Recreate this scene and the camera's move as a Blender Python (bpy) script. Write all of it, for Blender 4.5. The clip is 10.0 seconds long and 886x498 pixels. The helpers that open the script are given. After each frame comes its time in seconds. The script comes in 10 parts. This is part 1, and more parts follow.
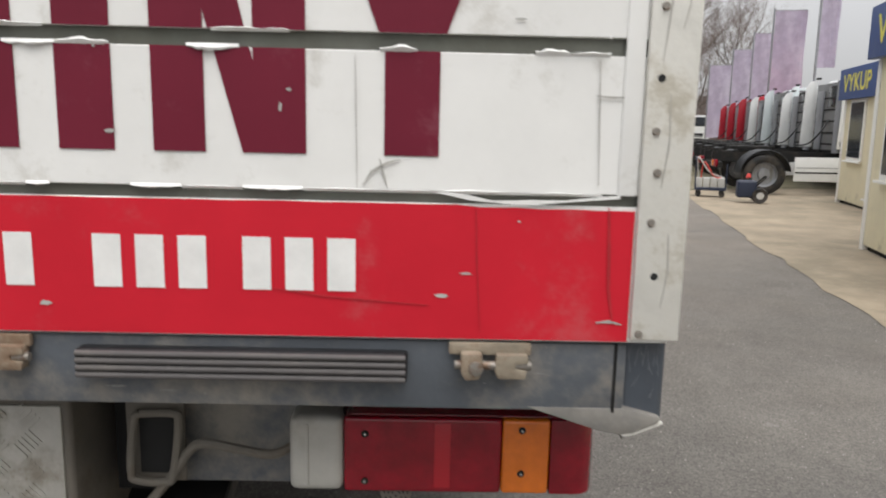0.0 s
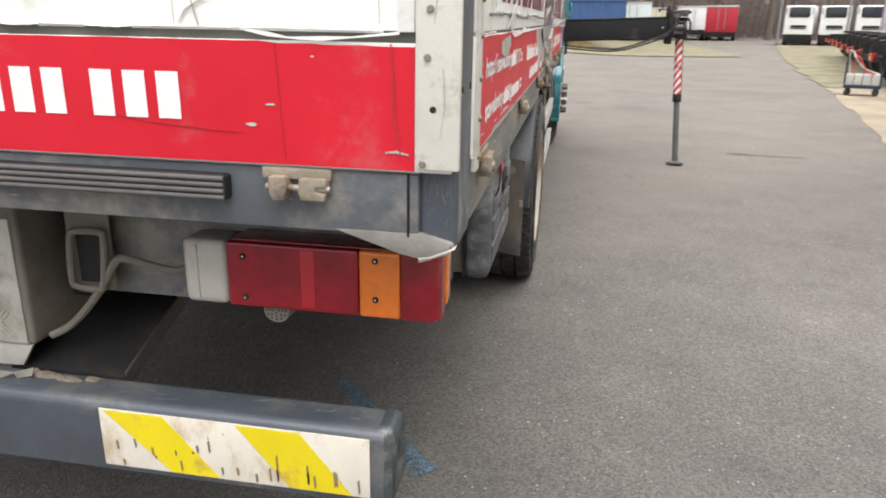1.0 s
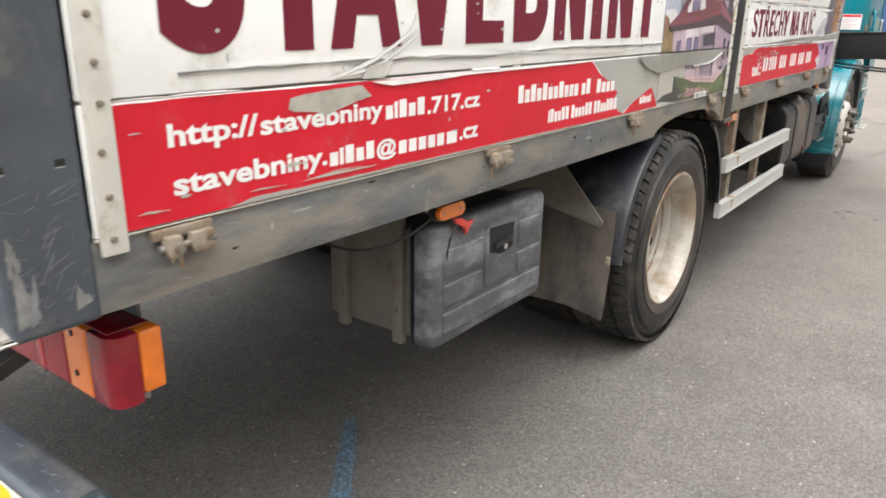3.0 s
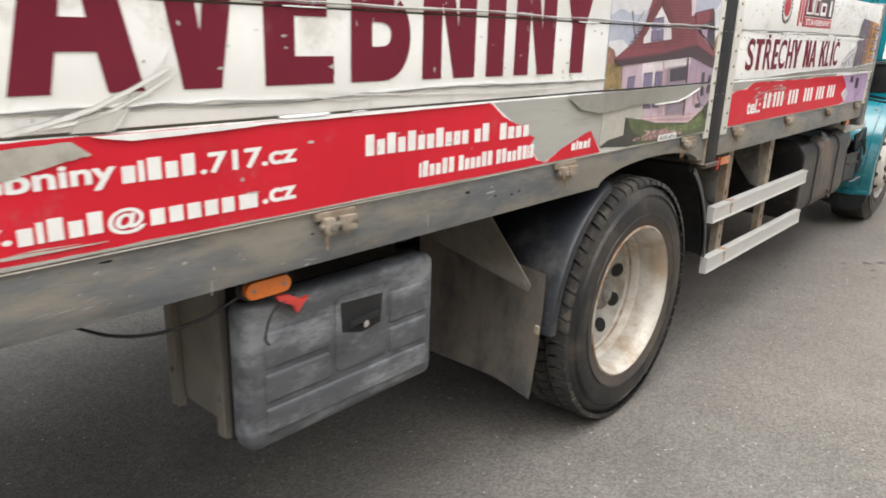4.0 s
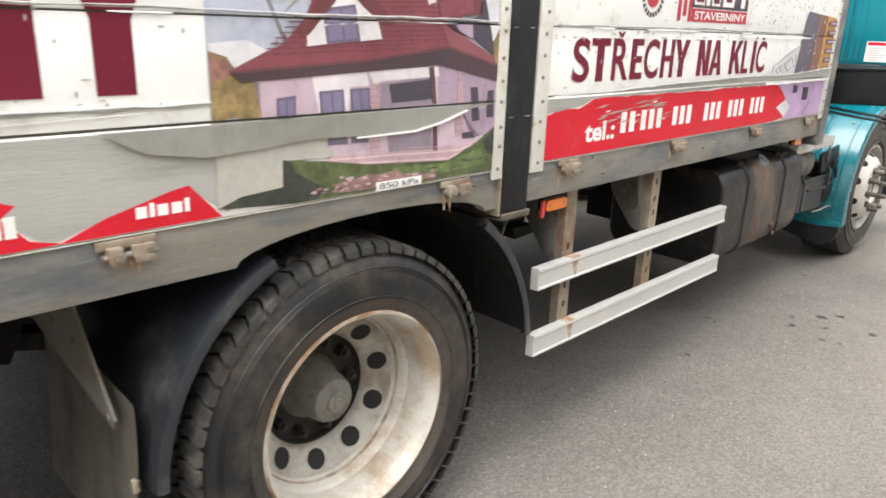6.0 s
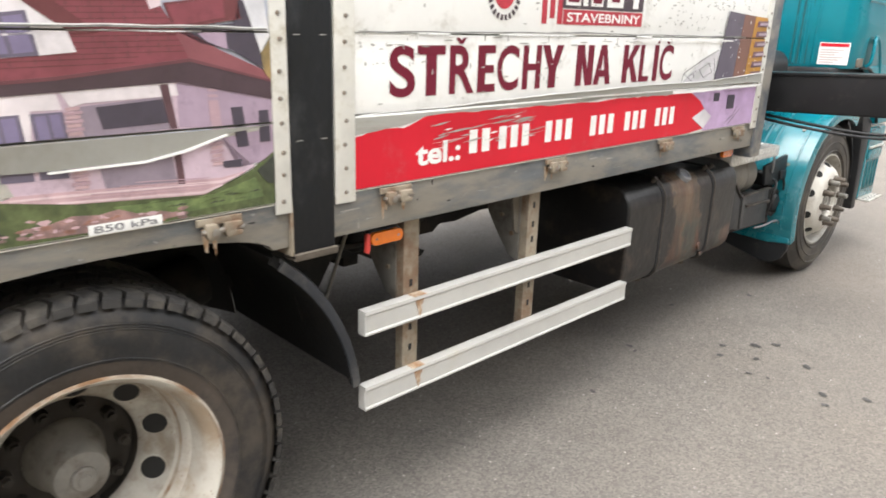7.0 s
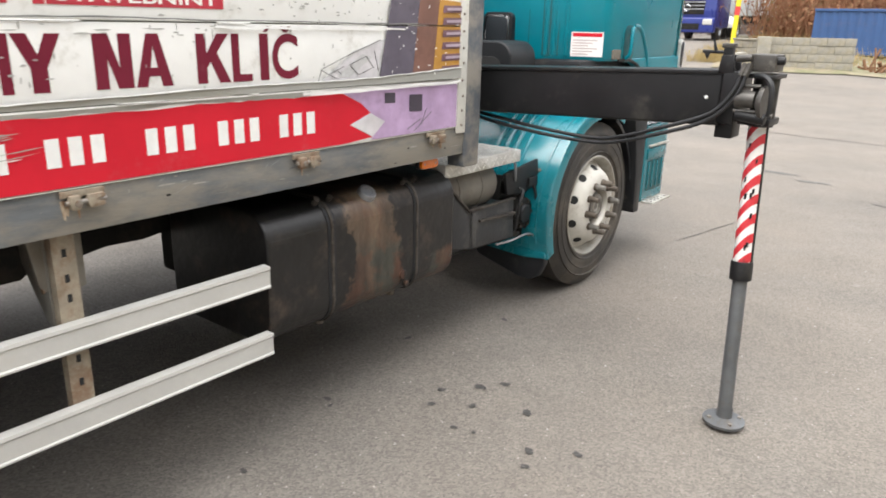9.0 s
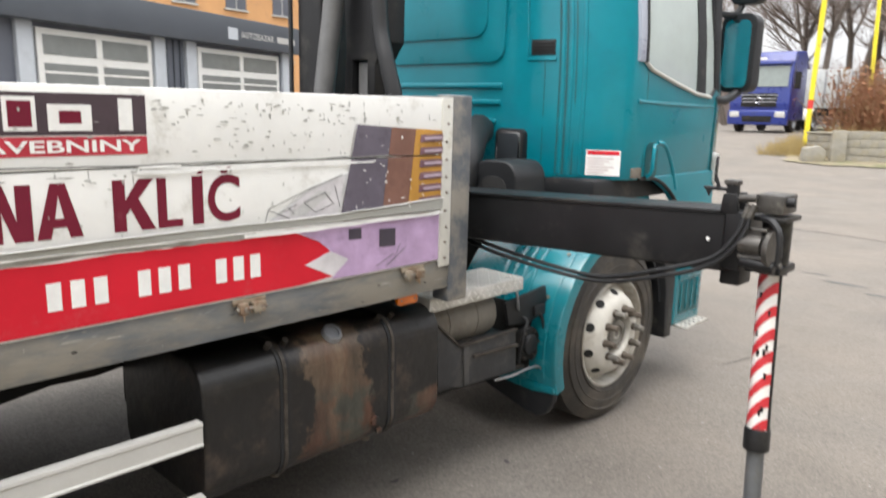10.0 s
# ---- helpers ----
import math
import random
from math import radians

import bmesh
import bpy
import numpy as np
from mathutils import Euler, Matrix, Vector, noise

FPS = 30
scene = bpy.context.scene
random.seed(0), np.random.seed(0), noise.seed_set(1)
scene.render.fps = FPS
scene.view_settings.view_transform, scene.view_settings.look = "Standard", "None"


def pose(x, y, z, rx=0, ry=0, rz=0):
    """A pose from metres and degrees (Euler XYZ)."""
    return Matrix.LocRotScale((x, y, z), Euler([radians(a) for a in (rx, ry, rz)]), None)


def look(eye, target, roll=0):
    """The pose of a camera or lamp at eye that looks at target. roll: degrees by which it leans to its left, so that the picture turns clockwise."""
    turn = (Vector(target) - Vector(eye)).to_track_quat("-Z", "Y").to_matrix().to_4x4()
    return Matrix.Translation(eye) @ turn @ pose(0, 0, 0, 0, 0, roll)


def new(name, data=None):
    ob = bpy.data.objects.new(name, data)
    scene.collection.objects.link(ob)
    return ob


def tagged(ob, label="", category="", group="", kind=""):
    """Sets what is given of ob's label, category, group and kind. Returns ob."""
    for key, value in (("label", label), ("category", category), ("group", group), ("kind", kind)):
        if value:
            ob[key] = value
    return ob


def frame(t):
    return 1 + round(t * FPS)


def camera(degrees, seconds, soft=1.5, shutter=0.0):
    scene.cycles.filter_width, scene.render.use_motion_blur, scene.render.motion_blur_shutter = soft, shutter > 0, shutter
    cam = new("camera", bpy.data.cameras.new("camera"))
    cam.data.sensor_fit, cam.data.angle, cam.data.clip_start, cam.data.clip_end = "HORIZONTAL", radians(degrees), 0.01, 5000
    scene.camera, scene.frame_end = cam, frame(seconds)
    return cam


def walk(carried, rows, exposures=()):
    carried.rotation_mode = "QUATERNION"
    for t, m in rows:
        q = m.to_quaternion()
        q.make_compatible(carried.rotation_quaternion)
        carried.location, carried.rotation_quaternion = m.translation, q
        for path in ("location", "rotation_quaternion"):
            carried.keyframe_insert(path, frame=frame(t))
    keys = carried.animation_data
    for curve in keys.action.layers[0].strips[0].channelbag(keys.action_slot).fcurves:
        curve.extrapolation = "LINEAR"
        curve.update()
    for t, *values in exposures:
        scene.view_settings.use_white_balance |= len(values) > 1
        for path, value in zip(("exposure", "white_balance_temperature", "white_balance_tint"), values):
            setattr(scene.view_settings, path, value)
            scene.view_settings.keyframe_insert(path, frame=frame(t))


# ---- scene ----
cam = camera(63.3, 10.0, soft=1.75, shutter=0.25)
# The lorry stands on ground that leans a little; its own frame: x to its right, y ahead, z up, rear at y = 0.
PIVOT = Vector((1.2, 4.9, 0.0))
LEAN = Matrix.Translation(PIVOT) @ pose(0, 0, 0, 0.0, 0.7, 0) @ Matrix.Translation(-PIVOT)
ROWS = [
    (0, 0.919, -0.953, 1.372, 80.37, -1.31, -0.62),
    (0.5, 1.168, -1.000, 1.318, 76.42, -1.09, 4.05),
    (1, 1.413, -1.042, 1.307, 72.24, -1.00, 10.39),
    (1.5, 1.689, -0.991, 1.312, 71.18, -0.85, 19.57),
    (2, 1.891, -0.825, 1.344, 70.98, -0.83, 27.41),
    (2.5, 2.062, -0.625, 1.367, 71.14, -0.89, 33.09),
    (2.7, 2.146, -0.524, 1.379, 71.45, -0.75, 34.52),
    (3.8, 2.378, 0.127, 1.471, 72.87, -1.77, 41.41),
    (4, 2.397, 0.261, 1.455, 72.97, -1.79, 41.59),
    (4.5, 2.510, 0.623, 1.454, 73.06, -1.63, 42.33),
    (5, 2.531, 0.953, 1.454, 73.05, -1.81, 43.30),
    (5.5, 2.539, 1.292, 1.463, 72.86, -1.88, 44.17),
    (7, 2.735, 2.273, 1.525, 72.29, -1.74, 45.84),
    (7.5, 2.836, 2.579, 1.530, 72.32, -1.71, 45.70),
    (8, 2.920, 2.869, 1.508, 72.52, -1.61, 43.49),
    (8.5, 2.977, 3.176, 1.511, 72.45, -1.60, 40.13),
    (9, 3.056, 3.450, 1.514, 72.21, -1.49, 38.37),
    (9.5, 3.100, 3.683, 1.569, 72.84, -1.57, 38.68),
    (10, 3.124, 3.912, 1.663, 78.76, -1.41, 44.16),
]
EXPOSURES = [(0.0, 0.24), (0.5, 0.44), (1.0, 0.84), (1.5, 1.18), (2.0, 1.20), (2.6, 1.22), (4.0, 1.12), (4.6, 1.26), (5.5, 1.36), (7.0, 1.36), (7.6, 1.36), (8.5, 1.20), (9.3, 1.14), (10.0, 1.04)]
walk(cam, [(t, LEAN @ pose(x, y, z, rx, ry, rz)) for t, x, y, z, rx, ry, rz in ROWS], EXPOSURES)

# ---- world and sun: an overcast winter day ----
world = bpy.data.worlds.new("overcast")
scene.world = world
world.use_nodes = True
wn = world.node_tree
wn.nodes.clear()
w_out = wn.nodes.new("ShaderNodeOutputWorld")
w_bg = wn.nodes.new("ShaderNodeBackground")
w_sky = wn.nodes.new("ShaderNodeTexSky")
w_sky.sky_type = 'NISHITA'
w_sky.sun_disc = False
w_sky.sun_elevation = radians(62)
w_sky.sun_rotation = radians(165)
w_sky.air_density, w_sky.dust_density = 1.0, 4.0
w_mix = wn.nodes.new("ShaderNodeMixRGB")
w_mix.inputs[0].default_value = 0.88
w_mix.inputs[2].default_value = (9.9, 9.9, 10.05, 1)
wn.links.new(w_sky.outputs[0], w_mix.inputs[1])
# an overcast sky is brightest overhead
w_co = wn.nodes.new("ShaderNodeTexCoord")
w_xyz = wn.nodes.new("ShaderNodeSeparateXYZ")
wn.links.new(w_co.outputs["Generated"], w_xyz.inputs[0])
w_rise = wn.nodes.new("ShaderNodeMapRange")
w_rise.inputs[1].default_value, w_rise.inputs[2].default_value = 0.0, 1.0
w_rise.inputs[3].default_value, w_rise.inputs[4].default_value = 0.48, 1.98
wn.links.new(w_xyz.outputs["Z"], w_rise.inputs[0])
w_dome = wn.nodes.new("ShaderNodeMixRGB")
w_dome.blend_type = 'MULTIPLY'
w_dome.inputs[0].default_value = 1.0
wn.links.new(w_mix.outputs[0], w_dome.inputs[1])
wn.links.new(w_rise.outputs[0], w_dome.inputs[2])
wn.links.new(w_dome.outputs[0], w_bg.inputs[0])
w_bg.inputs[1].default_value = 0.092
wn.links.new(w_bg.outputs[0], w_out.inputs[0])
sun_data = bpy.data.lights.new("sun", 'SUN')
sun_data.energy, sun_data.angle, sun_data.color = 1.5, radians(46), (1.0, 0.97, 0.93)
sun = new("sun", sun_data)
sun.matrix_world = look((1.5, -0.5, 11), (0, 5, 0))


# ---- materials ----
MATS = {}


def rgba(c):
    return (c[0], c[1], c[2], 1.0)


def mat(name, base, rough=0.6, metal=0.0, var=0.18, scale=6.0, dirt=None, dirt_amt=0.35, dirt_scale=2.5, bump=0.08, bump_scale=60.0, stretch=(1, 1, 1), coat=0.0, spots=None, rvar=0.15):
    """A worn surface: base colour varied at two scales, dirt in patches, fine relief."""
    if name in MATS:
        return MATS[name]
    m = bpy.data.materials.new(name)
    m.use_nodes = True
    n, l = m.node_tree.nodes, m.node_tree.links
    b = n["Principled BSDF"]
    co = n.new("ShaderNodeTexCoord")
    mp = n.new("ShaderNodeMapping")
    mp.inputs["Scale"].default_value = stretch
    l.new(co.outputs["Object"], mp.inputs[0])
    big = n.new("ShaderNodeTexNoise")
    big.inputs["Scale"].default_value = scale
    big.inputs["Detail"].default_value = 8
    big.inputs["Roughness"].default_value = 0.65
    l.new(mp.outputs[0], big.inputs["Vector"])
    ramp = n.new("ShaderNodeMapRange")
    ramp.inputs[1].default_value, ramp.inputs[2].default_value = 0.3, 0.7
    ramp.inputs[3].default_value, ramp.inputs[4].default_value = 1 - var, 1 + var * 0.6
    l.new(big.outputs["Fac"], ramp.inputs[0])
    mul = n.new("ShaderNodeMixRGB")
    mul.blend_type = 'MULTIPLY'
    mul.inputs[0].default_value = 1.0
    mul.inputs[1].default_value = rgba(base)
    l.new(ramp.outputs[0], mul.inputs[2])
    col = mul.outputs[0]
    if dirt:
        dn = n.new("ShaderNodeTexNoise")
        dn.inputs["Scale"].default_value = dirt_scale
        dn.inputs["Detail"].default_value = 10
        dn.inputs["Roughness"].default_value = 0.7
        l.new(mp.outputs[0], dn.inputs["Vector"])
        dr = n.new("ShaderNodeMapRange")
        dr.interpolation_type = 'SMOOTHSTEP'
        dr.inputs[1].default_value, dr.inputs[2].default_value = 0.62 - dirt_amt * 0.45, 0.75 - dirt_amt * 0.25
        dr.inputs[4].default_value = 0.85
        l.new(dn.outputs["Fac"], dr.inputs[0])
        dm = n.new("ShaderNodeMixRGB")
        dm.inputs[2].default_value = rgba(dirt)
        l.new(dr.outputs[0], dm.inputs[0])
        l.new(col, dm.inputs[1])
        col = dm.outputs[0]
    if spots:
        sc, size, c = spots
        vn = n.new("ShaderNodeTexVoronoi")
        vn.inputs["Scale"].default_value = sc
        l.new(mp.outputs[0], vn.inputs["Vector"])
        sr = n.new("ShaderNodeMapRange")
        sr.inputs[1].default_value, sr.inputs[2].default_value = size, size * 0.6
        l.new(vn.outputs["Distance"], sr.inputs[0])
        sm = n.new("ShaderNodeMixRGB")
        sm.inputs[2].default_value = rgba(c)
        l.new(sr.outputs[0], sm.inputs[0])
        l.new(col, sm.inputs[1])
        col = sm.outputs[0]
    l.new(col, b.inputs["Base Color"])
    rr = n.new("ShaderNodeMapRange")
    rr.inputs[3].default_value, rr.inputs[4].default_value = max(0.02, rough - rvar), min(1, rough + rvar)
    l.new(big.outputs["Fac"], rr.inputs[0])
    l.new(rr.outputs[0], b.inputs["Roughness"])
    b.inputs["Metallic"].default_value = metal
    b.inputs["Coat Weight"].default_value = coat
    b.inputs["Coat Roughness"].default_value = 0.12
    if bump:
        fn = n.new("ShaderNodeTexNoise")
        fn.inputs["Scale"].default_value = bump_scale
        fn.inputs["Detail"].default_value = 5
        l.new(mp.outputs[0], fn.inputs["Vector"])
        bp = n.new("ShaderNodeBump")
        bp.inputs["Strength"].default_value = bump
        bp.inputs["Distance"].default_value = 0.01
        l.new(fn.outputs["Fac"], bp.inputs["Height"])
        l.new(bp.outputs[0], b.inputs["Normal"])
    MATS[name] = m
    return m


WHITE = mat("white_vinyl", (0.785, 0.785, 0.762), 0.42, var=0.09, scale=3, dirt=(0.54, 0.525, 0.48), dirt_amt=0.20, dirt_scale=7, bump=0.03, bump_scale=25)
RED = mat("red_vinyl", (0.57, 0.015, 0.031), 0.45, var=0.12, scale=4, dirt=(0.50, 0.075, 0.085), dirt_amt=0.16, dirt_scale=5, bump=0.03, bump_scale=25)
MAROON = mat("maroon_vinyl", (0.150, 0.013, 0.030), 0.5, var=0.12, scale=5, bump=0.03, dirt=(0.20, 0.05, 0.07), dirt_amt=0.10, dirt_scale=9)
for vinyl, level in ((RED, 0.22), (MAROON, 0.2)):
    vinyl.node_tree.nodes["Principled BSDF"].inputs["Specular IOR Level"].default_value = level
PLANK = mat("grey_plank", (0.36, 0.36, 0.33), 0.5, var=0.15, scale=4, dirt=(0.25, 0.24, 0.20), dirt_amt=0.3, stretch=(1, 0.4, 3))
JOINT = mat("joint_aluminium", (0.15, 0.155, 0.135), 0.5, 0.5, var=0.3, scale=9, dirt=(0.10, 0.10, 0.08), dirt_amt=0.5)
CURL = mat("torn_film_edge", (0.78, 0.78, 0.76), 0.5, var=0.1, scale=20, bump=0)
ALU = mat("worn_aluminium", (0.66, 0.65, 0.60), 0.5, 0.15, var=0.16, scale=9, dirt=(0.40, 0.365, 0.29), dirt_amt=0.28, dirt_scale=9, bump=0.1)
BOLT = mat("bolt_steel", (0.30, 0.28, 0.25), 0.5, 0.6, var=0.3, scale=60, dirt=(0.16, 0.09, 0.05), dirt_amt=0.4, dirt_scale=60)
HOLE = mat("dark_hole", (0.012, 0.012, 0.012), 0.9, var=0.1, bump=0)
SLATE = mat("slate_paint", (0.092, 0.104, 0.120), 0.46, 0.1, var=0.28, scale=5, dirt=(0.29, 0.265, 0.225), dirt_amt=0.46, dirt_scale=4.2, bump=0.10, spots=(44, 0.05, (0.28, 0.27, 0.26)))
GALV = mat("galvanised_rail", (0.142, 0.155, 0.166), 0.5, 0.2, var=0.45, scale=6, dirt=(0.27, 0.245, 0.205), dirt_amt=0.54, dirt_scale=5.0, bump=0.12, stretch=(1, 0.40, 1.5), spots=(30, 0.05, (0.10, 0.09, 0.08)))
BLACKPLAST = mat("black_plastic", (0.015, 0.016, 0.018), 0.5, var=0.3, scale=8, dirt=(0.07, 0.064, 0.056), dirt_amt=0.18, dirt_scale=4, bump=0.1)
BOXPLAST = mat("dusty_black_plastic", (0.078, 0.083, 0.092), 0.5, var=0.35, scale=12, dirt=(0.25, 0.262, 0.275), dirt_amt=0.42, dirt_scale=7, bump=0.12, stretch=(1, 0.6, 1.4))
BEIGE = mat("dusty_grey_paint", (0.17, 0.155, 0.13), 0.7, var=0.25, scale=8, dirt=(0.12, 0.098, 0.072), dirt_amt=0.35, dirt_scale=5, bump=0.12)
RUSTY = mat("rusty_bracket", (0.27, 0.232, 0.175), 0.75, var=0.3, scale=14, dirt=(0.16, 0.09, 0.05), dirt_amt=0.45, dirt_scale=12, bump=0.25)
TYRE = mat("tyre_rubber", (0.015, 0.0155, 0.0168), 0.48, var=0.3, scale=6, dirt=(0.070, 0.058, 0.046), dirt_amt=0.42, dirt_scale=4, bump=0.14)
TREADRUB = mat("tread_rubber", (0.024, 0.0225, 0.021), 0.85, var=0.35, scale=18, dirt=(0.075, 0.066, 0.054), dirt_amt=0.4, dirt_scale=10, bump=0.35)
RIM = mat("cream_rim", (0.50, 0.475, 0.42), 0.42, 0.05, var=0.14, scale=7, dirt=(0.31, 0.225, 0.145), dirt_amt=0.42, dirt_scale=5.5, bump=0.05, spots=(60, 0.12, (0.20, 0.10, 0.05)))
RUST = mat("rust", (0.17, 0.085, 0.04), 0.85, var=0.4, scale=25, bump=0.3)
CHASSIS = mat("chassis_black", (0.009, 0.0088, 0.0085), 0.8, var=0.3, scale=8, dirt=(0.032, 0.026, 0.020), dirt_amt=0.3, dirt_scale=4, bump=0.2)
FLAP = mat("mudflap_rubber", (0.25, 0.218, 0.178), 0.75, var=0.28, scale=5, dirt=(0.062, 0.066, 0.072), dirt_amt=0.42, dirt_scale=3.4, bump=0.1, stretch=(1, 1, 0.6))
GUARD = mat("mudguard_plastic", (0.018, 0.021, 0.027), 0.4, var=0.25, scale=8, dirt=(0.085, 0.082, 0.078), dirt_amt=0.25, dirt_scale=5)
SGWHITE = mat("white_profile", (0.50, 0.495, 0.47), 0.4, 0.1, var=0.08, scale=6, dirt=(0.50, 0.47, 0.40), dirt_amt=0.14, bump=0.03)
LENSRED = mat("red_lens", (0.25, 0.002, 0.013), 0.18, var=0.35, scale=14, dirt=(0.15, 0.002, 0.010), dirt_amt=0.3, coat=0.2, bump=0.02)
LENSBRIGHT = mat("bright_red_lens", (0.40, 0.004, 0.016), 0.15, var=0.1, coat=0.6, bump=0)
AMBER = mat("amber_lens", (0.74, 0.175, 0.010), 0.2, var=0.15, scale=30, coat=0.6, bump=0.03, bump_scale=150)
LENSGREY = mat("grey_lamp_housing", (0.46, 0.45, 0.41), 0.5, var=0.12, scale=12, dirt=(0.30, 0.28, 0.23), dirt_amt=0.25)
YELLOW = mat("yellow_film", (0.68, 0.55, 0.006), 0.45, var=0.12, dirt=(0.40, 0.26, 0.06), dirt_amt=0.22, dirt_scale=12)
TEAL = mat("teal_paint", (0.001, 0.190, 0.245), 0.30, 0.0, var=0.20, scale=1.6, dirt=(0.006, 0.160, 0.215), dirt_amt=0.25, dirt_scale=2.4, bump=0.03, bump_scale=5, coat=0.35)
TEAL.node_tree.nodes["Principled BSDF"].inputs["Specular IOR Level"].default_value = 0.32
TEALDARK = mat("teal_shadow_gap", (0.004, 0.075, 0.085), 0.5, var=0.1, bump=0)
CRANE = mat("crane_black", (0.013, 0.013, 0.014), 0.40, 0.1, var=0.3, scale=6, dirt=(0.050, 0.047, 0.042), dirt_amt=0.25, dirt_scale=5, bump=0.06)
STEEL = mat("piston_steel", (0.30, 0.31, 0.33), 0.4, 0.5, var=0.15, scale=9, dirt=(0.18, 0.17, 0.16), dirt_amt=0.3, stretch=(2, 2, 0.4))
HOSE = mat("hose_rubber", (0.014, 0.0145, 0.016), 0.5, var=0.2, bump=0.05)
TREAD = mat("tread_plate", (0.50, 0.49, 0.45), 0.5, 0.3, var=0.2, scale=10, dirt=(0.27, 0.24, 0.19), dirt_amt=0.32, dirt_scale=8)
CHROME = mat("chrome", (0.7, 0.7, 0.7), 0.15, 1.0, var=0.05, bump=0)
DISC = mat("dirty_wheel_disc", (0.40, 0.385, 0.345), 0.5, 0.05, var=0.22, scale=9, dirt=(0.19, 0.150, 0.110), dirt_amt=0.36, dirt_scale=5, bump=0.08, spots=(50, 0.12, (0.16, 0.08, 0.045)))
RIMRUST = mat("rim_edge_rust", (0.22, 0.12, 0.06), 0.8, var=0.4, scale=30, dirt=(0.42, 0.39, 0.33), dirt_amt=0.5, dirt_scale=7, bump=0.2)
POSTBLUE = mat("blue_black_post", (0.070, 0.082, 0.100), 0.45, 0.1, var=0.28, scale=6, dirt=(0.16, 0.155, 0.145), dirt_amt=0.28, dirt_scale=4, bump=0.10, spots=(50, 0.05, (0.24, 0.24, 0.25)))
POSTBLACK = mat("scuffed_black_post", (0.006, 0.007, 0.009), 0.5, var=0.3, scale=9, dirt=(0.026, 0.028, 0.031), dirt_amt=0.30, dirt_scale=7, bump=0.15, stretch=(1, 1, 0.6))
DISHDARK = mat("shaded_dish", (0.030, 0.025, 0.020), 0.75, var=0.4, scale=12, dirt=(0.015, 0.012, 0.010), dirt_amt=0.5, dirt_scale=8, bump=0.2)
DIRTYPLATE = mat("dirty_white_plate", (0.66, 0.62, 0.54), 0.5, var=0.12, scale=7, dirt=(0.42, 0.30, 0.18), dirt_amt=0.30, dirt_scale=9, bump=0.04, stretch=(1, 1, 0.5), spots=(40, 0.08, (0.30, 0.16, 0.07)))
HUBRUST = mat("brown_hub", (0.12, 0.10, 0.08), 0.7, 0.1, var=0.4, scale=16, dirt=(0.045, 0.032, 0.022), dirt_amt=0.42, dirt_scale=10, bump=0.2)
for dull in (POSTBLACK, CHASSIS, BLACKPLAST, CRANE, TYRE):
    dull.node_tree.nodes["Principled BSDF"].inputs["Specular IOR Level"].default_value = 0.35
DARKGLASS = mat("dark_glass", (0.03, 0.035, 0.04), 0.08, var=0.1, bump=0, rvar=0.03)
MIRROR = mat("mirror_glass", (0.8, 0.82, 0.82), 0.03, 1.0, var=0.02, bump=0, rvar=0.01)


# ---- mesh helpers ----
def finish(bm, material, smooth=False, name="mesh"):
    bmesh.ops.recalc_face_normals(bm, faces=bm.faces)
    me = bpy.data.meshes.new(name)
    bm.to_mesh(me)
    bm.free()
    me.materials.append(material)
    if smooth:
        for p in me.polygons:
            p.use_smooth = True
        me.set_sharp_from_angle(angle=radians(38))
    return me


def part(name, bm, material, parent, label="", smooth=True):
    ob = new(name, finish(bm, material, smooth, name))
    ob.parent = parent
    if label:
        ob["label"] = label
    return ob


def empty(name, label, category, group="", m=None, kind=""):
    e = new(name)
    e.empty_display_size = 0.2
    if m is not None:
        e.matrix_basis = m
    return tagged(e, label, category, group, kind)


def bevel(bm, w, seg=2, geom=None):
    if w > 0:
        bmesh.ops.bevel(bm, geom=geom or bm.edges[:], offset=w, segments=seg, affect='EDGES', profile=0.6, clamp_overlap=True)
    return bm


def box(x0, x1, y0, y1, z0, z1, w=0.0, seg=2, bm=None):
    b = bmesh.new()
    bmesh.ops.create_cube(b, size=1)
    for v in b.verts:
        v.co = Vector((x0 + (v.co.x + 0.5) * (x1 - x0), y0 + (v.co.y + 0.5) * (y1 - y0), z0 + (v.co.z + 0.5) * (z1 - z0)))
    bevel(b, w, seg)
    return join(bm, b)


def join(bm, b):
    if bm is None:
        return b
    me = bpy.data.meshes.new("tmp")
    b.to_mesh(me)
    b.free()
    bm.from_mesh(me)
    bpy.data.meshes.remove(me)
    return bm


def rod(p, q, r, seg=12, r2=None, bm=None, w=0.0):
    """A round bar from p to q."""
    p, q = Vector(p), Vector(q)
    b = bmesh.new()
    bmesh.ops.create_cone(b, cap_ends=True, segments=seg, radius1=r, radius2=r if r2 is None else r2, depth=(q - p).length)
    if w:
        bevel(b, w, 2, [e for e in b.edges if abs(e.verts[0].co.z - e.verts[1].co.z) < 1e-6])
    m = Matrix.Translation((p + q) / 2) @ (q - p).to_track_quat("Z", "Y").to_matrix().to_4x4()
    bmesh.ops.transform(b, matrix=m, verts=b.verts)
    return join(bm, b)


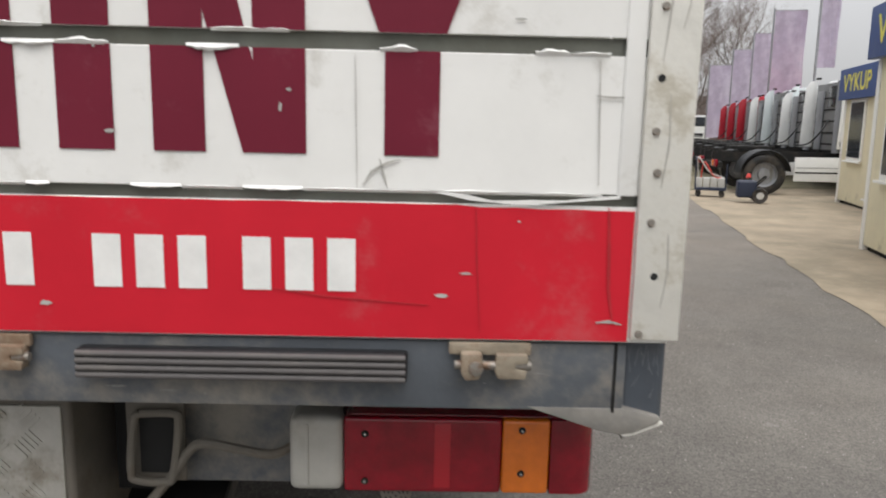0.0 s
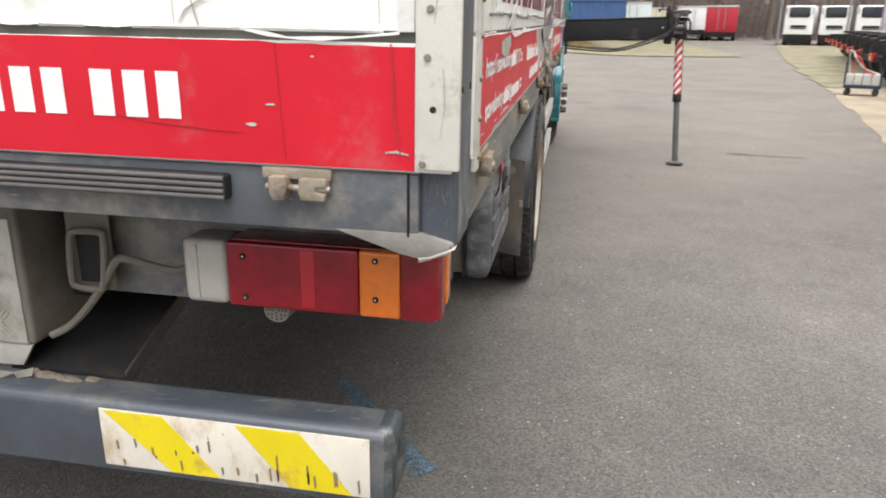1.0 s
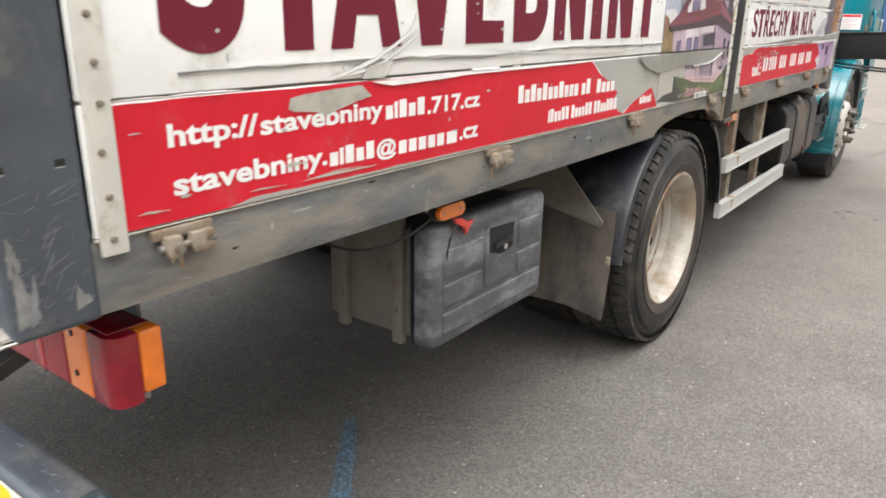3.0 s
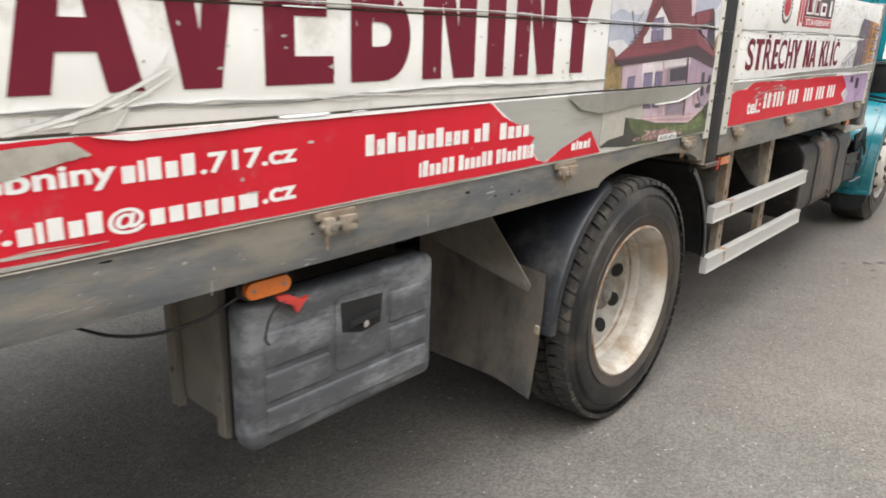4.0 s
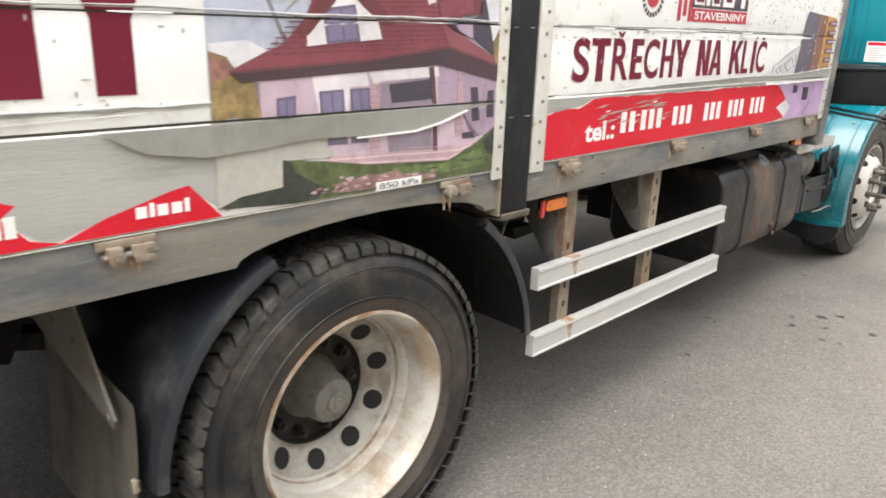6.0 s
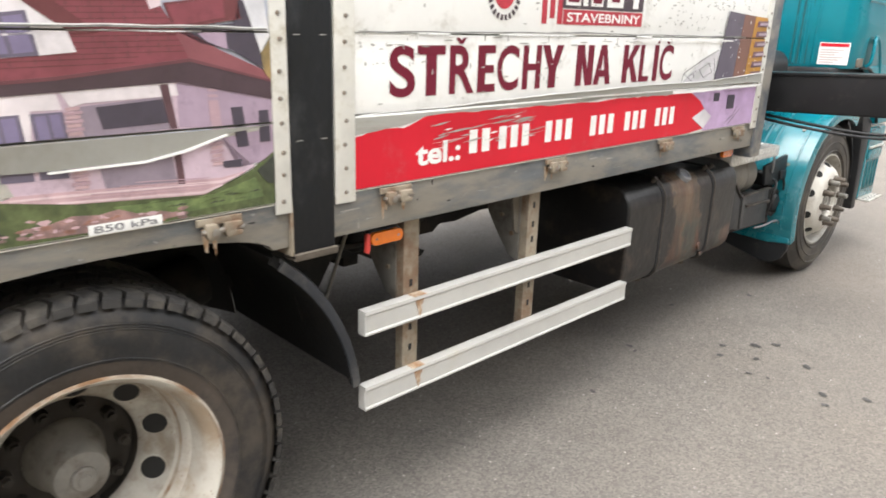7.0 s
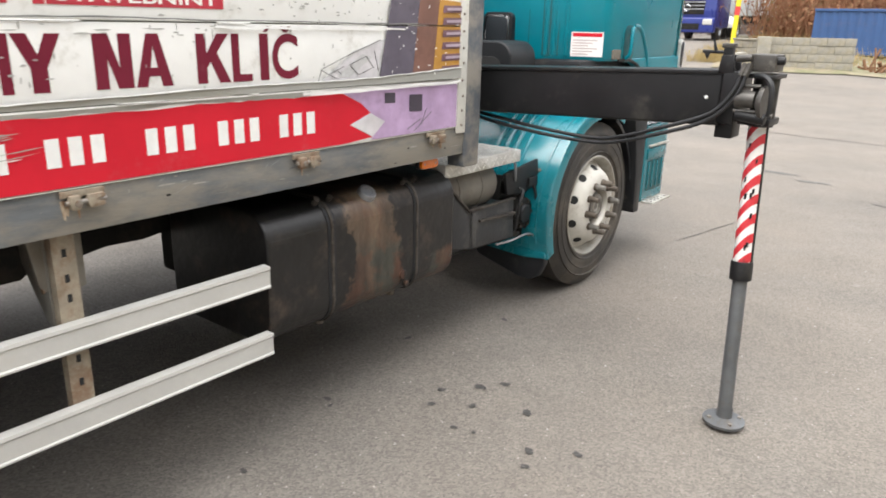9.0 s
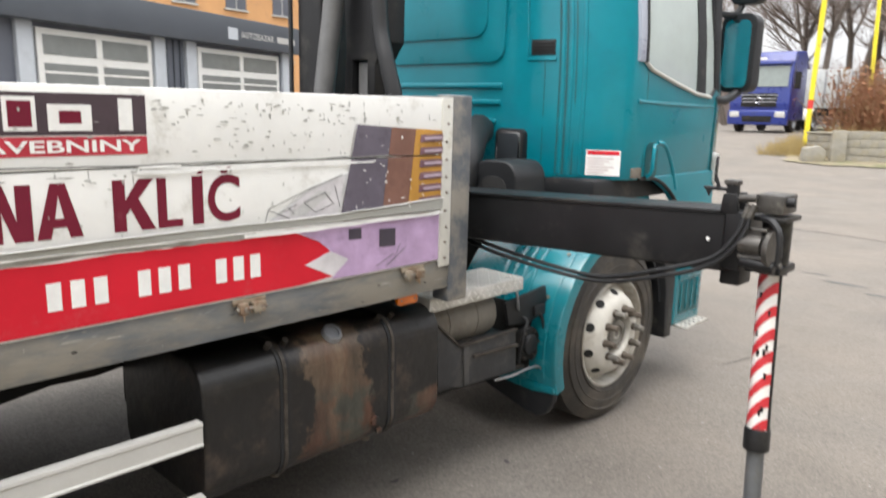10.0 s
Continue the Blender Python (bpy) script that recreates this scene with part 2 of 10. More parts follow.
def tube(points, r, seg=8, bm=None, steps=6):
    """A round hose along a smooth curve through points."""
    pts = [Vector(p) for p in points]
    path = []
    for i in range(len(pts) - 1):
        a, b_, c, d = pts[max(i - 1, 0)], pts[i], pts[i + 1], pts[min(i + 2, len(pts) - 1)]
        for s in range(steps):
            t = s / steps
            path.append(0.5 * ((2 * b_) + (c - a) * t + (2 * a - 5 * b_ + 4 * c - d) * t * t + (3 * b_ - a - 3 * c + d) * t ** 3))
    path.append(pts[-1])
    b = bmesh.new()
    rings = []
    up = Vector((0.13, 0.21, 0.97))
    for i, p in enumerate(path):
        d = (path[min(i + 1, len(path) - 1)] - path[max(i - 1, 0)]).normalized()
        u = d.cross(up).normalized()
        v = d.cross(u)
        rings.append([b.verts.new(p + r * (math.cos(2 * math.pi * k / seg) * u + math.sin(2 * math.pi * k / seg) * v)) for k in range(seg)])
    for i in range(len(rings) - 1):
        for k in range(seg):
            b.faces.new((rings[i][k], rings[i][(k + 1) % seg], rings[i + 1][(k + 1) % seg], rings[i + 1][k]))
    b.faces.new(rings[0])
    b.faces.new(rings[-1])
    return join(bm, b)


def prism(pts, axis, a, c, w=0.0, bm=None, seg=2):
    """A plate: polygon pts in the two other axes (in x, y, z order), from a to c along axis."""
    b = bmesh.new()

    def co(p, h):
        return {"x": (h, p[0], p[1]), "y": (p[0], h, p[1]), "z": (p[0], p[1], h)}[axis]
    lo = [b.verts.new(co(p, a)) for p in pts]
    hi = [b.verts.new(co(p, c)) for p in pts]
    n = len(pts)
    for i in range(n):
        b.faces.new((lo[i], lo[(i + 1) % n], hi[(i + 1) % n], hi[i]))
    b.faces.new(lo)
    b.faces.new(hi)
    bmesh.ops.recalc_face_normals(b, faces=b.faces)
    if w:
        bevel(b, w, seg)
    return join(bm, b)


def lathe(profile, centre, seg=48, axis="x", bm=None):
    """Turns (radius, offset) pairs about an axis through centre."""
    b = bmesh.new()
    rings = []
    for r, h in profile:
        ring = []
        for k in range(seg):
            a = 2 * math.pi * k / seg
            c, s = r * math.cos(a), r * math.sin(a)
            ring.append(b.verts.new(Vector(centre) + Vector({"x": (h, c, s), "y": (c, h, s), "z": (c, s, h)}[axis])))
        rings.append(ring)
    for i in range(len(rings) - 1):
        for k in range(seg):
            b.faces.new((rings[i][k], rings[i][(k + 1) % seg], rings[i + 1][(k + 1) % seg], rings[i + 1][k]))
    return join(bm, b)


def sheet(pts, plane, depth, bm=None, thick=0.0009):
    """Thin film with outline pts on a face: plane 'x' (y, z) facing +x, or 'y' (x, z) facing -y."""
    return prism(pts, plane, depth, depth + (thick if plane == "x" else -thick), bm=bm)


def ragged(p, q, amp, n, rnd):
    """Points from p to q along a torn line."""
    out = []
    drift = 0.0
    for i in range(n + 1):
        t = i / n
        drift = drift * 0.7 + rnd.uniform(-1, 1) * amp * 0.6
        k = 0 if i in (0, n) else 1
        out.append((p[0] + (q[0] - p[0]) * t + k * rnd.uniform(-0.3, 0.3) * amp, p[1] + (q[1] - p[1]) * t + k * drift))
    return out


def text_mesh(body, plane, u0, u1, v0, v1, depth, bold=0.0, thick=0.0009):
    """Letters as film, stretched into u0..u1, v0..v1 on a face."""
    cu = bpy.data.curves.new("letters", 'FONT')
    cu.body = body
    cu.resolution_u = 8
    cu.offset = bold
    ob = bpy.data.objects.new("letters", cu)
    scene.collection.objects.link(ob)
    dg = bpy.context.evaluated_depsgraph_get()
    me = bpy.data.meshes.new_from_object(ob.evaluated_get(dg))
    bpy.data.objects.remove(ob)
    b = bmesh.new()
    b.from_mesh(me)
    bpy.data.meshes.remove(me)
    xs, ys = [v.co.x for v in b.verts], [v.co.y for v in b.verts]
    ax, bx, ay, by = min(xs), max(xs), min(ys), max(ys)
    for v in b.verts:
        u = u0 + (v.co.x - ax) / (bx - ax) * (u1 - u0)
        w = v0 + (v.co.y - ay) / (by - ay) * (v1 - v0)
        v.co = Vector((depth + thick, u, w)) if plane == "x" else Vector((u, depth - thick, w))
    return b


def rects(items, plane, depth):
    """Several flat bars (u0, u1, v0, v1) as one film."""
    b = None
    for u0, u1, v0, v1 in items:
        b = sheet([(u0, v0), (u1, v0), (u1, v1), (u0, v1)], plane, depth, b)
    return b


def rounded(x0, x1, z0, z1, r, n=5):
    """Outline of a rectangle with round corners."""
    pts = []
    for cx, cz, a0 in ((x1 - r, z1 - r, 0), (x0 + r, z1 - r, 90), (x0 + r, z0 + r, 180), (x1 - r, z0 + r, 270)):
        for i in range(n + 1):
            a = radians(a0 + 90 * i / n)
            pts.append((cx + r * math.cos(a), cz + r * math.sin(a)))
    return pts


def islands(bm):
    """Splits a bmesh into its separate pieces."""
    left = set(bm.faces)
    out = []
    while left:
        stack = [left.pop()]
        piece = []
        while stack:
            f = stack.pop()
            piece.append(f)
            for e in f.edges:
                for g in e.link_faces:
                    if g in left:
                        left.remove(g)
                        stack.append(g)
        b = bmesh.new()
        made = {}
        for f in piece:
            for v in f.verts:
                if v not in made:
                    made[v] = b.verts.new(v.co)
            b.faces.new([made[v] for v in f.verts])
        out.append(b)
    bm.free()
    return out


# ---- ground ----
def smooth_clamp(v, r):
    return r * math.tanh(v / r)


def ease(v):
    v = min(max(v, 0.0), 1.0)
    return v * v * (3 - 2 * v)


def gz(x, y):
    """Height of the yard: nearly level, rising beyond the lorry's front on its left."""
    return -0.0122 * smooth_clamp(x - 1.2, 8.0) + 0.95 * ease((y - 23) / 14) * ease((4 - x) / 8)


def spread(lo, hi, near_lo, near_hi, step):
    """Coordinates: even and fine in the middle, growing outwards."""
    out = [near_lo + i * step for i in range(int(round((near_hi - near_lo) / step)) + 1)]
    s = step
    while out[-1] < hi:
        s *= 1.5
        out.append(out[-1] + s)
    s = step
    while out[0] > lo:
        s *= 1.5
        out.insert(0, out[0] - s)
    return out


def asphalt_mat():
    m = bpy.data.materials.new("asphalt")
    m.use_nodes = True
    n, l = m.node_tree.nodes, m.node_tree.links
    b = n["Principled BSDF"]
    co = n.new("ShaderNodeTexCoord")

    def noise_node(scale, detail=6, rough=0.6):
        t = n.new("ShaderNodeTexNoise")
        t.inputs["Scale"].default_value, t.inputs["Detail"].default_value, t.inputs["Roughness"].default_value = scale, detail, rough
        l.new(co.outputs["Object"], t.inputs["Vector"])
        return t.outputs["Fac"]

    def ranged(src, a, c, lo, hi):
        r = n.new("ShaderNodeMapRange")
        r.inputs[1].default_value, r.inputs[2].default_value, r.inputs[3].default_value, r.inputs[4].default_value = a, c, lo, hi
        l.new(src, r.inputs[0])
        return r.outputs[0]

    def mix(mode, fac, a, c):
        x = n.new("ShaderNodeMixRGB")
        x.blend_type = mode
        for sock, val in zip(x.inputs, (fac, a, c)):
            if hasattr(val, "links"):
                l.new(val, sock)
            else:
                sock.default_value = val
        return x.outputs[0]
    grain = n.new("ShaderNodeTexVoronoi")
    grain.inputs["Scale"].default_value = 130
    l.new(co.outputs["Object"], grain.inputs["Vector"])
    stone = n.new("ShaderNodeTexVoronoi")
    stone.inputs["Scale"].default_value = 38
    l.new(co.outputs["Object"], stone.inputs["Vector"])
    base = mix('MIX', ranged(noise_node(0.35, 4), 0.35, 0.65, 0, 1), (0.091, 0.086, 0.079, 1), (0.134, 0.126, 0.113, 1))
    base = mix('MULTIPLY', 1.0, base, ranged(noise_node(2.2, 9, 0.7), 0.3, 0.7, 0.78, 1.18))
    base = mix('MULTIPLY', 0.8, base, ranged(grain.outputs["Color"], 0.0, 1.0, 0.45, 1.6))
    base = mix('MIX', ranged(stone.outputs["Distance"], 0.12, 0.07, 0.0, 0.55), base, (0.36, 0.35, 0.33, 1))
    base = mix('MIX', ranged(noise_node(0.9, 6, 0.65), 0.62, 0.72, 0.0, 0.4), base, (0.10, 0.097, 0.092, 1))
    base = mix('MIX', ranged(noise_node(4.5, 3, 0.5), 0.72, 0.78, 0.0, 0.5), base, (0.34, 0.33, 0.31, 1))
    grit = n.new("ShaderNodeTexVoronoi")
    grit.inputs["Scale"].default_value = 21
    l.new(co.outputs["Object"], grit.inputs["Vector"])
    base = mix('MIX', ranged(grit.outputs["Distance"], 0.11, 0.07, 0.0, 0.8), base, mix('MULTIPLY', 1.0, (0.42, 0.40, 0.36, 1), ranged(grit.outputs["Color"], 0.0, 1.0, 0.15, 1.3)))
    xyz = n.new("ShaderNodeSeparateXYZ")
    l.new(co.outputs["Object"], xyz.inputs[0])
    # a paler, warmer tone grows along y, broken up by noise
    dusty = n.new("ShaderNodeMath")
    dusty.operation = 'MULTIPLY'
    l.new(ranged(xyz.outputs["Y"], 1.0, 8.0, 0.15, 1.0), dusty.inputs[0])
    l.new(ranged(noise_node(0.6, 7, 0.65), 0.25, 0.65, 0.25, 0.85), dusty.inputs[1])
    base = mix('MIX', dusty.outputs[0], base, mix('MULTIPLY', 1.0, (0.190, 0.164, 0.137, 1), ranged(grain.outputs["Color"], 0.0, 1.0, 0.7, 1.25)))
    l.new(base, b.inputs["Base Color"])
    l.new(ranged(noise_node(1.5), 0.3, 0.7, 0.75, 0.95), b.inputs["Roughness"])
    bp = n.new("ShaderNodeBump")
    bp.inputs["Strength"].default_value, bp.inputs["Distance"].default_value = 0.45, 0.006
    l.new(mix('ADD', 0.6, grain.outputs["Distance"], noise_node(55, 4)), bp.inputs["Height"])
    l.new(bp.outputs[0], b.inputs["Normal"])
    return m


ASPHALT = asphalt_mat()
EARTH = mat("pale_earth", (0.32, 0.262, 0.188), 0.95, var=0.3, scale=1.2, dirt=(0.20, 0.17, 0.12), dirt_amt=0.4, dirt_scale=0.7, bump=0.6, bump_scale=14, spots=(16, 0.12, (0.36, 0.34, 0.30)))
GRASS = mat("thin_grass", (0.14, 0.142, 0.068), 0.95, var=0.4, scale=3, dirt=(0.235, 0.195, 0.135), dirt_amt=0.62, dirt_scale=1.2, bump=0.8, bump_scale=20)


def ground_sheet(name, inside, material, lift, label, category, lo=(-900, -900), hi=(900, 900), near=((-24, 16), (-8, 46)), step=1.0):
    xs = spread(lo[0], hi[0], *near[0], step)
    ys = spread(lo[1], hi[1], *near[1], step)
    bm = bmesh.new()
    grid = [[bm.verts.new((x, y, gz(x, y) + lift)) for y in ys] for x in xs]
    for i in range(len(xs) - 1):
        for j in range(len(ys) - 1):
            bm.faces.new((grid[i][j], grid[i + 1][j], grid[i + 1][j + 1], grid[i][j + 1]))
    ob = new(name, finish(bm, material, True, name))
    return tagged(ob, label, category, kind="structure")


def patch_sheet(name, outline, material, lift, label, category, cell=0.8):
    """An irregular patch that follows the ground."""
    bm = bmesh.new()
    f = bm.faces.new([bm.verts.new((x, y, 0)) for x, y in outline])
    bmesh.ops.triangulate(bm, faces=[f])
    for _ in range(40):
        long = [e for e in bm.edges if e.calc_length() > max(cell, 0.10 * math.hypot(e.verts[0].co.x - 1, e.verts[0].co.y))]
        if not long:
            break
        bmesh.ops.subdivide_edges(bm, edges=long, cuts=1)
        bmesh.ops.triangulate(bm, faces=bm.faces[:])
    for v in bm.verts:
        v.co.z = gz(v.co.x, v.co.y) + lift
    bm.normal_update()
    for f in bm.faces:
        if f.normal.z < 0:
            f.normal_flip()
    me = bpy.data.meshes.new(name)
    bm.to_mesh(me)
    bm.free()
    me.materials.append(material)
    for p in me.polygons:
        p.use_smooth = True
    return tagged(new(name, me), label, category, kind="structure")


ground_sheet("ground", None, ASPHALT, 0.0, "worn grey asphalt yard with pale grit and stains", "ground")

# ---- the lorry ----
lorry = empty("flatbed_lorry", "teal flatbed lorry with torn red and white dropsides", "lorry", m=LEAN)
XS = 1.25
GAPS = ((1.2810, 1.2865), (1.4842, 1.4880))
PLANKS = ((1.088, 1.2810), (1.2865, 1.4842), (1.4880, 1.692))
REAR_GAPS = ((1.273, 1.289), (1.466, 1.488))
REAR_PLANKS = ((1.088, 1.273), (1.289, 1.466), (1.488, 1.692))
rnd = random.Random(4)


def cut_bands(bm, bands=GAPS):
    """Opens a film along the joints between planks."""
    for a, c in bands:
        for z in (a, c):
            bmesh.ops.bisect_plane(bm, geom=bm.verts[:] + bm.edges[:] + bm.faces[:], plane_co=(0, 0, z), plane_no=(0, 0, 1))
        bmesh.ops.delete(bm, geom=[f for f in bm.faces if a - 1e-5 < f.calc_center_median().z < c + 1e-5], context='FACES')
    return bm


def plank_profile(plane, u0, u1, v0, v1, face, thick=0.025):
    """One aluminium plank with rounded long edges."""
    if plane == "x":
        return box(face - thick, face, u0, u1, v0, v1, 0.004, 2)
    return box(u0, u1, face, face + thick, v0, v1, 0.0012, 1)


bolt_mesh = None


def bolt_me():
    global bolt_mesh
    if bolt_mesh is None:
        b = bmesh.new()
        bmesh.ops.create_cone(b, cap_ends=True, segments=8, radius1=0.0062, radius2=0.0045, depth=0.005)
        bolt_mesh = finish(b, BOLT, True, "bolt")
    return bolt_mesh


def bolts(parent, places, plane):
    for p in places:
        o = new("bolt", bolt_me())
        o.parent = parent
        o.matrix_basis = Matrix.Translation(p) @ (pose(0, 0, 0, 0, 90, 0) if plane == "x" else pose(0, 0, 0, 90, 0, 0))


def torn_edges(plane, u0, u1, z, face, n, amp, seed):
    """Lifted, torn lips of film along a joint."""
    r = random.Random(seed)
    b = bmesh.new()
    s = 1 if plane == "x" else -1
    u = u0
    while u < u1:
        w = r.uniform(0.03, 0.22 if plane == "x" else 0.13)
        if r.random() < (0.20 if plane == "x" else 0.55):
            k = max(3, int(w / 0.007))
            up = r.choice((-1, 1))
            top, mid, low = [], [], []
            h = r.uniform(0.3, 1.0) * amp
            for i in range(k + 1):
                t = i / k
                uu = min(u + w * t, u1)
                env = math.sin(math.pi * min(max(t, 0.03), 0.97)) ** 0.5
                j = r.uniform(0.5, 1.1) * h * env
                lift = r.uniform(0.5, 1.2) * 0.006 * env
                for lst, dv, dd in ((top, 0.003, 0.0012), (mid, -j * 0.5, 0.0012 + lift), (low, -j, 0.0016 + lift * 0.6)):
                    v = z - up * dv if up > 0 else z - up * dv
                    v = z + (dv if up > 0 else -dv)
                    lst.append(b.verts.new((face + s * dd, uu, v) if plane == "x" else (uu, face + s * dd, v)))
            for a, c in ((top, mid), (mid, low)):
                for i in range(k):
                    b.faces.new((a[i], a[i + 1], c[i + 1], c[i]))
        u += w
    return b


def dropside(name, plane, u0, u1, face, label):
    """Backing joint profile with three planks."""
    if plane == "x":
        back = box(face - 0.024, face - 0.007, u0, u1, PLANKS[0][0] + 0.01, PLANKS[2][1] - 0.01)
    else:
        back = box(u0, u1, face + 0.007, face + 0.024, PLANKS[0][0] + 0.01, PLANKS[2][1] - 0.01)
    d = part(name, back, JOINT, lorry, label)
    for a, c in PLANKS if plane == "x" else REAR_PLANKS:
        part("plank", plank_profile(plane, u0, u1, a, c, face), WHITE, d)
    return d


# block capitals in a unit box
GLYPHS = {
    "H": [[(0, 0), (.28, 0), (.28, .43), (.72, .43), (.72, 0), (1, 0), (1, 1), (.72, 1), (.72, .58), (.28, .58), (.28, 1), (0, 1)]],
    "K": [[(0, 0), (.29, 0), (.29, .32), (.40, .44), (.66, 0), (1, 0), (.60, .62), (.98, 1), (.62, 1), (.29, .60), (.29, 1), (0, 1)]],
    "L": [[(0, 0), (1, 0), (1, .15), (.37, .15), (.37, 1), (0, 1)]],
    "I": [[(0, 0), (1, 0), (1, 1), (0, 1)]],
    "N": [[(0, 0), (.34, 0), (.34, .56), (.585, 0), (1, 0), (1, 1), (.66, 1), (.66, .36), (.41, 1), (0, 1)]],
    "Y": [[(.33, 0), (.67, 0), (.67, .42), (1, 1), (.68, 1), (.5, .64), (.32, 1), (0, 1), (.33, .42)]],
    "T": [[(.31, 0), (.69, 0), (.69, .82), (1, .82), (1, 1), (0, 1), (0, .82), (.31, .82)]],
    "V": [[(.30, 0), (.70, 0), (1, 1), (.68, 1), (.5, .30), (.32, 1), (0, 1)]],
    "A": [[(0, 0), (.29, 0), (.35, .20), (.5, .20), (.5, .36), (.40, .36), (.5, .78), (.5, 1), (.34, 1)], [(.5, .20), (.65, .20), (.71, 0), (1, 0), (.66, 1), (.5, 1), (.5, .78), (.60, .36), (.5, .36)]],
    "E": [[(0, 0), (1, 0), (1, .17), (.42, .17), (.42, .41), (.9, .41), (.9, .58), (.42, .58), (.42, .83), (.97, .83), (.97, 1), (0, 1)]],
}


def word(items, plane, v0, v1, depth, material, parent, label):
    """Block letters (letter, u0, u1) as film, open along the joints; each letter a part."""
    for ch, a, c in items:
        bm = None
        if ch in GLYPHS:
            for g in GLYPHS[ch]:
                bm = sheet([(a + (c - a) * x, v0 + (v1 - v0) * y) for x, y in g], plane, depth, bm)
        else:
            bm = text_mesh(ch, plane, a, c, v0, v1, depth, 0.045 if v1 - v0 > 0.2 else 0.020)
        part("letter", cut_bands(bm, GAPS if plane == "x" else REAR_GAPS), material, parent, label)


def phrase(body, plane, u0, u1, v0, v1, depth, material, parent, label, bold=0.02):
    """A line of capitals, each letter a part; body's letters share one line height."""
    whole = text_mesh(body, plane, u0, u1, v0, v1, depth, bold)
    bmesh.ops.remove_doubles(whole, verts=whole.verts, dist=1e-6)
    axis = 1 if plane == "x" else 0
    islands, seen = [], set()
    whole.verts.ensure_lookup_table()
    for v in whole.verts:
        if v in seen:
            continue
        stack, isl = [v], []
        seen.add(v)
        while stack:
            q = stack.pop()
            isl.append(q)
            for e in q.link_edges:
                o = e.other_vert(q)
                if o not in seen:
                    seen.add(o)
                    stack.append(o)
        islands.append([min(q.co[axis] for q in isl), max(q.co[axis] for q in isl), set(isl)])
    islands.sort(key=lambda i: i[0])
    groups = []
    for lo, hi, vs in islands:
        if groups and lo < groups[-1][1] - 0.2 * (hi - lo):
            groups[-1][1] = max(hi, groups[-1][1])
            groups[-1][2] |= vs
        else:
            groups.append([lo, hi, set(vs)])
    for lo, hi, vs in groups:
        b = bmesh.new()
        made = {q: b.verts.new(q.co) for q in vs}
        for f in whole.faces:
            if f.verts[0] in vs:
                b.faces.new([made[q] for q in f.verts])
        part("letter", b, material, parent, label, False)
    whole.free()


# rear bay of the right side
side_a = dropside("dropside", "x", 0.14, 3.212, XS, "white rear dropside with torn red film")
side_b = dropside("dropside", "x", 3.345, 5.892, XS, "white front dropside with red banner film")
tail = dropside("tailgate", "y", -1.24, 1.24, -0.012, "white and red tailgate with maroon letters")
for d, places in ((side_a, ((0.145, 0.187), (3.168, 3.212))), (side_b, ((3.345, 3.408), (5.836, 5.892)))):
    for a, c in places:
        part("end_strip", box(XS - 0.004, XS + 0.006, a, c, 1.060, 1.694, 0.003), ALU, d, "bolted worn aluminium end strip")
        bolts(d, [(XS + 0.008, (a + c) / 2 + rnd.uniform(-.004, .004), 1.09 + 0.063 * i + rnd.uniform(-.006, .006)) for i in range(10)], "x")
part("end_strip", box(1.187, 1.253, -0.022, -0.010, 1.094, 1.694, 0.004), ALU, tail, "bolted worn aluminium end strip")
tb = [(1.206 + rnd.uniform(-.008, .008), -0.0235, 1.108 + 0.068 * i + rnd.uniform(-.012, .012)) for i in range(9)]
bolts(tail, [tb[i] for i in (0, 2, 3, 4, 6, 7, 8)], "y")
for i in (1, 5):
    part("drill_hole", rod((tb[i][0], -0.0222, tb[i][2]), (tb[i][0], -0.0215, tb[i][2]), 0.0052, 10), HOLE, tail, "dark drilled hole")
part("edge_profile", box(1.160, 1.185, -0.016, -0.010, 1.288, 1.692, 0.002), WHITE, tail)

# red film on the three boards
part("red_film", sheet([(0.187, 1.09)] + [(2.33, 1.091)] + [(2.262, 1.165), (2.225, 1.158), (2.10, 1.125), (2.02, 1.092), (1.97, 1.105), (1.93, 1.15), (1.955, 1.17), (1.90, 1.19), (1.93, 1.205), (1.86, 1.215), (1.80, 1.24), (1.755, 1.272)] + ragged((1.74, 1.2785), (0.187, 1.2775), 0.0016, 50, rnd), "x", XS + 0.001), RED, side_a, "torn red vinyl film")
part("red_film", sheet([(3.408, 1.09), (5.20, 1.09), (5.335, 1.10), (5.222, 1.153), (5.325, 1.186), (5.28, 1.222), (5.19, 1.262)] + ragged((5.05, 1.262), (3.66, 1.266), 0.005, 40, rnd) + ragged((3.60, 1.245), (3.408, 1.228), 0.006, 9, rnd), "x", XS + 0.001), RED, side_b, "red banner film with a torn upper edge")
part("red_film", sheet([(-1.17, 1.09), (1.185, 1.09)] + ragged((1.185, 1.268), (0.98, 1.269), 0.002, 8, rnd) + ragged((0.95, 1.2722), (-1.17, 1.2725), 0.0007, 60, rnd), "y", -0.013), RED, tail, "red vinyl film")
TORNPAPER = mat("torn_paper", (0.44, 0.42, 0.365), 0.65, var=0.15, scale=10, dirt=(0.30, 0.285, 0.245), dirt_amt=0.35, dirt_scale=14, bump=0.1)
part("bare_patch", sheet(ragged((0.52, 1.262), (0.706, 1.273), 0.003, 10, rnd) + ragged((0.735, 1.250), (0.679, 1.240), 0.004, 6, rnd) + ragged((0.605, 1.224), (0.515, 1.243), 0.004, 6, rnd), "x", XS + 0.003), TORNPAPER, side_a, "torn patch down to its pale paper")
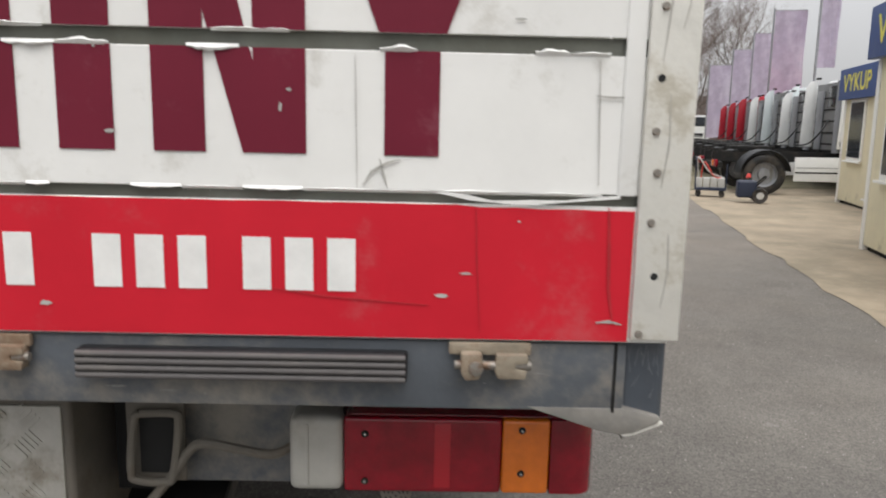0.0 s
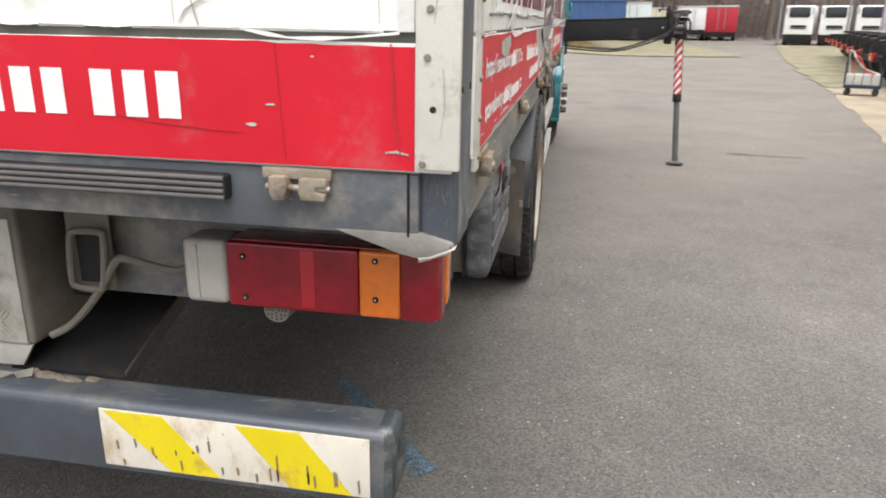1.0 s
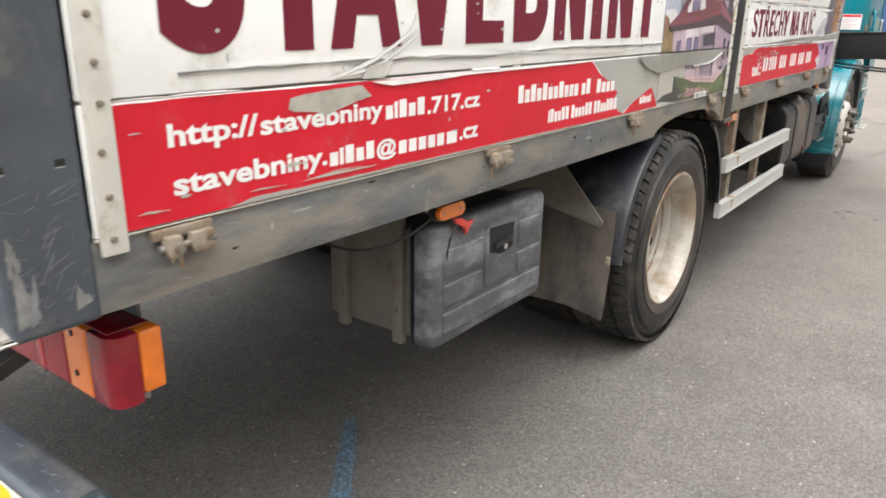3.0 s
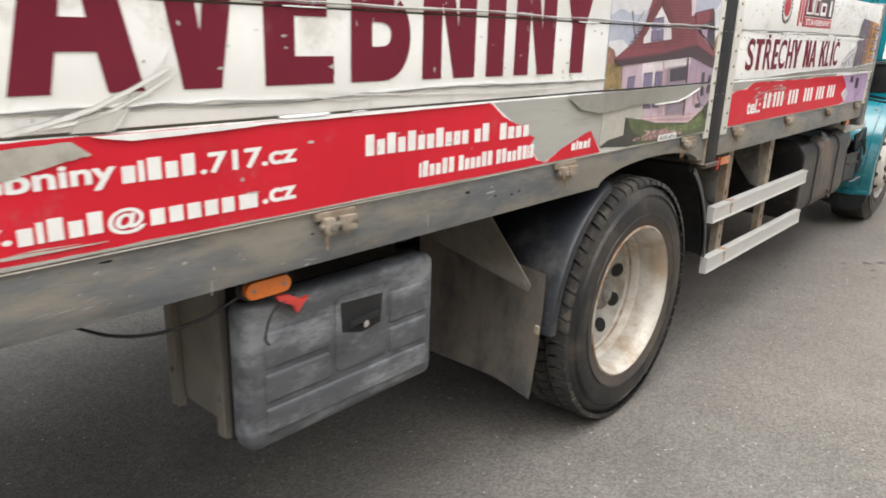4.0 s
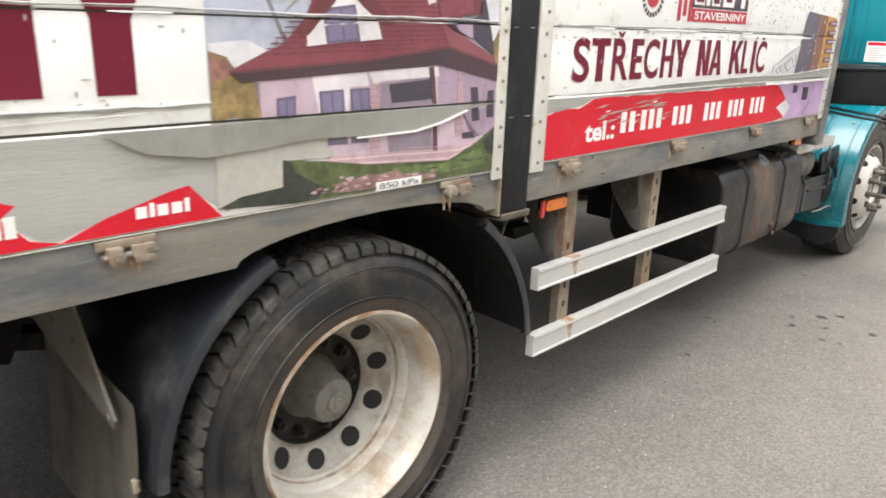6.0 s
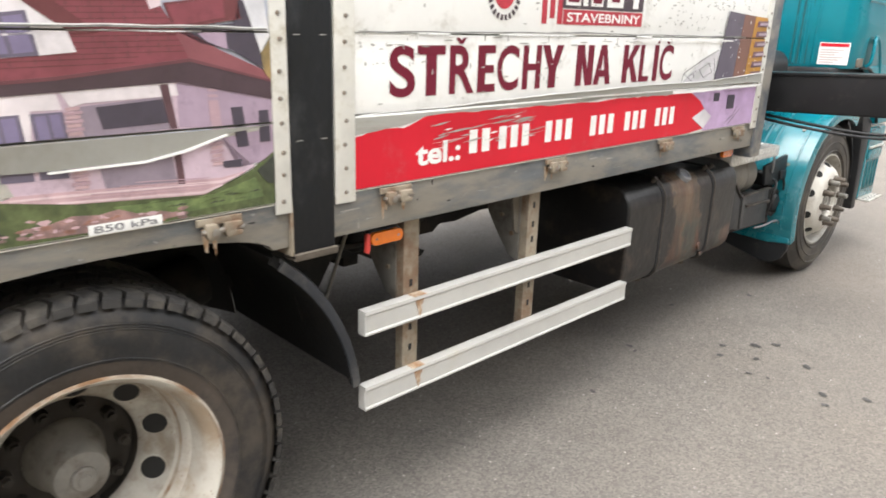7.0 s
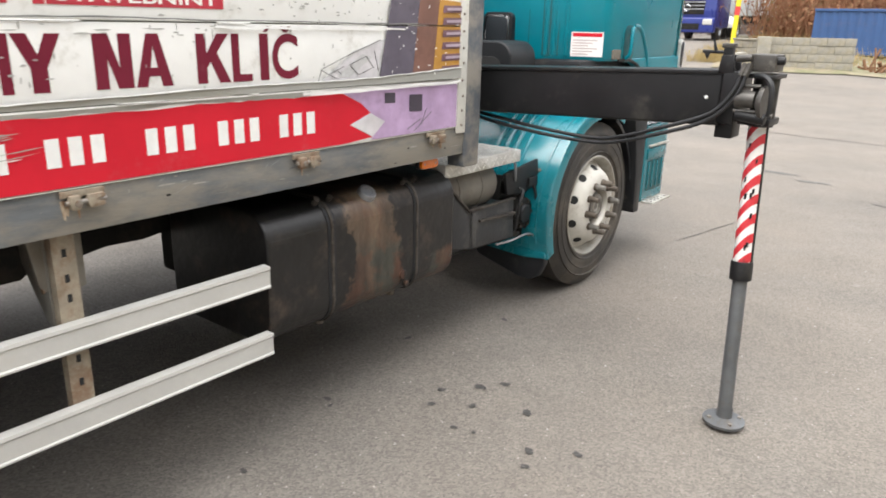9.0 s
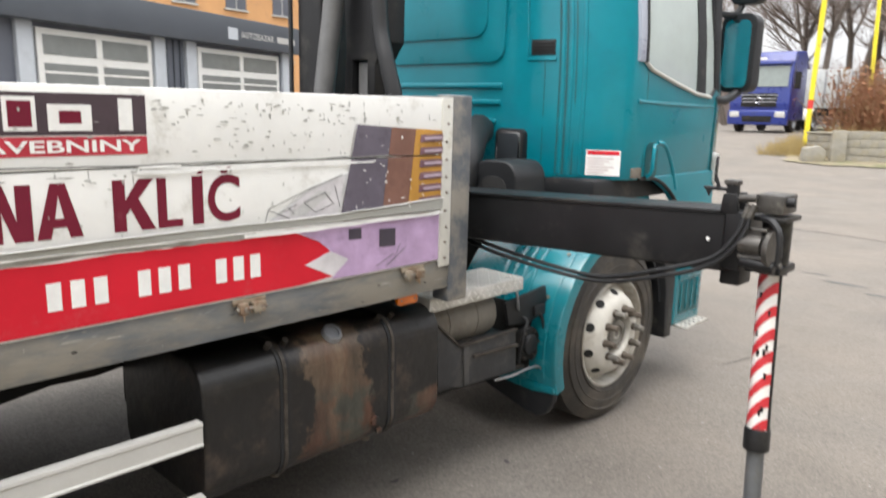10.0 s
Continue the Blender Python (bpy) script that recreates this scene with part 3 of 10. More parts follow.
part("bare_patch", sheet([(1.757, 1.277), (2.605, 1.277), (2.62, 1.20), (2.50, 1.178), (2.505, 1.13), (2.34, 1.10), (2.25, 1.165), (2.10, 1.125), (2.0, 1.0915), (1.95, 1.13), (1.90, 1.19), (1.85, 1.22)], "x", XS + 0.0005), PLANK, side_a, "bare grey plank where film is torn off")
part("bare_patch", sheet(ragged((3.41, 1.277), (5.05, 1.277), 0.001, 12, rnd) + ragged((5.05, 1.265), (3.66, 1.268), 0.005, 30, rnd) + ragged((3.60, 1.25), (3.41, 1.232), 0.004, 6, rnd), "x", XS + 0.0004), PLANK, side_b, "bare grey plank where film is torn off")

# lettering
word([("S", .275, .435), ("T", .460, .640), ("A", .627, .831), ("V", .845, 1.025), ("E", 1.063, 1.226), ("B", 1.272, 1.445), ("N", 1.486, 1.672), ("I", 1.718, 1.789), ("N", 1.836, 2.021), ("Y", 2.040, 2.246)], "x", 1.344, 1.652, XS + 0.001, MAROON, side_a, "maroon block letter")
word([("S", -1.06, -.90), ("T", -.87, -.71), ("A", -.69, -.49), ("V", -.47, -.27), ("E", -.25, -.09), ("B", -.05, .13), ("N", .165, .385), ("I", .436, .507), ("N", .557, .753), ("Y", .785, .993)], "y", 1.334, 1.652, -0.013, MAROON, tail, "maroon block letter")
word([("S", 3.523, 3.615), ("T", 3.622, 3.728), ("R", 3.745, 3.848), ("E", 3.862, 3.940), ("C", 3.948, 4.048), ("H", 4.068, 4.158), ("Y", 4.163, 4.275), ("N", 4.350, 4.449), ("A", 4.456, 4.562), ("K", 4.638, 4.747), ("L", 4.754, 4.823), ("I", 4.853, 4.885), ("C", 4.899, 5.000)], "x", 1.322, 1.457, XS + 0.001, MAROON, side_b, "maroon capital letter")
for pts in ([(3.768, 1.478), (3.780, 1.478), (3.790, 1.470), (3.800, 1.478), (3.812, 1.478), (3.797, 1.461), (3.783, 1.461)], [(4.930, 1.478), (4.942, 1.478), (4.952, 1.470), (4.962, 1.478), (4.974, 1.478), (4.959, 1.461), (4.945, 1.461)], [(4.868, 1.462), (4.880, 1.462), (4.900, 1.478), (4.884, 1.478)]):
    part("accent", sheet(pts, "x", XS + 0.001), MAROON, side_b, "maroon accent over a letter")


FILMW = MATS["torn_film_edge"]


def bars(items, plane, depth, parent, label="white bar"):
    for it in items:
        part("bar", rects([it], plane, depth), FILMW, parent, label)


def digit_bars(groups, plane, v0, v1, depth, w, gap, parent, label="white bar"):
    for u, count in groups:
        bars([(u + i * (w + gap), u + i * (w + gap) + w, v0, v1) for i in range(count)], plane, depth, parent, label)


digit_bars([(-.012, 3), (.243, 3), (.471, 3), (.668, 3)], "y", 1.153, 1.224, -0.0142, 0.037, 0.019, tail)
WIDE = {"A": (0.58, 1.0), "x": (0.54, 0.74), "i": (0.25, 0.92), "m": (0.84, 0.74), "g": (0.54, 0.74), " ": (0.30, 0.0)}


def letter_bars(kinds, u0, u1, v0, v1, fall, parent):
    """Plain bars in the widths and heights of a line of writing that stays unread."""
    step = (u1 - u0) / sum(WIDE[k][0] for k in kinds)
    u = u0
    for k in kinds:
        w, h = WIDE[k][0] * step, WIDE[k][1] * (v1 - v0)
        if h:
            z = v0 - fall * (u - u0)
            part("bar", sheet([(u + 0.13 * w, z), (u + 0.87 * w, z), (u + 0.87 * w, z + h), (u + 0.13 * w, z + h)], "x", XS + 0.002), FILMW, parent, "white bar")
        u += w


# web and mail lines: plain words lettered, names as bars
for body, a, c, lo, hi in (("http://", .270, .446, 1.195, 1.243), ("stavebniny", .450, .770, 1.193, 1.240), (".717.cz", .918, 1.128, 1.195, 1.233), ("stavebniny.", .272, .606, 1.118, 1.166), ("@", .748, .812, 1.114, 1.158), (".cz", 1.044, 1.124, 1.122, 1.150)):
    phrase(body, "x", a, c, lo, hi, XS + 0.002, FILMW, side_a, "small white letter", 0.030)
letter_bars("xiAxA", .775, .912, 1.198, 1.236, 0.005, side_a)
letter_bars("xiAxA", .610, .744, 1.124, 1.160, 0.005, side_a)
letter_bars("xxxxxm", .816, 1.040, 1.120, 1.158, 0.005, side_a)
letter_bars("AxAxAxxAxxx xA", 1.307, 1.745, 1.186, 1.232, 0.012, side_a)
letter_bars("Axxx", 1.785, 1.925, 1.179, 1.222, 0.012, side_a)
letter_bars("iAxxAA AxxxAA AAxxAAiA", 1.480, 1.955, 1.117, 1.155, 0.004, side_a)
letter_bars("xixxi", 2.150, 2.262, 1.114, 1.144, 0.0, side_a)
phrase("tel.:", "x", 3.622, 3.800, 1.127, 1.192, XS + 0.002, FILMW, side_b, "white letter", 0.03)
digit_bars([(3.838, 2), (3.972, 3), (4.205, 3), (4.465, 3), (4.69, 3), (4.915, 3)], "x", 1.142, 1.213, XS + 0.002, 0.034, 0.022, side_b)
pressure = part("pressure_sticker", rects([(2.735, 2.886, 1.0885, 1.1105)], "x", XS + 0.008), FILMW, side_a, "small white tyre pressure sticker")
part("sticker_letters", text_mesh("850 kPa", "x", 2.745, 2.876, 1.0925, 1.1070, XS + 0.0092, 0.01), mat("sticker_ink", (0.16, 0.16, 0.17), 0.6, var=0.3, scale=60, bump=0), pressure, "grey printed letters")

# film worn off along the foot of the rear dropside, and scuffs in it
rs_ = random.Random(61)
part("bare_patch", sheet(ragged((0.372, 1.0905), (1.70, 1.0905), 0.0006, 20, rs_) + ragged((1.66, 1.0920), (0.90, 1.0945), 0.0016, 26, rs_) + ragged((0.86, 1.096), (0.42, 1.0985), 0.0022, 18, rs_) + [(0.395, 1.094)], "x", XS + 0.0022), PLANK, side_a, "bare edge where the red film is worn off")
for y0, z0, y1, z1, h in ((0.535, 1.108, 0.745, 1.1075, 0.0045), (0.205, 1.111, 0.262, 1.109, 0.003), (0.60, 1.1135, 0.70, 1.1125, 0.002), (0.415, 1.110, 0.50, 1.108, 0.0022), (0.500, 1.142, 0.558, 1.139, 0.007)):
    part("scuff", sheet(ragged((y0, z0), (y1, z1), h * 0.3, 10, rs_) + ragged((y1, z1 + h * 0.3), (y0 + 0.3 * (y1 - y0), z0 + h), h * 0.35, 8, rs_), "x", XS + 0.0034), TORNPAPER, side_a, "pale scuff in the red film")

# lifted upper edge of the red film, showing its white back
rl_ = random.Random(18)
part("lifted_edge", sheet(ragged((0.735, 1.2782), (1.74, 1.2800), 0.0008, 20, rl_) + ragged((1.72, 1.2775), (1.05, 1.2735), 0.0010, 18, rl_) + ragged((1.02, 1.2715), (0.80, 1.2665), 0.0014, 8, rl_) + [(0.755, 1.2735)], "x", XS + 0.0032, None, 0.0025), CURL, side_a, "lifted white edge of red film")

# torn lips along the joints
for d, pl, a, c, f, sd in ((side_a, "x", .19, 3.16, XS, 1), (side_b, "x", 3.41, 5.83, XS, 2), (tail, "y", -1.15, 1.14, -0.012, 3)):
    for i, (z, amp) in enumerate(((1.284, 0.004), (1.486, 0.003)) if pl == "x" else ((1.289, 0.004), (1.467, 0.008), (1.488, 0.005))):
        part("torn_film_edge", torn_edges(pl, a, c, z, f, 30, amp, sd * 7 + i), CURL, d, "lifted white edge of torn film", True)["kind"] = "stuff"

# lip of the upper film hanging over the joint of the tailgate
part("lifted_edge", sheet([(0.921, 1.2874), (0.943, 1.2834), (0.965, 1.2787), (0.995, 1.2764), (1.017, 1.2747), (1.049, 1.2739), (1.092, 1.2785), (1.163, 1.2845), (1.163, 1.2889), (1.092, 1.2807), (1.049, 1.2805), (1.017, 1.2791), (0.995, 1.2786), (0.965, 1.2853), (0.943, 1.2878)], "y", -0.0150, None, 0.0025), CURL, tail, "lifted white edge of torn film")

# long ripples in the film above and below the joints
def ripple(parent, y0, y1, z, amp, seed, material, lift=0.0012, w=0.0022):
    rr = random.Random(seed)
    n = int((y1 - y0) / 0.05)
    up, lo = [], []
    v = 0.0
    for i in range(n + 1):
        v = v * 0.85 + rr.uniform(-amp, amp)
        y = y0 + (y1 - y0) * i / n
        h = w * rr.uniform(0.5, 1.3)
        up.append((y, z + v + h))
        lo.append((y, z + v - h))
    part("film_ripple", sheet(lo + up[::-1], "x", XS + lift, None, 0.0025), material, parent, "long ripple in the film, drawn with its shade")


# grey strips paint the shade along the ripples
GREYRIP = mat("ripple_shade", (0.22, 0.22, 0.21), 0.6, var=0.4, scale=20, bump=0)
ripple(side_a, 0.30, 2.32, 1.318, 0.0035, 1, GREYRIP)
ripple(side_a, 0.40, 2.32, 1.323, 0.0035, 1, CURL)
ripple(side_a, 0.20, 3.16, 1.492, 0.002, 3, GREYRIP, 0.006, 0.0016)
ripple(side_a, 0.20, 3.16, 1.4955, 0.002, 3, CURL, 0.006, 0.0012)
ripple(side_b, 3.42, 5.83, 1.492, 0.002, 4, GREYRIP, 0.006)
ripple(side_b, 5.0, 5.83, 1.272, 0.003, 6, CURL, 0.02, 0.0045)
ripple(side_b, 4.7, 5.5, 1.476, 0.003, 9, CURL, 0.008, 0.004)

# film pulled off the front dropside above its lower joint: a bare band that widens forwards
rb_ = random.Random(90)
edge_b = []
for (y0, z0), (y1, z1) in zip(((3.412, 1.2885), (3.745, 1.292), (4.173, 1.304), (4.75, 1.310), (5.336, 1.311)), ((3.745, 1.292), (4.173, 1.304), (4.75, 1.310), (5.336, 1.311), (5.832, 1.331))):
    edge_b += [(y0 + (y1 - y0) * k / 12, z0 + (z1 - z0) * k / 12 + rb_.uniform(-0.0016, 0.0016)) for k in range(12)]
edge_b.append((5.832, 1.331))
part("bare_band", sheet([(3.412, 1.2868)] + edge_b + [(5.832, 1.2868)], "x", XS + 0.0190), PLANK, side_b, "bare grey band where film is pulled off")
for k in range(0, len(edge_b) - 6, 6):
    run = edge_b[k:k + 7]
    h = 0.0012 + 0.0030 * rb_.random()
    part("lifted_edge", sheet(run + [(y, z - h * rb_.uniform(0.4, 1.2)) for y, z in run[::-1]], "x", XS + 0.0205, None, 0.004), CURL, side_b, "lifted white edge of film")

# printed pictures on the side boards: flat film in its printed colours
PRINT = {}


def ink(name, c):
    if name not in PRINT:
        if name in ("autumn", "autumnred", "hedge", "lawn", "lawnlight", "roses", "cloud", "sky", "bare"):
            PRINT[name] = mat("print_" + name, c, 0.45, var=0.55 if name not in ("sky", "cloud", "bare") else 0.15, scale=34, bump=0.03, dirt=(c[0] * 0.5, c[1] * 0.55, c[2] * 0.6) if c[0] < 0.38 else (c[0] * 1.15, c[1] * 1.12, c[2] * 1.06), dirt_amt=0.42, dirt_scale=16)
            return PRINT[name]
        PRINT[name] = mat("print_" + name, c, 0.42, var=0.22, scale=9, bump=0.03, dirt=(c[0] * 0.7, c[1] * 0.7, c[2] * 0.7), dirt_amt=0.2, dirt_scale=14)
    return PRINT[name]


def picture(parent, name, label, layers, z_from):
    """Flat printed film: (ink, outline) layers, one over the other."""
    for i, (k, c, pts) in enumerate(layers):
        for bm in islands(cut_bands(sheet(pts, "x", z_from + 0.0008 * i))):
            part(name, bm, ink(k, c), parent, label)


HOUSE = {"sky": (0.4, 0.43, 0.52), "cloud": (0.6, 0.6, 0.63), "branch": (0.22, 0.21, 0.21), "autumn": (0.3, 0.21, 0.09), "autumnred": (0.34, 0.17, 0.13), "wall": (0.52, 0.4, 0.47), "wallshade": (0.36, 0.27, 0.35), "pale": (0.7, 0.64, 0.66), "porch": (0.27, 0.22, 0.27), "ink": (0.06, 0.05, 0.07), "post": (0.1, 0.05, 0.06), "window": (0.14, 0.12, 0.17), "pane": (0.20, 0.17, 0.28), "quoin": (0.44, 0.3, 0.34), "roof": (0.215, 0.056, 0.072), "roofright": (0.225, 0.075, 0.088), "soffit": (0.065, 0.04, 0.05), "fascia": (0.14, 0.05, 0.06), "gable": (0.72, 0.68, 0.7), "roofdark": (0.14, 0.040, 0.046), "chimney": (0.66, 0.55, 0.58), "bare": (0.4, 0.39, 0.35), "paving": (0.5, 0.34, 0.36), "pavline": (0.62, 0.48, 0.5), "lawn": (0.10, 0.125, 0.05), "lawnlight": (0.15, 0.20, 0.075), "hedge": (0.045, 0.05, 0.04), "roses": (0.33, 0.20, 0.185)}


def film_shape(parent, level, key, *pts):
    """One printed shape of the house picture."""
    for bm in islands(cut_bands(sheet(list(pts), "x", XS + 0.0010 + 0.0006 * level))):
        part("printed_picture", bm, ink(key, HOUSE[key]), parent, "printed picture of a house on film")


film_shape(side_a, 0, "sky", (2.318, 1.277), (3.168, 1.277), (3.168, 1.69), (2.318, 1.69))
film_shape(side_a, 1, "cloud", (2.32, 1.511), (2.379, 1.532), (2.471, 1.518), (2.542, 1.521), (2.627, 1.596), (2.377, 1.615), (2.32, 1.607))
film_shape(side_a, 1, "cloud", (2.32, 1.434), (2.403, 1.441), (2.452, 1.421), (2.378, 1.389), (2.32, 1.412))
film_shape(side_a, 2, "branch", (2.49, 1.436), (2.499, 1.436), (2.457, 1.529), (2.448, 1.529))
film_shape(side_a, 2, "branch", (2.485, 1.489), (2.489, 1.492), (2.54, 1.532), (2.533, 1.533))
film_shape(side_a, 2, "autumn", (2.32, 1.412), (2.32, 1.42), (2.358, 1.409), (2.38, 1.377), (2.428, 1.356), (2.429, 1.285), (2.404, 1.283), (2.37, 1.29), (2.32, 1.284))
film_shape(side_a, 3, "autumnred", (2.32, 1.406), (2.331, 1.412), (2.361, 1.399), (2.371, 1.377), (2.328, 1.36), (2.32, 1.372))
film_shape(side_a, 2, "wall", (2.413, 1.36), (2.943, 1.385), (3.167, 1.347), (3.167, 1.273), (2.939, 1.287), (2.435, 1.279))
film_shape(side_a, 3, "wallshade", (2.943, 1.384), (3.167, 1.345), (3.167, 1.202), (3.075, 1.188), (3.036, 1.259), (3.167, 1.273), (2.943, 1.291))
film_shape(side_a, 3, "pale", (2.556, 1.371), (2.709, 1.374), (2.716, 1.341), (2.662, 1.341), (2.657, 1.284), (2.575, 1.282))
film_shape(side_a, 3, "porch", (2.737, 1.344), (2.916, 1.356), (2.929, 1.289), (2.752, 1.285))
film_shape(side_a, 4, "ink", (2.777, 1.342), (2.911, 1.351), (2.921, 1.302), (2.787, 1.298))
film_shape(side_a, 4, "pale", (2.715, 1.374), (2.94, 1.384), (2.946, 1.357), (2.758, 1.351), (2.732, 1.344))
film_shape(side_a, 5, "post", (2.907, 1.38), (2.925, 1.381), (2.938, 1.289), (2.923, 1.289))
film_shape(side_a, 4, "window", (2.467, 1.324), (2.515, 1.328), (2.513, 1.28), (2.467, 1.281))
film_shape(side_a, 5, "pane", (2.473, 1.318), (2.488, 1.319), (2.488, 1.284), (2.474, 1.284))
film_shape(side_a, 5, "pane", (2.493, 1.319), (2.509, 1.32), (2.507, 1.284), (2.493, 1.284))
film_shape(side_a, 4, "window", (2.575, 1.334), (2.642, 1.336), (2.647, 1.284), (2.579, 1.281))
film_shape(side_a, 5, "pane", (2.581, 1.328), (2.607, 1.329), (2.61, 1.287), (2.584, 1.286))
film_shape(side_a, 5, "pane", (2.612, 1.33), (2.636, 1.331), (2.639, 1.288), (2.615, 1.287))
film_shape(side_a, 4, "window", (2.66, 1.336), (2.717, 1.337), (2.722, 1.285), (2.664, 1.283))
film_shape(side_a, 5, "pane", (2.667, 1.331), (2.687, 1.332), (2.691, 1.288), (2.67, 1.288))
film_shape(side_a, 5, "pane", (2.692, 1.332), (2.711, 1.333), (2.716, 1.289), (2.697, 1.289))
film_shape(side_a, 5, "ink", (3.063, 1.325), (3.091, 1.326), (3.104, 1.236), (3.075, 1.235))
film_shape(side_a, 5, "ink", (3.132, 1.314), (3.157, 1.315), (3.16, 1.242), (3.132, 1.242))
film_shape(side_a, 4, "quoin", (3.011, 1.342), (3.035, 1.338), (3.042, 1.262), (3.018, 1.263))
film_shape(side_a, 5, "roof", (2.363, 1.382), (2.49, 1.436), (2.547, 1.49), (2.62, 1.655), (2.84, 1.66), (2.945, 1.5), (2.975, 1.431), (2.709, 1.401))
film_shape(side_a, 6, "roofright", (2.975, 1.431), (3.167, 1.381), (3.167, 1.397), (3.046, 1.448), (2.936, 1.508))
film_shape(side_a, 6, "soffit", (2.361, 1.381), (2.709, 1.4), (2.975, 1.43), (3.167, 1.38), (3.167, 1.339), (2.946, 1.384), (2.387, 1.359))
film_shape(side_a, 7, "fascia", (2.361, 1.382), (2.709, 1.402), (2.975, 1.432), (3.167, 1.382), (3.167, 1.377), (2.976, 1.425), (2.71, 1.395), (2.364, 1.376))
film_shape(side_a, 6, "gable", (2.546, 1.429), (2.546, 1.467), (2.636, 1.551), (2.672, 1.553), (2.738, 1.496), (2.754, 1.446), (2.687, 1.44), (2.595, 1.434))
film_shape(side_a, 7, "window", (2.587, 1.507), (2.676, 1.519), (2.69, 1.44), (2.597, 1.435))
film_shape(side_a, 8, "pane", (2.595, 1.501), (2.629, 1.507), (2.64, 1.444), (2.603, 1.44))
film_shape(side_a, 8, "pane", (2.637, 1.507), (2.67, 1.512), (2.682, 1.447), (2.648, 1.444))
film_shape(side_a, 8, "gable", (2.59, 1.475), (2.684, 1.482), (2.685, 1.478), (2.59, 1.471))
film_shape(side_a, 8, "roofdark", (2.517, 1.457), (2.62, 1.578), (2.65, 1.579), (2.647, 1.549), (2.549, 1.452))
film_shape(side_a, 8, "roofdark", (2.631, 1.578), (2.666, 1.58), (2.797, 1.483), (2.75, 1.478), (2.649, 1.552))
film_shape(side_a, 6, "chimney", (2.868, 1.63), (2.922, 1.63), (2.924, 1.534), (2.901, 1.527))
film_shape(side_a, 6, "roofdark", (2.928, 1.54), (3.092, 1.563), (3.1, 1.513), (2.947, 1.489))
film_shape(side_a, 7, "roof", (2.935, 1.536), (3.058, 1.555), (3.061, 1.515), (2.95, 1.496))
film_shape(side_a, 6, "ink", (2.947, 1.489), (3.081, 1.504), (3.095, 1.555), (3.126, 1.542), (3.151, 1.406), (3.071, 1.449), (3.002, 1.462))
film_shape(side_a, 7, "wallshade", (2.997, 1.482), (3.06, 1.489), (3.063, 1.449), (3.017, 1.465))
film_shape(side_a, 7, "cloud", (3.105, 1.555), (3.152, 1.582), (3.167, 1.479), (3.144, 1.442))
film_shape(side_a, 7, "autumn", (3.144, 1.442), (3.167, 1.472), (3.167, 1.38), (3.149, 1.402))
film_shape(side_a, 2, "bare", (2.32, 1.282), (3.167, 1.279), (3.167, 1.201), (3.042, 1.247), (2.821, 1.194), (2.615, 1.186), (2.482, 1.19), (2.48, 1.135), (2.32, 1.107), (2.323, 1.201))
film_shape(side_a, 3, "wall", (2.595, 1.237), (2.813, 1.23), (2.932, 1.238), (3.035, 1.262), (3.117, 1.187), (3.032, 1.157), (2.615, 1.186))
film_shape(side_a, 4, "window", (2.596, 1.234), (2.653, 1.231), (2.653, 1.211), (2.597, 1.213))
film_shape(side_a, 4, "window", (2.662, 1.232), (2.714, 1.231), (2.715, 1.21), (2.663, 1.212))
film_shape(side_a, 4, "porch", (2.771, 1.226), (2.921, 1.233), (2.929, 1.173), (2.78, 1.18))
film_shape(side_a, 5, "post", (2.926, 1.238), (2.941, 1.239), (2.946, 1.168), (2.93, 1.169))
film_shape(side_a, 5, "ink", (3.033, 1.207), (3.083, 1.208), (3.084, 1.191), (3.04, 1.192))
film_shape(side_a, 4, "paving", (2.584, 1.179), (2.615, 1.187), (3.029, 1.171), (3.097, 1.179), (2.988, 1.138), (2.715, 1.157))
film_shape(side_a, 5, "pavline", (2.603, 1.181), (3.03, 1.165), (3.078, 1.174), (3.076, 1.17), (3.032, 1.159), (2.606, 1.177))
film_shape(side_a, 5, "pavline", (2.686, 1.165), (2.983, 1.146), (3.033, 1.156), (3.031, 1.152), (2.988, 1.141), (2.689, 1.161))
film_shape(side_a, 3, "lawn", (2.484, 1.19), (2.604, 1.177), (2.715, 1.157), (2.988, 1.138), (3.103, 1.177), (3.167, 1.217), (3.167, 1.091), (2.728, 1.091), (2.505, 1.092))
film_shape(side_a, 4, "lawnlight", (2.789, 1.14), (2.99, 1.131), (3.116, 1.161), (3.138, 1.113), (2.902, 1.103), (2.808, 1.119))
film_shape(side_a, 4, "hedge", (2.32, 1.107), (2.373, 1.126), (2.476, 1.133), (2.477, 1.193), (2.497, 1.186), (2.506, 1.163), (2.589, 1.116), (2.567, 1.095), (2.505, 1.092))
film_shape(side_a, 5, "hedge", (3.121, 1.176), (3.167, 1.21), (3.167, 1.14), (3.147, 1.144))
film_shape(side_a, 4.6, "roses", (2.62, 1.100), (2.66, 1.122), (2.71, 1.134), (2.76, 1.128), (2.80, 1.134), (2.84, 1.118), (2.88, 1.120), (2.94, 1.100), (2.80, 1.0935))
rq = random.Random(77)
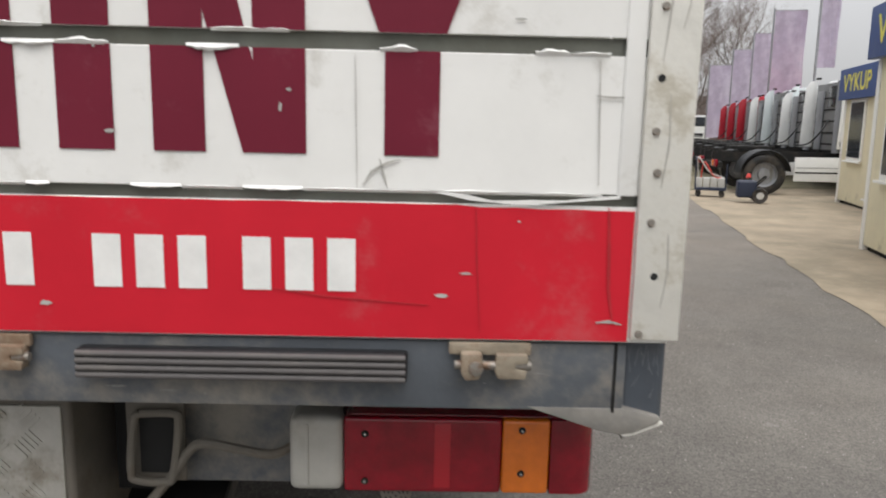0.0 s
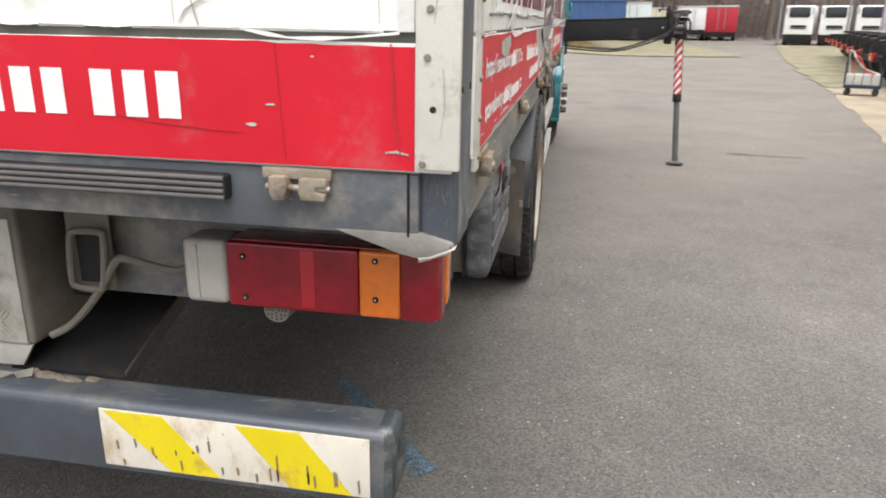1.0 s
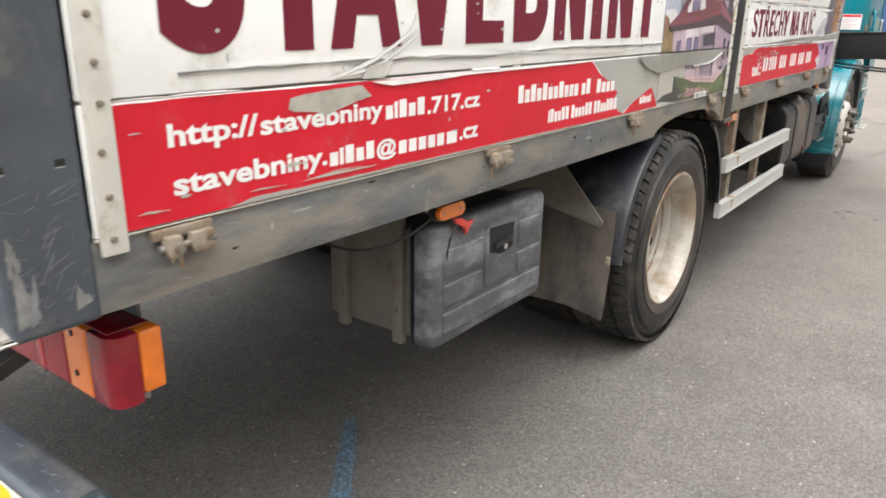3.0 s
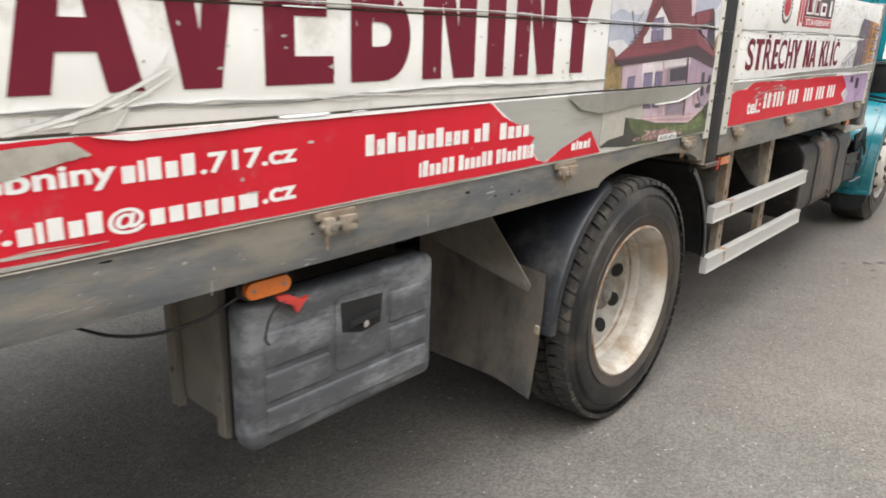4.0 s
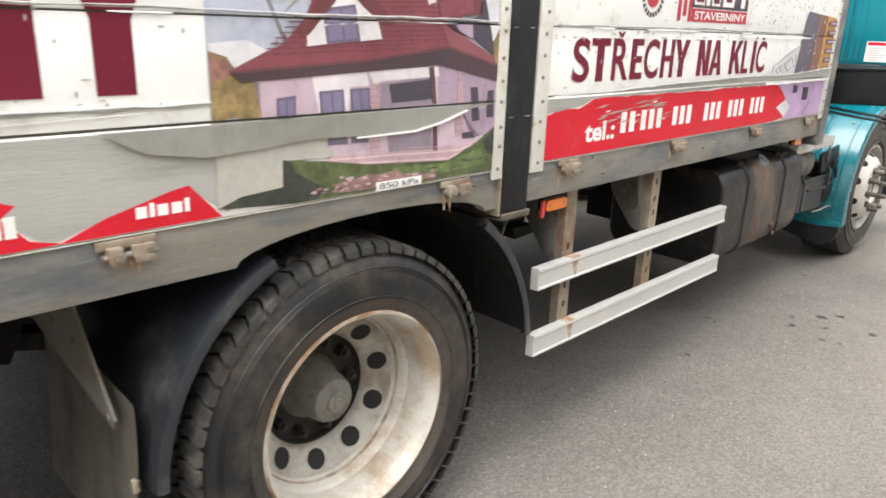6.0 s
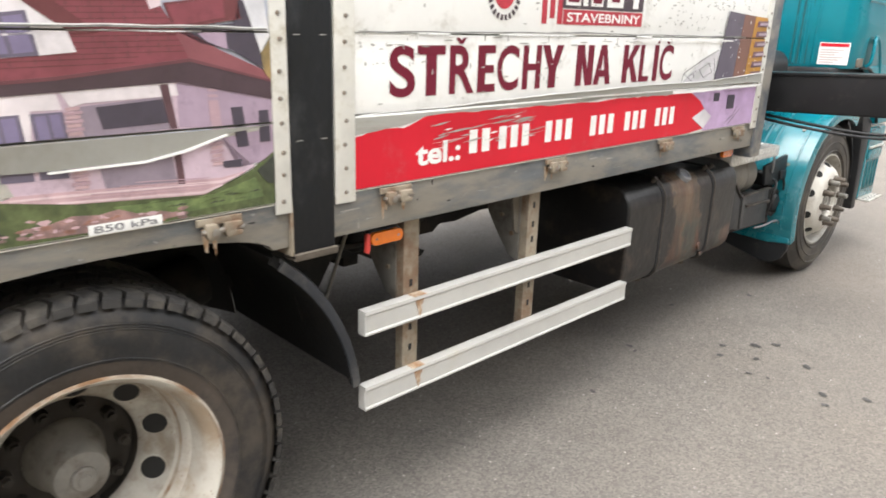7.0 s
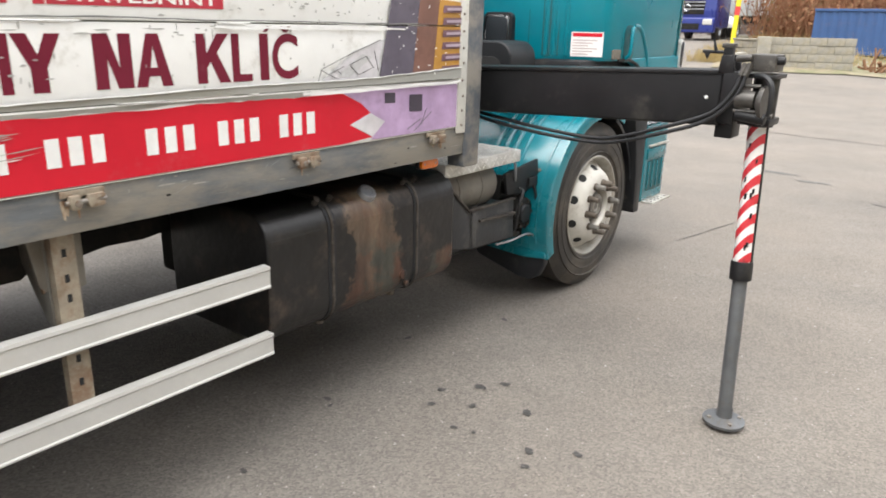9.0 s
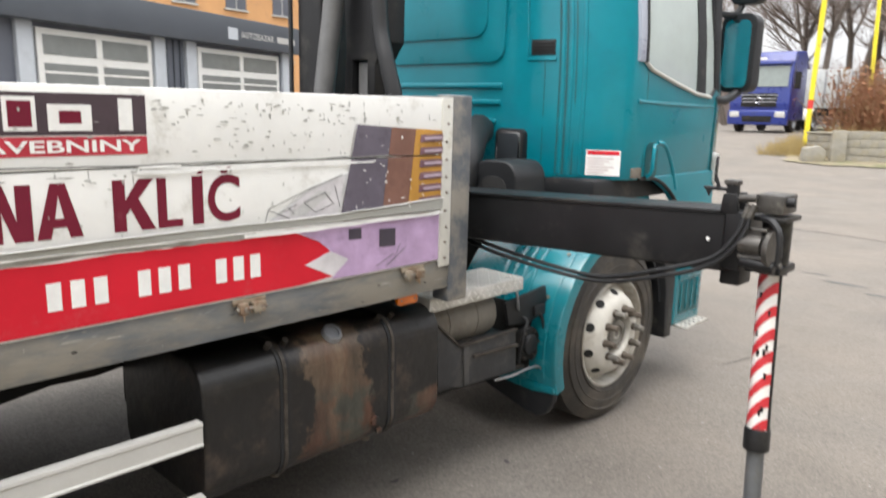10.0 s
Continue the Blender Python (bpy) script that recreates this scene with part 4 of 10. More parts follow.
for cy_, cz_, w_, h_, cnt in ((2.70, 1.120, 0.085, 0.016, 26), (2.90, 1.104, 0.040, 0.020, 16), (2.60, 1.108, 0.05, 0.010, 10), (2.80, 1.118, 0.06, 0.007, 8)):
    for _ in range(cnt):
        y, z, q = cy_ + w_ * rq.uniform(-1, 1), max(cz_ + h_ * rq.gauss(0, 0.45), 1.096), rq.uniform(0.005, 0.012)
        film_shape(side_a, rq.choice((5, 5.4, 5.8)), rq.choice(("roses", "roses", "paving", "autumnred")), *[(y + q * 1.3 * math.cos(b_) * rq.uniform(.6, 1), z + q * 0.5 * math.sin(b_) * rq.uniform(.6, 1)) for b_ in (0, 1, 2, 3.1, 4.1, 5.2)])
for _ in range(26):
    y, z = rq.uniform(2.82, 3.12), rq.uniform(1.112, 1.138)
    film_shape(side_a, 5, rq.choice(("lawn", "lawnlight", "hedge")), (y, z), (y + rq.uniform(.015, .05), z + 0.001), (y + 0.02, z + rq.uniform(.002, .005)))
for k in range(5):
    film_shape(side_a, 5.2, "quoin", (2.72 + 0.03 * k, 1.1665 + 0.006 * k - 0.0016 * k), (3.0, 1.150 + 0.006 * k), (3.0, 1.1515 + 0.006 * k), (2.72 + 0.03 * k, 1.1685 + 0.006 * k - 0.0016 * k))
for y0, y1, z0, z1, n in ((2.722, 2.748, 1.290, 1.346, 7), (2.722, 2.748, 1.185, 1.224, 5), (3.012, 3.036, 1.200, 1.254, 6)):
    for k in range(n):
        z, h, o = z0 + (z1 - z0) * k / n, (z1 - z0) / n, 0.004 * (k % 2)
        film_shape(side_a, 5.6, "quoin" if k % 2 else "paving", (y0 - o, z), (y1 + o, z + 0.001), (y1 + o, z + 0.001 + h * 0.8), (y0 - o, z + h * 0.8))
# rows of tiles on the printed roof
for k in range(22):
    z = 1.412 + 0.0108 * k
    lo = 2.435 + (z - 1.412) * 1.05 if z < 1.49 else 2.545 + (z - 1.49) * 0.46
    hi = 2.86 + (z - 1.412) * 0.9 if z < 1.431 else 2.972 - (z - 1.431) * 0.55
    film_shape(side_a, 5.5, "roofdark", (lo, z), (hi, z + 0.012), (hi, z + 0.0142), (lo, z + 0.0022))
for k in range(26):
    y, z = 2.47 + 0.021 * k, 1.4085 + 0.0016 * k
    for j in range(12):
        zz = z + 0.0216 * j + (0.0108 if k % 2 else 0)
        lo = 2.435 + (zz - 1.412) * 1.05 if zz < 1.49 else 2.545 + (zz - 1.49) * 0.46
        hi = 2.972 - max(0.0, zz - 1.431) * 0.55
        if lo + 0.01 < y < hi - 0.01 and zz < 1.64 and abs(zz - 1.486) > 0.012:
            film_shape(side_a, 5.4, "fascia", (y, zz), (y + 0.0026, zz), (y + 0.0026, zz + 0.0105), (y, zz + 0.0105))
for k in range(6):
    z = 1.300 + 0.0125 * k
    film_shape(side_a, 5, "quoin", (3.012, z), (3.034, z - 0.001), (3.034, z + 0.005), (3.012, z + 0.006))
FOLD = mat("film_back", (0.27, 0.265, 0.24), 0.6, var=0.15, scale=6, dirt=(0.20, 0.19, 0.16), dirt_amt=0.3)
part("folded_film", sheet([(2.10, 1.279), (3.165, 1.280), (3.04, 1.268), (2.945, 1.243), (2.86, 1.230), (2.68, 1.228), (2.55, 1.232), (2.42, 1.222), (2.30, 1.216), (2.18, 1.236)], "x", XS + 0.008), FOLD, side_a, "film folded down to its grey back")
part("folded_edge", sheet([(3.045, 1.2685), (2.946, 1.2425), (2.862, 1.229), (2.675, 1.2265), (2.675, 1.2225), (2.862, 1.224), (2.95, 1.2375), (3.05, 1.265)], "x", XS + 0.0095, None, 0.003), CURL, side_a, "white rolled edge of folded film")
picture(side_b, "printed_picture", "printed picture of roof tiles and a lilac house", [
    ("lilac", (0.47, 0.33, 0.52), [(5.33, 1.09), (5.832, 1.09), (5.832, 1.262), (5.19, 1.264), (5.28, 1.223), (5.325, 1.187), (5.225, 1.153), (5.335, 1.10)]),
    ("paper", (0.62, 0.60, 0.62), [(5.225, 1.153), (5.325, 1.186), (5.40, 1.15), (5.335, 1.10)]),
    ("ink", (0.04, 0.03, 0.05), [(5.40, 1.215), (5.455, 1.213), (5.455, 1.250), (5.40, 1.252)]),
    ("ink", (0.04, 0.03, 0.05), [(5.535, 1.175), (5.61, 1.172), (5.61, 1.235), (5.535, 1.238)]),
    ("sketch", (0.55, 0.55, 0.55), [(5.08, 1.30), (5.24, 1.40), (5.40, 1.44), (5.36, 1.30)]),
    ("paper", (0.66, 0.65, 0.64), [(5.10, 1.305), (5.25, 1.392), (5.385, 1.43), (5.35, 1.305)]),
    ("sketch", (0.55, 0.55, 0.55), [(5.16, 1.32), (5.28, 1.39), (5.33, 1.38), (5.22, 1.315)]),
    ("slate", (0.115, 0.10, 0.13), [(5.365, 1.300), (5.435, 1.597), (5.585, 1.588), (5.545, 1.300)]),
    ("brown", (0.20, 0.10, 0.075), [(5.545, 1.300), (5.585, 1.588), (5.70, 1.582), (5.665, 1.300)]),
    ("orange", (0.50, 0.26, 0.05), [(5.665, 1.300), (5.70, 1.582), (5.832, 1.576), (5.832, 1.300)]),
] + [("batten", (0.20, 0.11, 0.13), [(5.715, 1.31 + 0.045 * i), (5.832, 1.312 + 0.045 * i), (5.832, 1.338 + 0.045 * i), (5.72, 1.336 + 0.045 * i)]) for i in range(6)]
  + [("batten2", (0.45, 0.36, 0.42), [(5.735, 1.318 + 0.045 * i), (5.825, 1.320 + 0.045 * i), (5.825, 1.330 + 0.045 * i), (5.735, 1.328 + 0.045 * i)]) for i in range(6)], XS + 0.0012)
# roof plan drawn in thin dark lines
PLANINK = ink("plan_line", (0.12, 0.12, 0.12))
for a, c in (((5.077, 1.306), (5.09, 1.345)), ((5.09, 1.345), (5.206, 1.386)), ((5.206, 1.386), (5.371, 1.437)), ((5.165, 1.311), (5.090, 1.342)), ((5.218, 1.356), (5.30, 1.383)), ((5.30, 1.383), (5.335, 1.343)), ((5.218, 1.356), (5.262, 1.322)), ((5.262, 1.322), (5.328, 1.343)), ((5.13, 1.330), (5.19, 1.352)), ((5.16, 1.345), (5.18, 1.325)), ((5.34, 1.40), (5.36, 1.33)), ((5.56, 1.10), (5.66, 1.165)), ((5.60, 1.12), (5.63, 1.18)), ((5.52, 1.11), (5.60, 1.145))):
    n = math.hypot(c[0] - a[0], c[1] - a[1])
    ux, uz = (c[1] - a[1]) / n * 0.0011, -(c[0] - a[0]) / n * 0.0011
    part("plan_line", sheet([(a[0] - ux, a[1] - uz), (c[0] - ux, c[1] - uz), (c[0] + ux, c[1] + uz), (a[0] + ux, a[1] + uz)], "x", XS + 0.0085), PLANINK, side_b, "thin dark drawn line")
# company emblem as plain shapes, with its readable line below
EMRED, EMDARK = ink("emblem_red", (0.45, 0.03, 0.05)), ink("emblem_dark", (0.06, 0.04, 0.05))
for it in ((4.145, 4.17, 1.522, 1.66), (4.185, 4.21, 1.54, 1.66), (4.225, 4.25, 1.522, 1.66), (4.255, 4.735, 1.522, 1.568)):
    part("emblem_bar", rects([it], "x", XS + 0.001), EMRED, side_b, "red bar of an emblem")
part("emblem_plate", rects([(4.245, 4.735, 1.572, 1.672)], "x", XS + 0.001), EMDARK, side_b, "dark emblem plate")
for it in ((4.265, 4.345, 1.582, 1.662), (4.36, 4.385, 1.582, 1.662), (4.405, 4.475, 1.582, 1.662), (4.50, 4.60, 1.582, 1.645), (4.665, 4.70, 1.582, 1.662)):
    part("emblem_bar", rects([it], "x", XS + 0.002), FILMW, side_b, "white bar of an emblem")
for it in ((4.275, 4.335, 1.592, 1.652), (4.415, 4.465, 1.592, 1.652), (4.525, 4.575, 1.60, 1.63)):
    part("emblem_bar", rects([it], "x", XS + 0.003), MAROON, side_b)
phrase("STAVEBNINY", "x", 4.275, 4.72, 1.530, 1.560, XS + 0.002, FILMW, side_b, "small white capital letter")
for k in range(22):
    t0 = 2 * math.pi * k / 22
    cs, sn = math.cos(t0), math.sin(t0)
    mark = [(3.965 + q * cs - w * sn, 1.600 + q * sn + w * cs) for q, w in ((0.056, -0.0045), (0.072, -0.0055), (0.072, 0.0055), (0.056, 0.0045))]
    part("emblem_mark", sheet(mark, "x", XS + 0.0015), EMDARK, side_b, "small dark mark round the emblem")
part("emblem", lathe([(0.045, 0.0), (0.0005, 0.0)], (XS + 0.002, 3.965, 1.605), 16), ink("emblem_red", (0.45, 0.03, 0.05)), side_b, "red centre of an emblem")

# scratches, grazes and pits in the film
def flecks(parent, plane, u0, u1, v0, v1, face, count, seed, material, size=(0.006, 0.03), label="scratches and chips in the film"):
    r = random.Random(seed)
    b = None
    for _ in range(count):
        u, v = r.uniform(u0, u1), r.uniform(v0, v1)
        w, h = r.uniform(*size), r.uniform(0.0012, 0.005)
        if r.random() < 0.35:
            w, h = h, w * 0.7
        pts = [(u + w * math.cos(a) * r.uniform(.5, 1), v + h * math.sin(a) * r.uniform(.5, 1)) for a in (0, .9, 1.8, 2.9, 3.9, 5.1)]
        b = sheet(pts, plane, face, b, 0.0006)
    o = part("scratch_field", b, material, parent, label)
    o["kind"] = "stuff"
    return o


GREYCHIP = mat("grey_chip", (0.40, 0.40, 0.375), 0.6, var=0.3, scale=40, bump=0)
flecks(tail, "y", -1.1, 1.13, 1.30, 1.66, -0.0146, 30, 1, GREYCHIP, (0.003, 0.015))
flecks(tail, "y", -1.1, 1.13, 1.10, 1.26, -0.0146, 7, 2, GREYCHIP, (0.003, 0.012))
flecks(side_a, "x", 0.2, 2.3, 1.30, 1.66, XS + 0.0026, 70, 3, GREYCHIP, (0.003, 0.013))
flecks(side_a, "x", 0.2, 1.7, 1.10, 1.26, XS + 0.0032, 14, 4, GREYCHIP, (0.004, 0.02))
flecks(side_b, "x", 3.42, 5.3, 1.30, 1.66, XS + 0.0046, 90, 5, GREYCHIP, (0.003, 0.016))
flecks(side_b, "x", 4.75, 5.45, 1.50, 1.66, XS + 0.0046, 60, 15, GREYCHIP, (0.003, 0.014))
flecks(side_b, "x", 4.76, 5.80, 1.60, 1.665, XS + 0.0046, 60, 35, PLANK, (0.006, 0.022))
flecks(side_b, "x", 3.42, 5.0, 1.45, 1.48, XS + 0.0046, 30, 36, PLANK, (0.006, 0.03))
flecks(side_b, "x", 3.42, 3.62, 1.40, 1.50, XS + 0.0046, 14, 16, GREYCHIP, (0.004, 0.02))
rz_ = random.Random(26)
for i in range(34):
    y, z, ln, h = rz_.uniform(3.66, 4.14), rz_.uniform(1.168, 1.240), rz_.uniform(0.03, 0.14), rz_.uniform(0.0008, 0.0035)
    up = 0.10 + rz_.uniform(-.05, .05)
    part("scratch", sheet([(y, z), (y + ln * 0.5, z + ln * 0.5 * up - h), (y + ln, z + ln * up), (y + ln * 0.55, z + ln * 0.5 * up + h)], "x", XS + 0.0040 + 0.00002 * i, None, 0.0005), PLANK if i % 3 else CURL, side_b, "long scratch in the red film")
flecks(side_b, "x", 5.35, 5.83, 1.31, 1.57, XS + 0.022, 26, 8, FILMW, (0.002, 0.01))

# creases in the tailgate film, their shade drawn as thin darker lines
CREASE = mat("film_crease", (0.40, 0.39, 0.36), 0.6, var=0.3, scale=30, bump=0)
REDCREASE = mat("red_crease", (0.40, 0.013, 0.022), 0.5, var=0.3, scale=30, bump=0)


def crease(pts, w, material, depth=-0.0146):
    """A crease as a thin flat line through pts (x, z)."""
    lo, hi = [], []
    for i, (x, z) in enumerate(pts):
        a, c = pts[max(i - 1, 0)], pts[min(i + 1, len(pts) - 1)]
        dx, dz = c[0] - a[0], c[1] - a[1]
        n = math.hypot(dx, dz)
        k = w * (0.4 if i in (0, len(pts) - 1) else 1.0)
        lo.append((x - dz / n * k, z + dx / n * k))
        hi.append((x + dz / n * k, z - dx / n * k))
    part("crease", sheet(lo + hi[::-1], "y", depth, None, 0.0008), material, tail, "fine crease drawn as a thin darker line")


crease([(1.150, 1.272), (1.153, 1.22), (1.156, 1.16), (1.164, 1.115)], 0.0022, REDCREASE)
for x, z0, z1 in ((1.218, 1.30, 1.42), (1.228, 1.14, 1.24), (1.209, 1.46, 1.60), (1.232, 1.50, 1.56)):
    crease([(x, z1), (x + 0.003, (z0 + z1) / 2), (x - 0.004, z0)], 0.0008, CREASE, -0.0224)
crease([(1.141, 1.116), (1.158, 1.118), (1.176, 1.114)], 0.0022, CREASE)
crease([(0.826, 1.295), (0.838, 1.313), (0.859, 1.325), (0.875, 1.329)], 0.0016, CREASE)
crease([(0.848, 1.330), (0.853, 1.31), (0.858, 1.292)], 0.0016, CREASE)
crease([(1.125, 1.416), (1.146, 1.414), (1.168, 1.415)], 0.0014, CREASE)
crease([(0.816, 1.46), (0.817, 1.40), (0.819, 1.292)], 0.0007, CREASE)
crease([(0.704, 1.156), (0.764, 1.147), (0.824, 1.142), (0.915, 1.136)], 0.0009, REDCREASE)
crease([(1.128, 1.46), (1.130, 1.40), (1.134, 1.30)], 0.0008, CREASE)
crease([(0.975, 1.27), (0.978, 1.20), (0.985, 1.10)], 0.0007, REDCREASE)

# crumpled film on the rear dropside; grey lines beside each white fold paint its shade
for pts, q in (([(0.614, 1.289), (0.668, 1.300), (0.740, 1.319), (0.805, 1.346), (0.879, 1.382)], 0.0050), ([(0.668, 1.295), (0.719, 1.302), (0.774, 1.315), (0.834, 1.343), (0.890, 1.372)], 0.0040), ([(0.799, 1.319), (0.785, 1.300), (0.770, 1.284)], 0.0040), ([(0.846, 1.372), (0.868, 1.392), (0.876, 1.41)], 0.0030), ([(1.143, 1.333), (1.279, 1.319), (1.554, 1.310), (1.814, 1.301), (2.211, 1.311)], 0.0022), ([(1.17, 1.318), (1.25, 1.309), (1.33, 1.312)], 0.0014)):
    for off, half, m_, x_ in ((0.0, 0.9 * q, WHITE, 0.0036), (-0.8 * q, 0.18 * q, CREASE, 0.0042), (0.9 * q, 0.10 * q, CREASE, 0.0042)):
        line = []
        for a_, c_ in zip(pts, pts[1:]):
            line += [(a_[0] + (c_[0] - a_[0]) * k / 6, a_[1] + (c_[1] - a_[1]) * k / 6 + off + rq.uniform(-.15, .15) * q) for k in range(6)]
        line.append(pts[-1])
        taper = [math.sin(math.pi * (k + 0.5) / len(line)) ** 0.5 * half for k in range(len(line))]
        part("film_fold", sheet([(y, z + w_) for (y, z), w_ in zip(line, taper)] + [(y, z - w_) for (y, z), w_ in list(zip(line, taper))[::-1]], "x", XS + x_, None, 0.0006), m_, side_a, "fold in the crumpled film with its shade drawn in")
part("film_fold", sheet([(0.722, 1.308), (0.795, 1.318), (0.768, 1.284), (0.706, 1.285)], "x", XS + 0.0034), mat("translucent_film", (0.52, 0.51, 0.47), 0.4, var=0.15, scale=14, bump=0.05), side_a, "grey pulled film")

# ---- posts and bed frame ----
part("corner_post", box(1.186, XS - 0.002, 0.008, 0.136, 0.965, 1.70, 0.010, 3), POSTBLUE, lorry, "scraped slate-blue steel corner post")
FOOT = mat("dusty_folded_sheet", (0.25, 0.238, 0.215), 0.6, 0.1, var=0.3, scale=14, dirt=(0.17, 0.165, 0.16), dirt_amt=0.42, dirt_scale=9, bump=0.12)
part("post_foot", prism([(1.052, 0.991), (1.19, 0.991), (1.242, 0.978), (1.238, 0.967), (1.206, 0.953), (1.188, 0.951), (1.16, 0.956)], "y", -0.0055, 0.128, 0.003), FOOT, lorry, "pale dusty bent sheet under the corner post")
for k, (z, o) in enumerate(((0.9640, 0.0), (0.9590, 0.003), (0.9545, -0.002))):
    part("fold", prism([(1.190, z - 0.010), (1.206 + o, z - 0.006), (1.244 + o, z + 0.010), (1.243 + o, z + 0.0125), (1.205, z - 0.003), (1.190, z - 0.007)], "y", -0.004 - 0.001 * k, 0.124 - 0.012 * k, 0.0008), (FOOT, ALU, FOOT)[k], lorry, "folded metal edge of the corner")
part("rail_seam", box(1.172, 1.176, -0.006, 0.0, 0.985, 1.083), CHASSIS, lorry)
part("middle_post", box(1.16, XS + 0.004, 3.216, 3.342, 0.940, 1.72, 0.008, 3), POSTBLACK, lorry, "scuffed black stake post between the dropsides")
for z in (1.485, 1.238):
    for y in (3.240, 3.312):
        part("post_slot", box(XS + 0.0035, XS + 0.0046, y - 0.009, y + 0.009, z - 0.0022, z + 0.0022), HOLE, lorry)
        part("slot_edge", box(XS + 0.0035, XS + 0.0050, y - 0.009, y + 0.009, z - 0.0042, z - 0.0024), GREYCHIP, lorry)
part("post_shoe", prism([(1.205, 0.932), (XS + 0.012, 0.932), (XS + 0.014, 0.950), (XS + 0.006, 0.952), (XS + 0.005, 0.938), (1.205, 0.938)], "y", 3.214, 3.344, 0.001), HUBRUST, lorry, "rusty folded foot of the post")
part("post_side", box(1.17, XS + 0.0035, 3.2080, 3.2155, 0.945, 1.08, 0.001), RUSTY, lorry, "rusty edge beside the post")
part("front_post", box(1.16, XS + 0.002, 5.897, 6.002, 0.908, 1.705, 0.008, 3), SLATE, lorry, "slate-grey steel front post")
for y in (0.026, 0.106):
    part("post_hole", box(XS - 0.004, XS - 0.0008, y - 0.007, y + 0.007, 1.202, 1.2125, 0.001), HOLE, lorry)
    part("hole_edge", box(XS - 0.004, XS - 0.0012, y - 0.007, y + 0.007, 1.2005, 1.2025), GREYCHIP, lorry)
GREYSCR = mat("grey_scratch", (0.20, 0.208, 0.222), 0.5, var=0.3, scale=60, bump=0)
sc = None
rp = random.Random(31)
for i in range(46):
    y, z = rp.uniform(0.020, 0.120), 0.985 + 0.19 * rp.random() ** 1.3
    ln, a = rp.uniform(0.008, 0.045), rp.choice((0.55, 0.45, 0.35, 1.2, 2.9)) + rp.uniform(-.15, .15)
    w = rp.uniform(0.0002, 0.0006)
    pts = [(y, z), (y + w, z - w), (y + ln * math.cos(a), z + ln * math.sin(a)), (y + ln * math.cos(a) - w, z + ln * math.sin(a) + w)]
    pts = [(min(max(u, 0.014), 0.130), v) for u, v in pts]
    sc = sheet(pts, "x", XS - 0.0022, sc, 0.0006)
for i in range(16):
    x, z = rp.uniform(1.192, 1.240), rp.uniform(0.99, 1.10)
    sc = sheet([(x, z), (x + 0.0007, z), (x + rp.uniform(-.006, .01), z + rp.uniform(0.01, 0.05))], "y", 0.0081, sc, 0.0006)
part("scratch_field", sc, GREYSCR, lorry, "fine grey scratches on the corner post")["kind"] = "stuff"
POSTDUST = mat("post_dust", (0.20, 0.20, 0.195), 0.7, var=0.4, scale=30, bump=0.1)
for y0, y1, z0, z1 in ((0.018, 0.050, 0.985, 1.085), (0.016, 0.034, 1.06, 1.12), (0.100, 0.128, 0.99, 1.03)):
    part("scrape", sheet(ragged((y0, z0), (y0 + 0.004, z1), 0.003, 12, rp) + ragged((y0 + 0.010, z1 - 0.01), (y1, z0 + 0.01), 0.005, 12, rp), "x", XS - 0.0024, None, 0.0005), POSTDUST, lorry, "dull bare scrape on the corner post")
part("scrape", sheet([(0.034, 0.985), (0.041, 1.03), (0.048, 1.062), (0.050, 1.03), (0.044, 0.99)], "x", XS - 0.0022, None, 0.0006), GREYSCR, lorry, "bare scrape on the corner post")
# side rail with a wheel arch cut out
arch = [(2.36, 0.968)] + [(2.76 + 0.40 * math.cos(a), 0.968 + 0.062 * math.sin(a)) for a in [math.pi - math.pi * i / 14 for i in range(1, 14)]] + [(3.16, 0.968)]
part("side_rail", prism([(0.12, 0.968)] + arch + [(5.92, 0.968), (5.92, 1.083), (0.12, 1.083)], "x", 1.205, 1.243, 0.003), GALV, lorry, "dented galvanised side rail of the bed")
SCUFF = mat("rail_scuff", (0.27, 0.27, 0.262), 0.55, 0.1, var=0.35, scale=30, bump=0.05)
ru = random.Random(77)
sc = None
for i in range(110):
    y, z, ln = ru.uniform(0.15, 5.85), 0.985 + 0.085 * ru.random(), ru.choice((0.006, 0.012, 0.02, 0.05))
    if 2.3 < y < 3.2 and z < 1.035:
        continue
    h = ru.uniform(0.0006, 0.0035) if ln < 0.03 else ru.uniform(0.0004, 0.0012)
    tilt = ru.uniform(-0.3, 0.5)
    sc = sheet([(y, z), (y + ln * 0.6, z - h + ln * 0.6 * tilt), (y + ln, z + ln * tilt), (y + ln * 0.4, z + h + ln * 0.4 * tilt)], "x", 1.2432, sc, 0.0005)
part("scratch_field", sc, SCUFF, lorry, "pale scuffs along the side rail")["kind"] = "stuff"
sc = None
for i in range(30):
    x, z, ln, h = ru.uniform(-1.1, 1.18), ru.uniform(0.995, 1.075), ru.uniform(0.006, 0.04), ru.uniform(0.0005, 0.0025)
    sc = sheet([(x, z), (x + ln * 0.6, z - h), (x + ln, z + ru.uniform(-.004, .004)), (x + ln * 0.4, z + h)], "y", -0.0042, sc, 0.0005)
part("scratch_field", sc, SCUFF, lorry, "pale scuffs along the rear rail")["kind"] = "stuff"
part("rail_lip", box(1.20, 1.250, 0.14, 5.90, 1.0835, 1.0870, 0.001), ALU, lorry)
part("side_rail", prism([(0.12, 0.968), (5.92, 0.968), (5.92, 1.083), (0.12, 1.083)], "x", -1.243, -1.205, 0.003), GALV, lorry, "galvanised side rail of the bed")
part("rear_rail", box(-1.20, 1.19, -0.004, 0.05, 0.985, 1.083, 0.006), SLATE, lorry, "slate-blue rear rail of the bed")
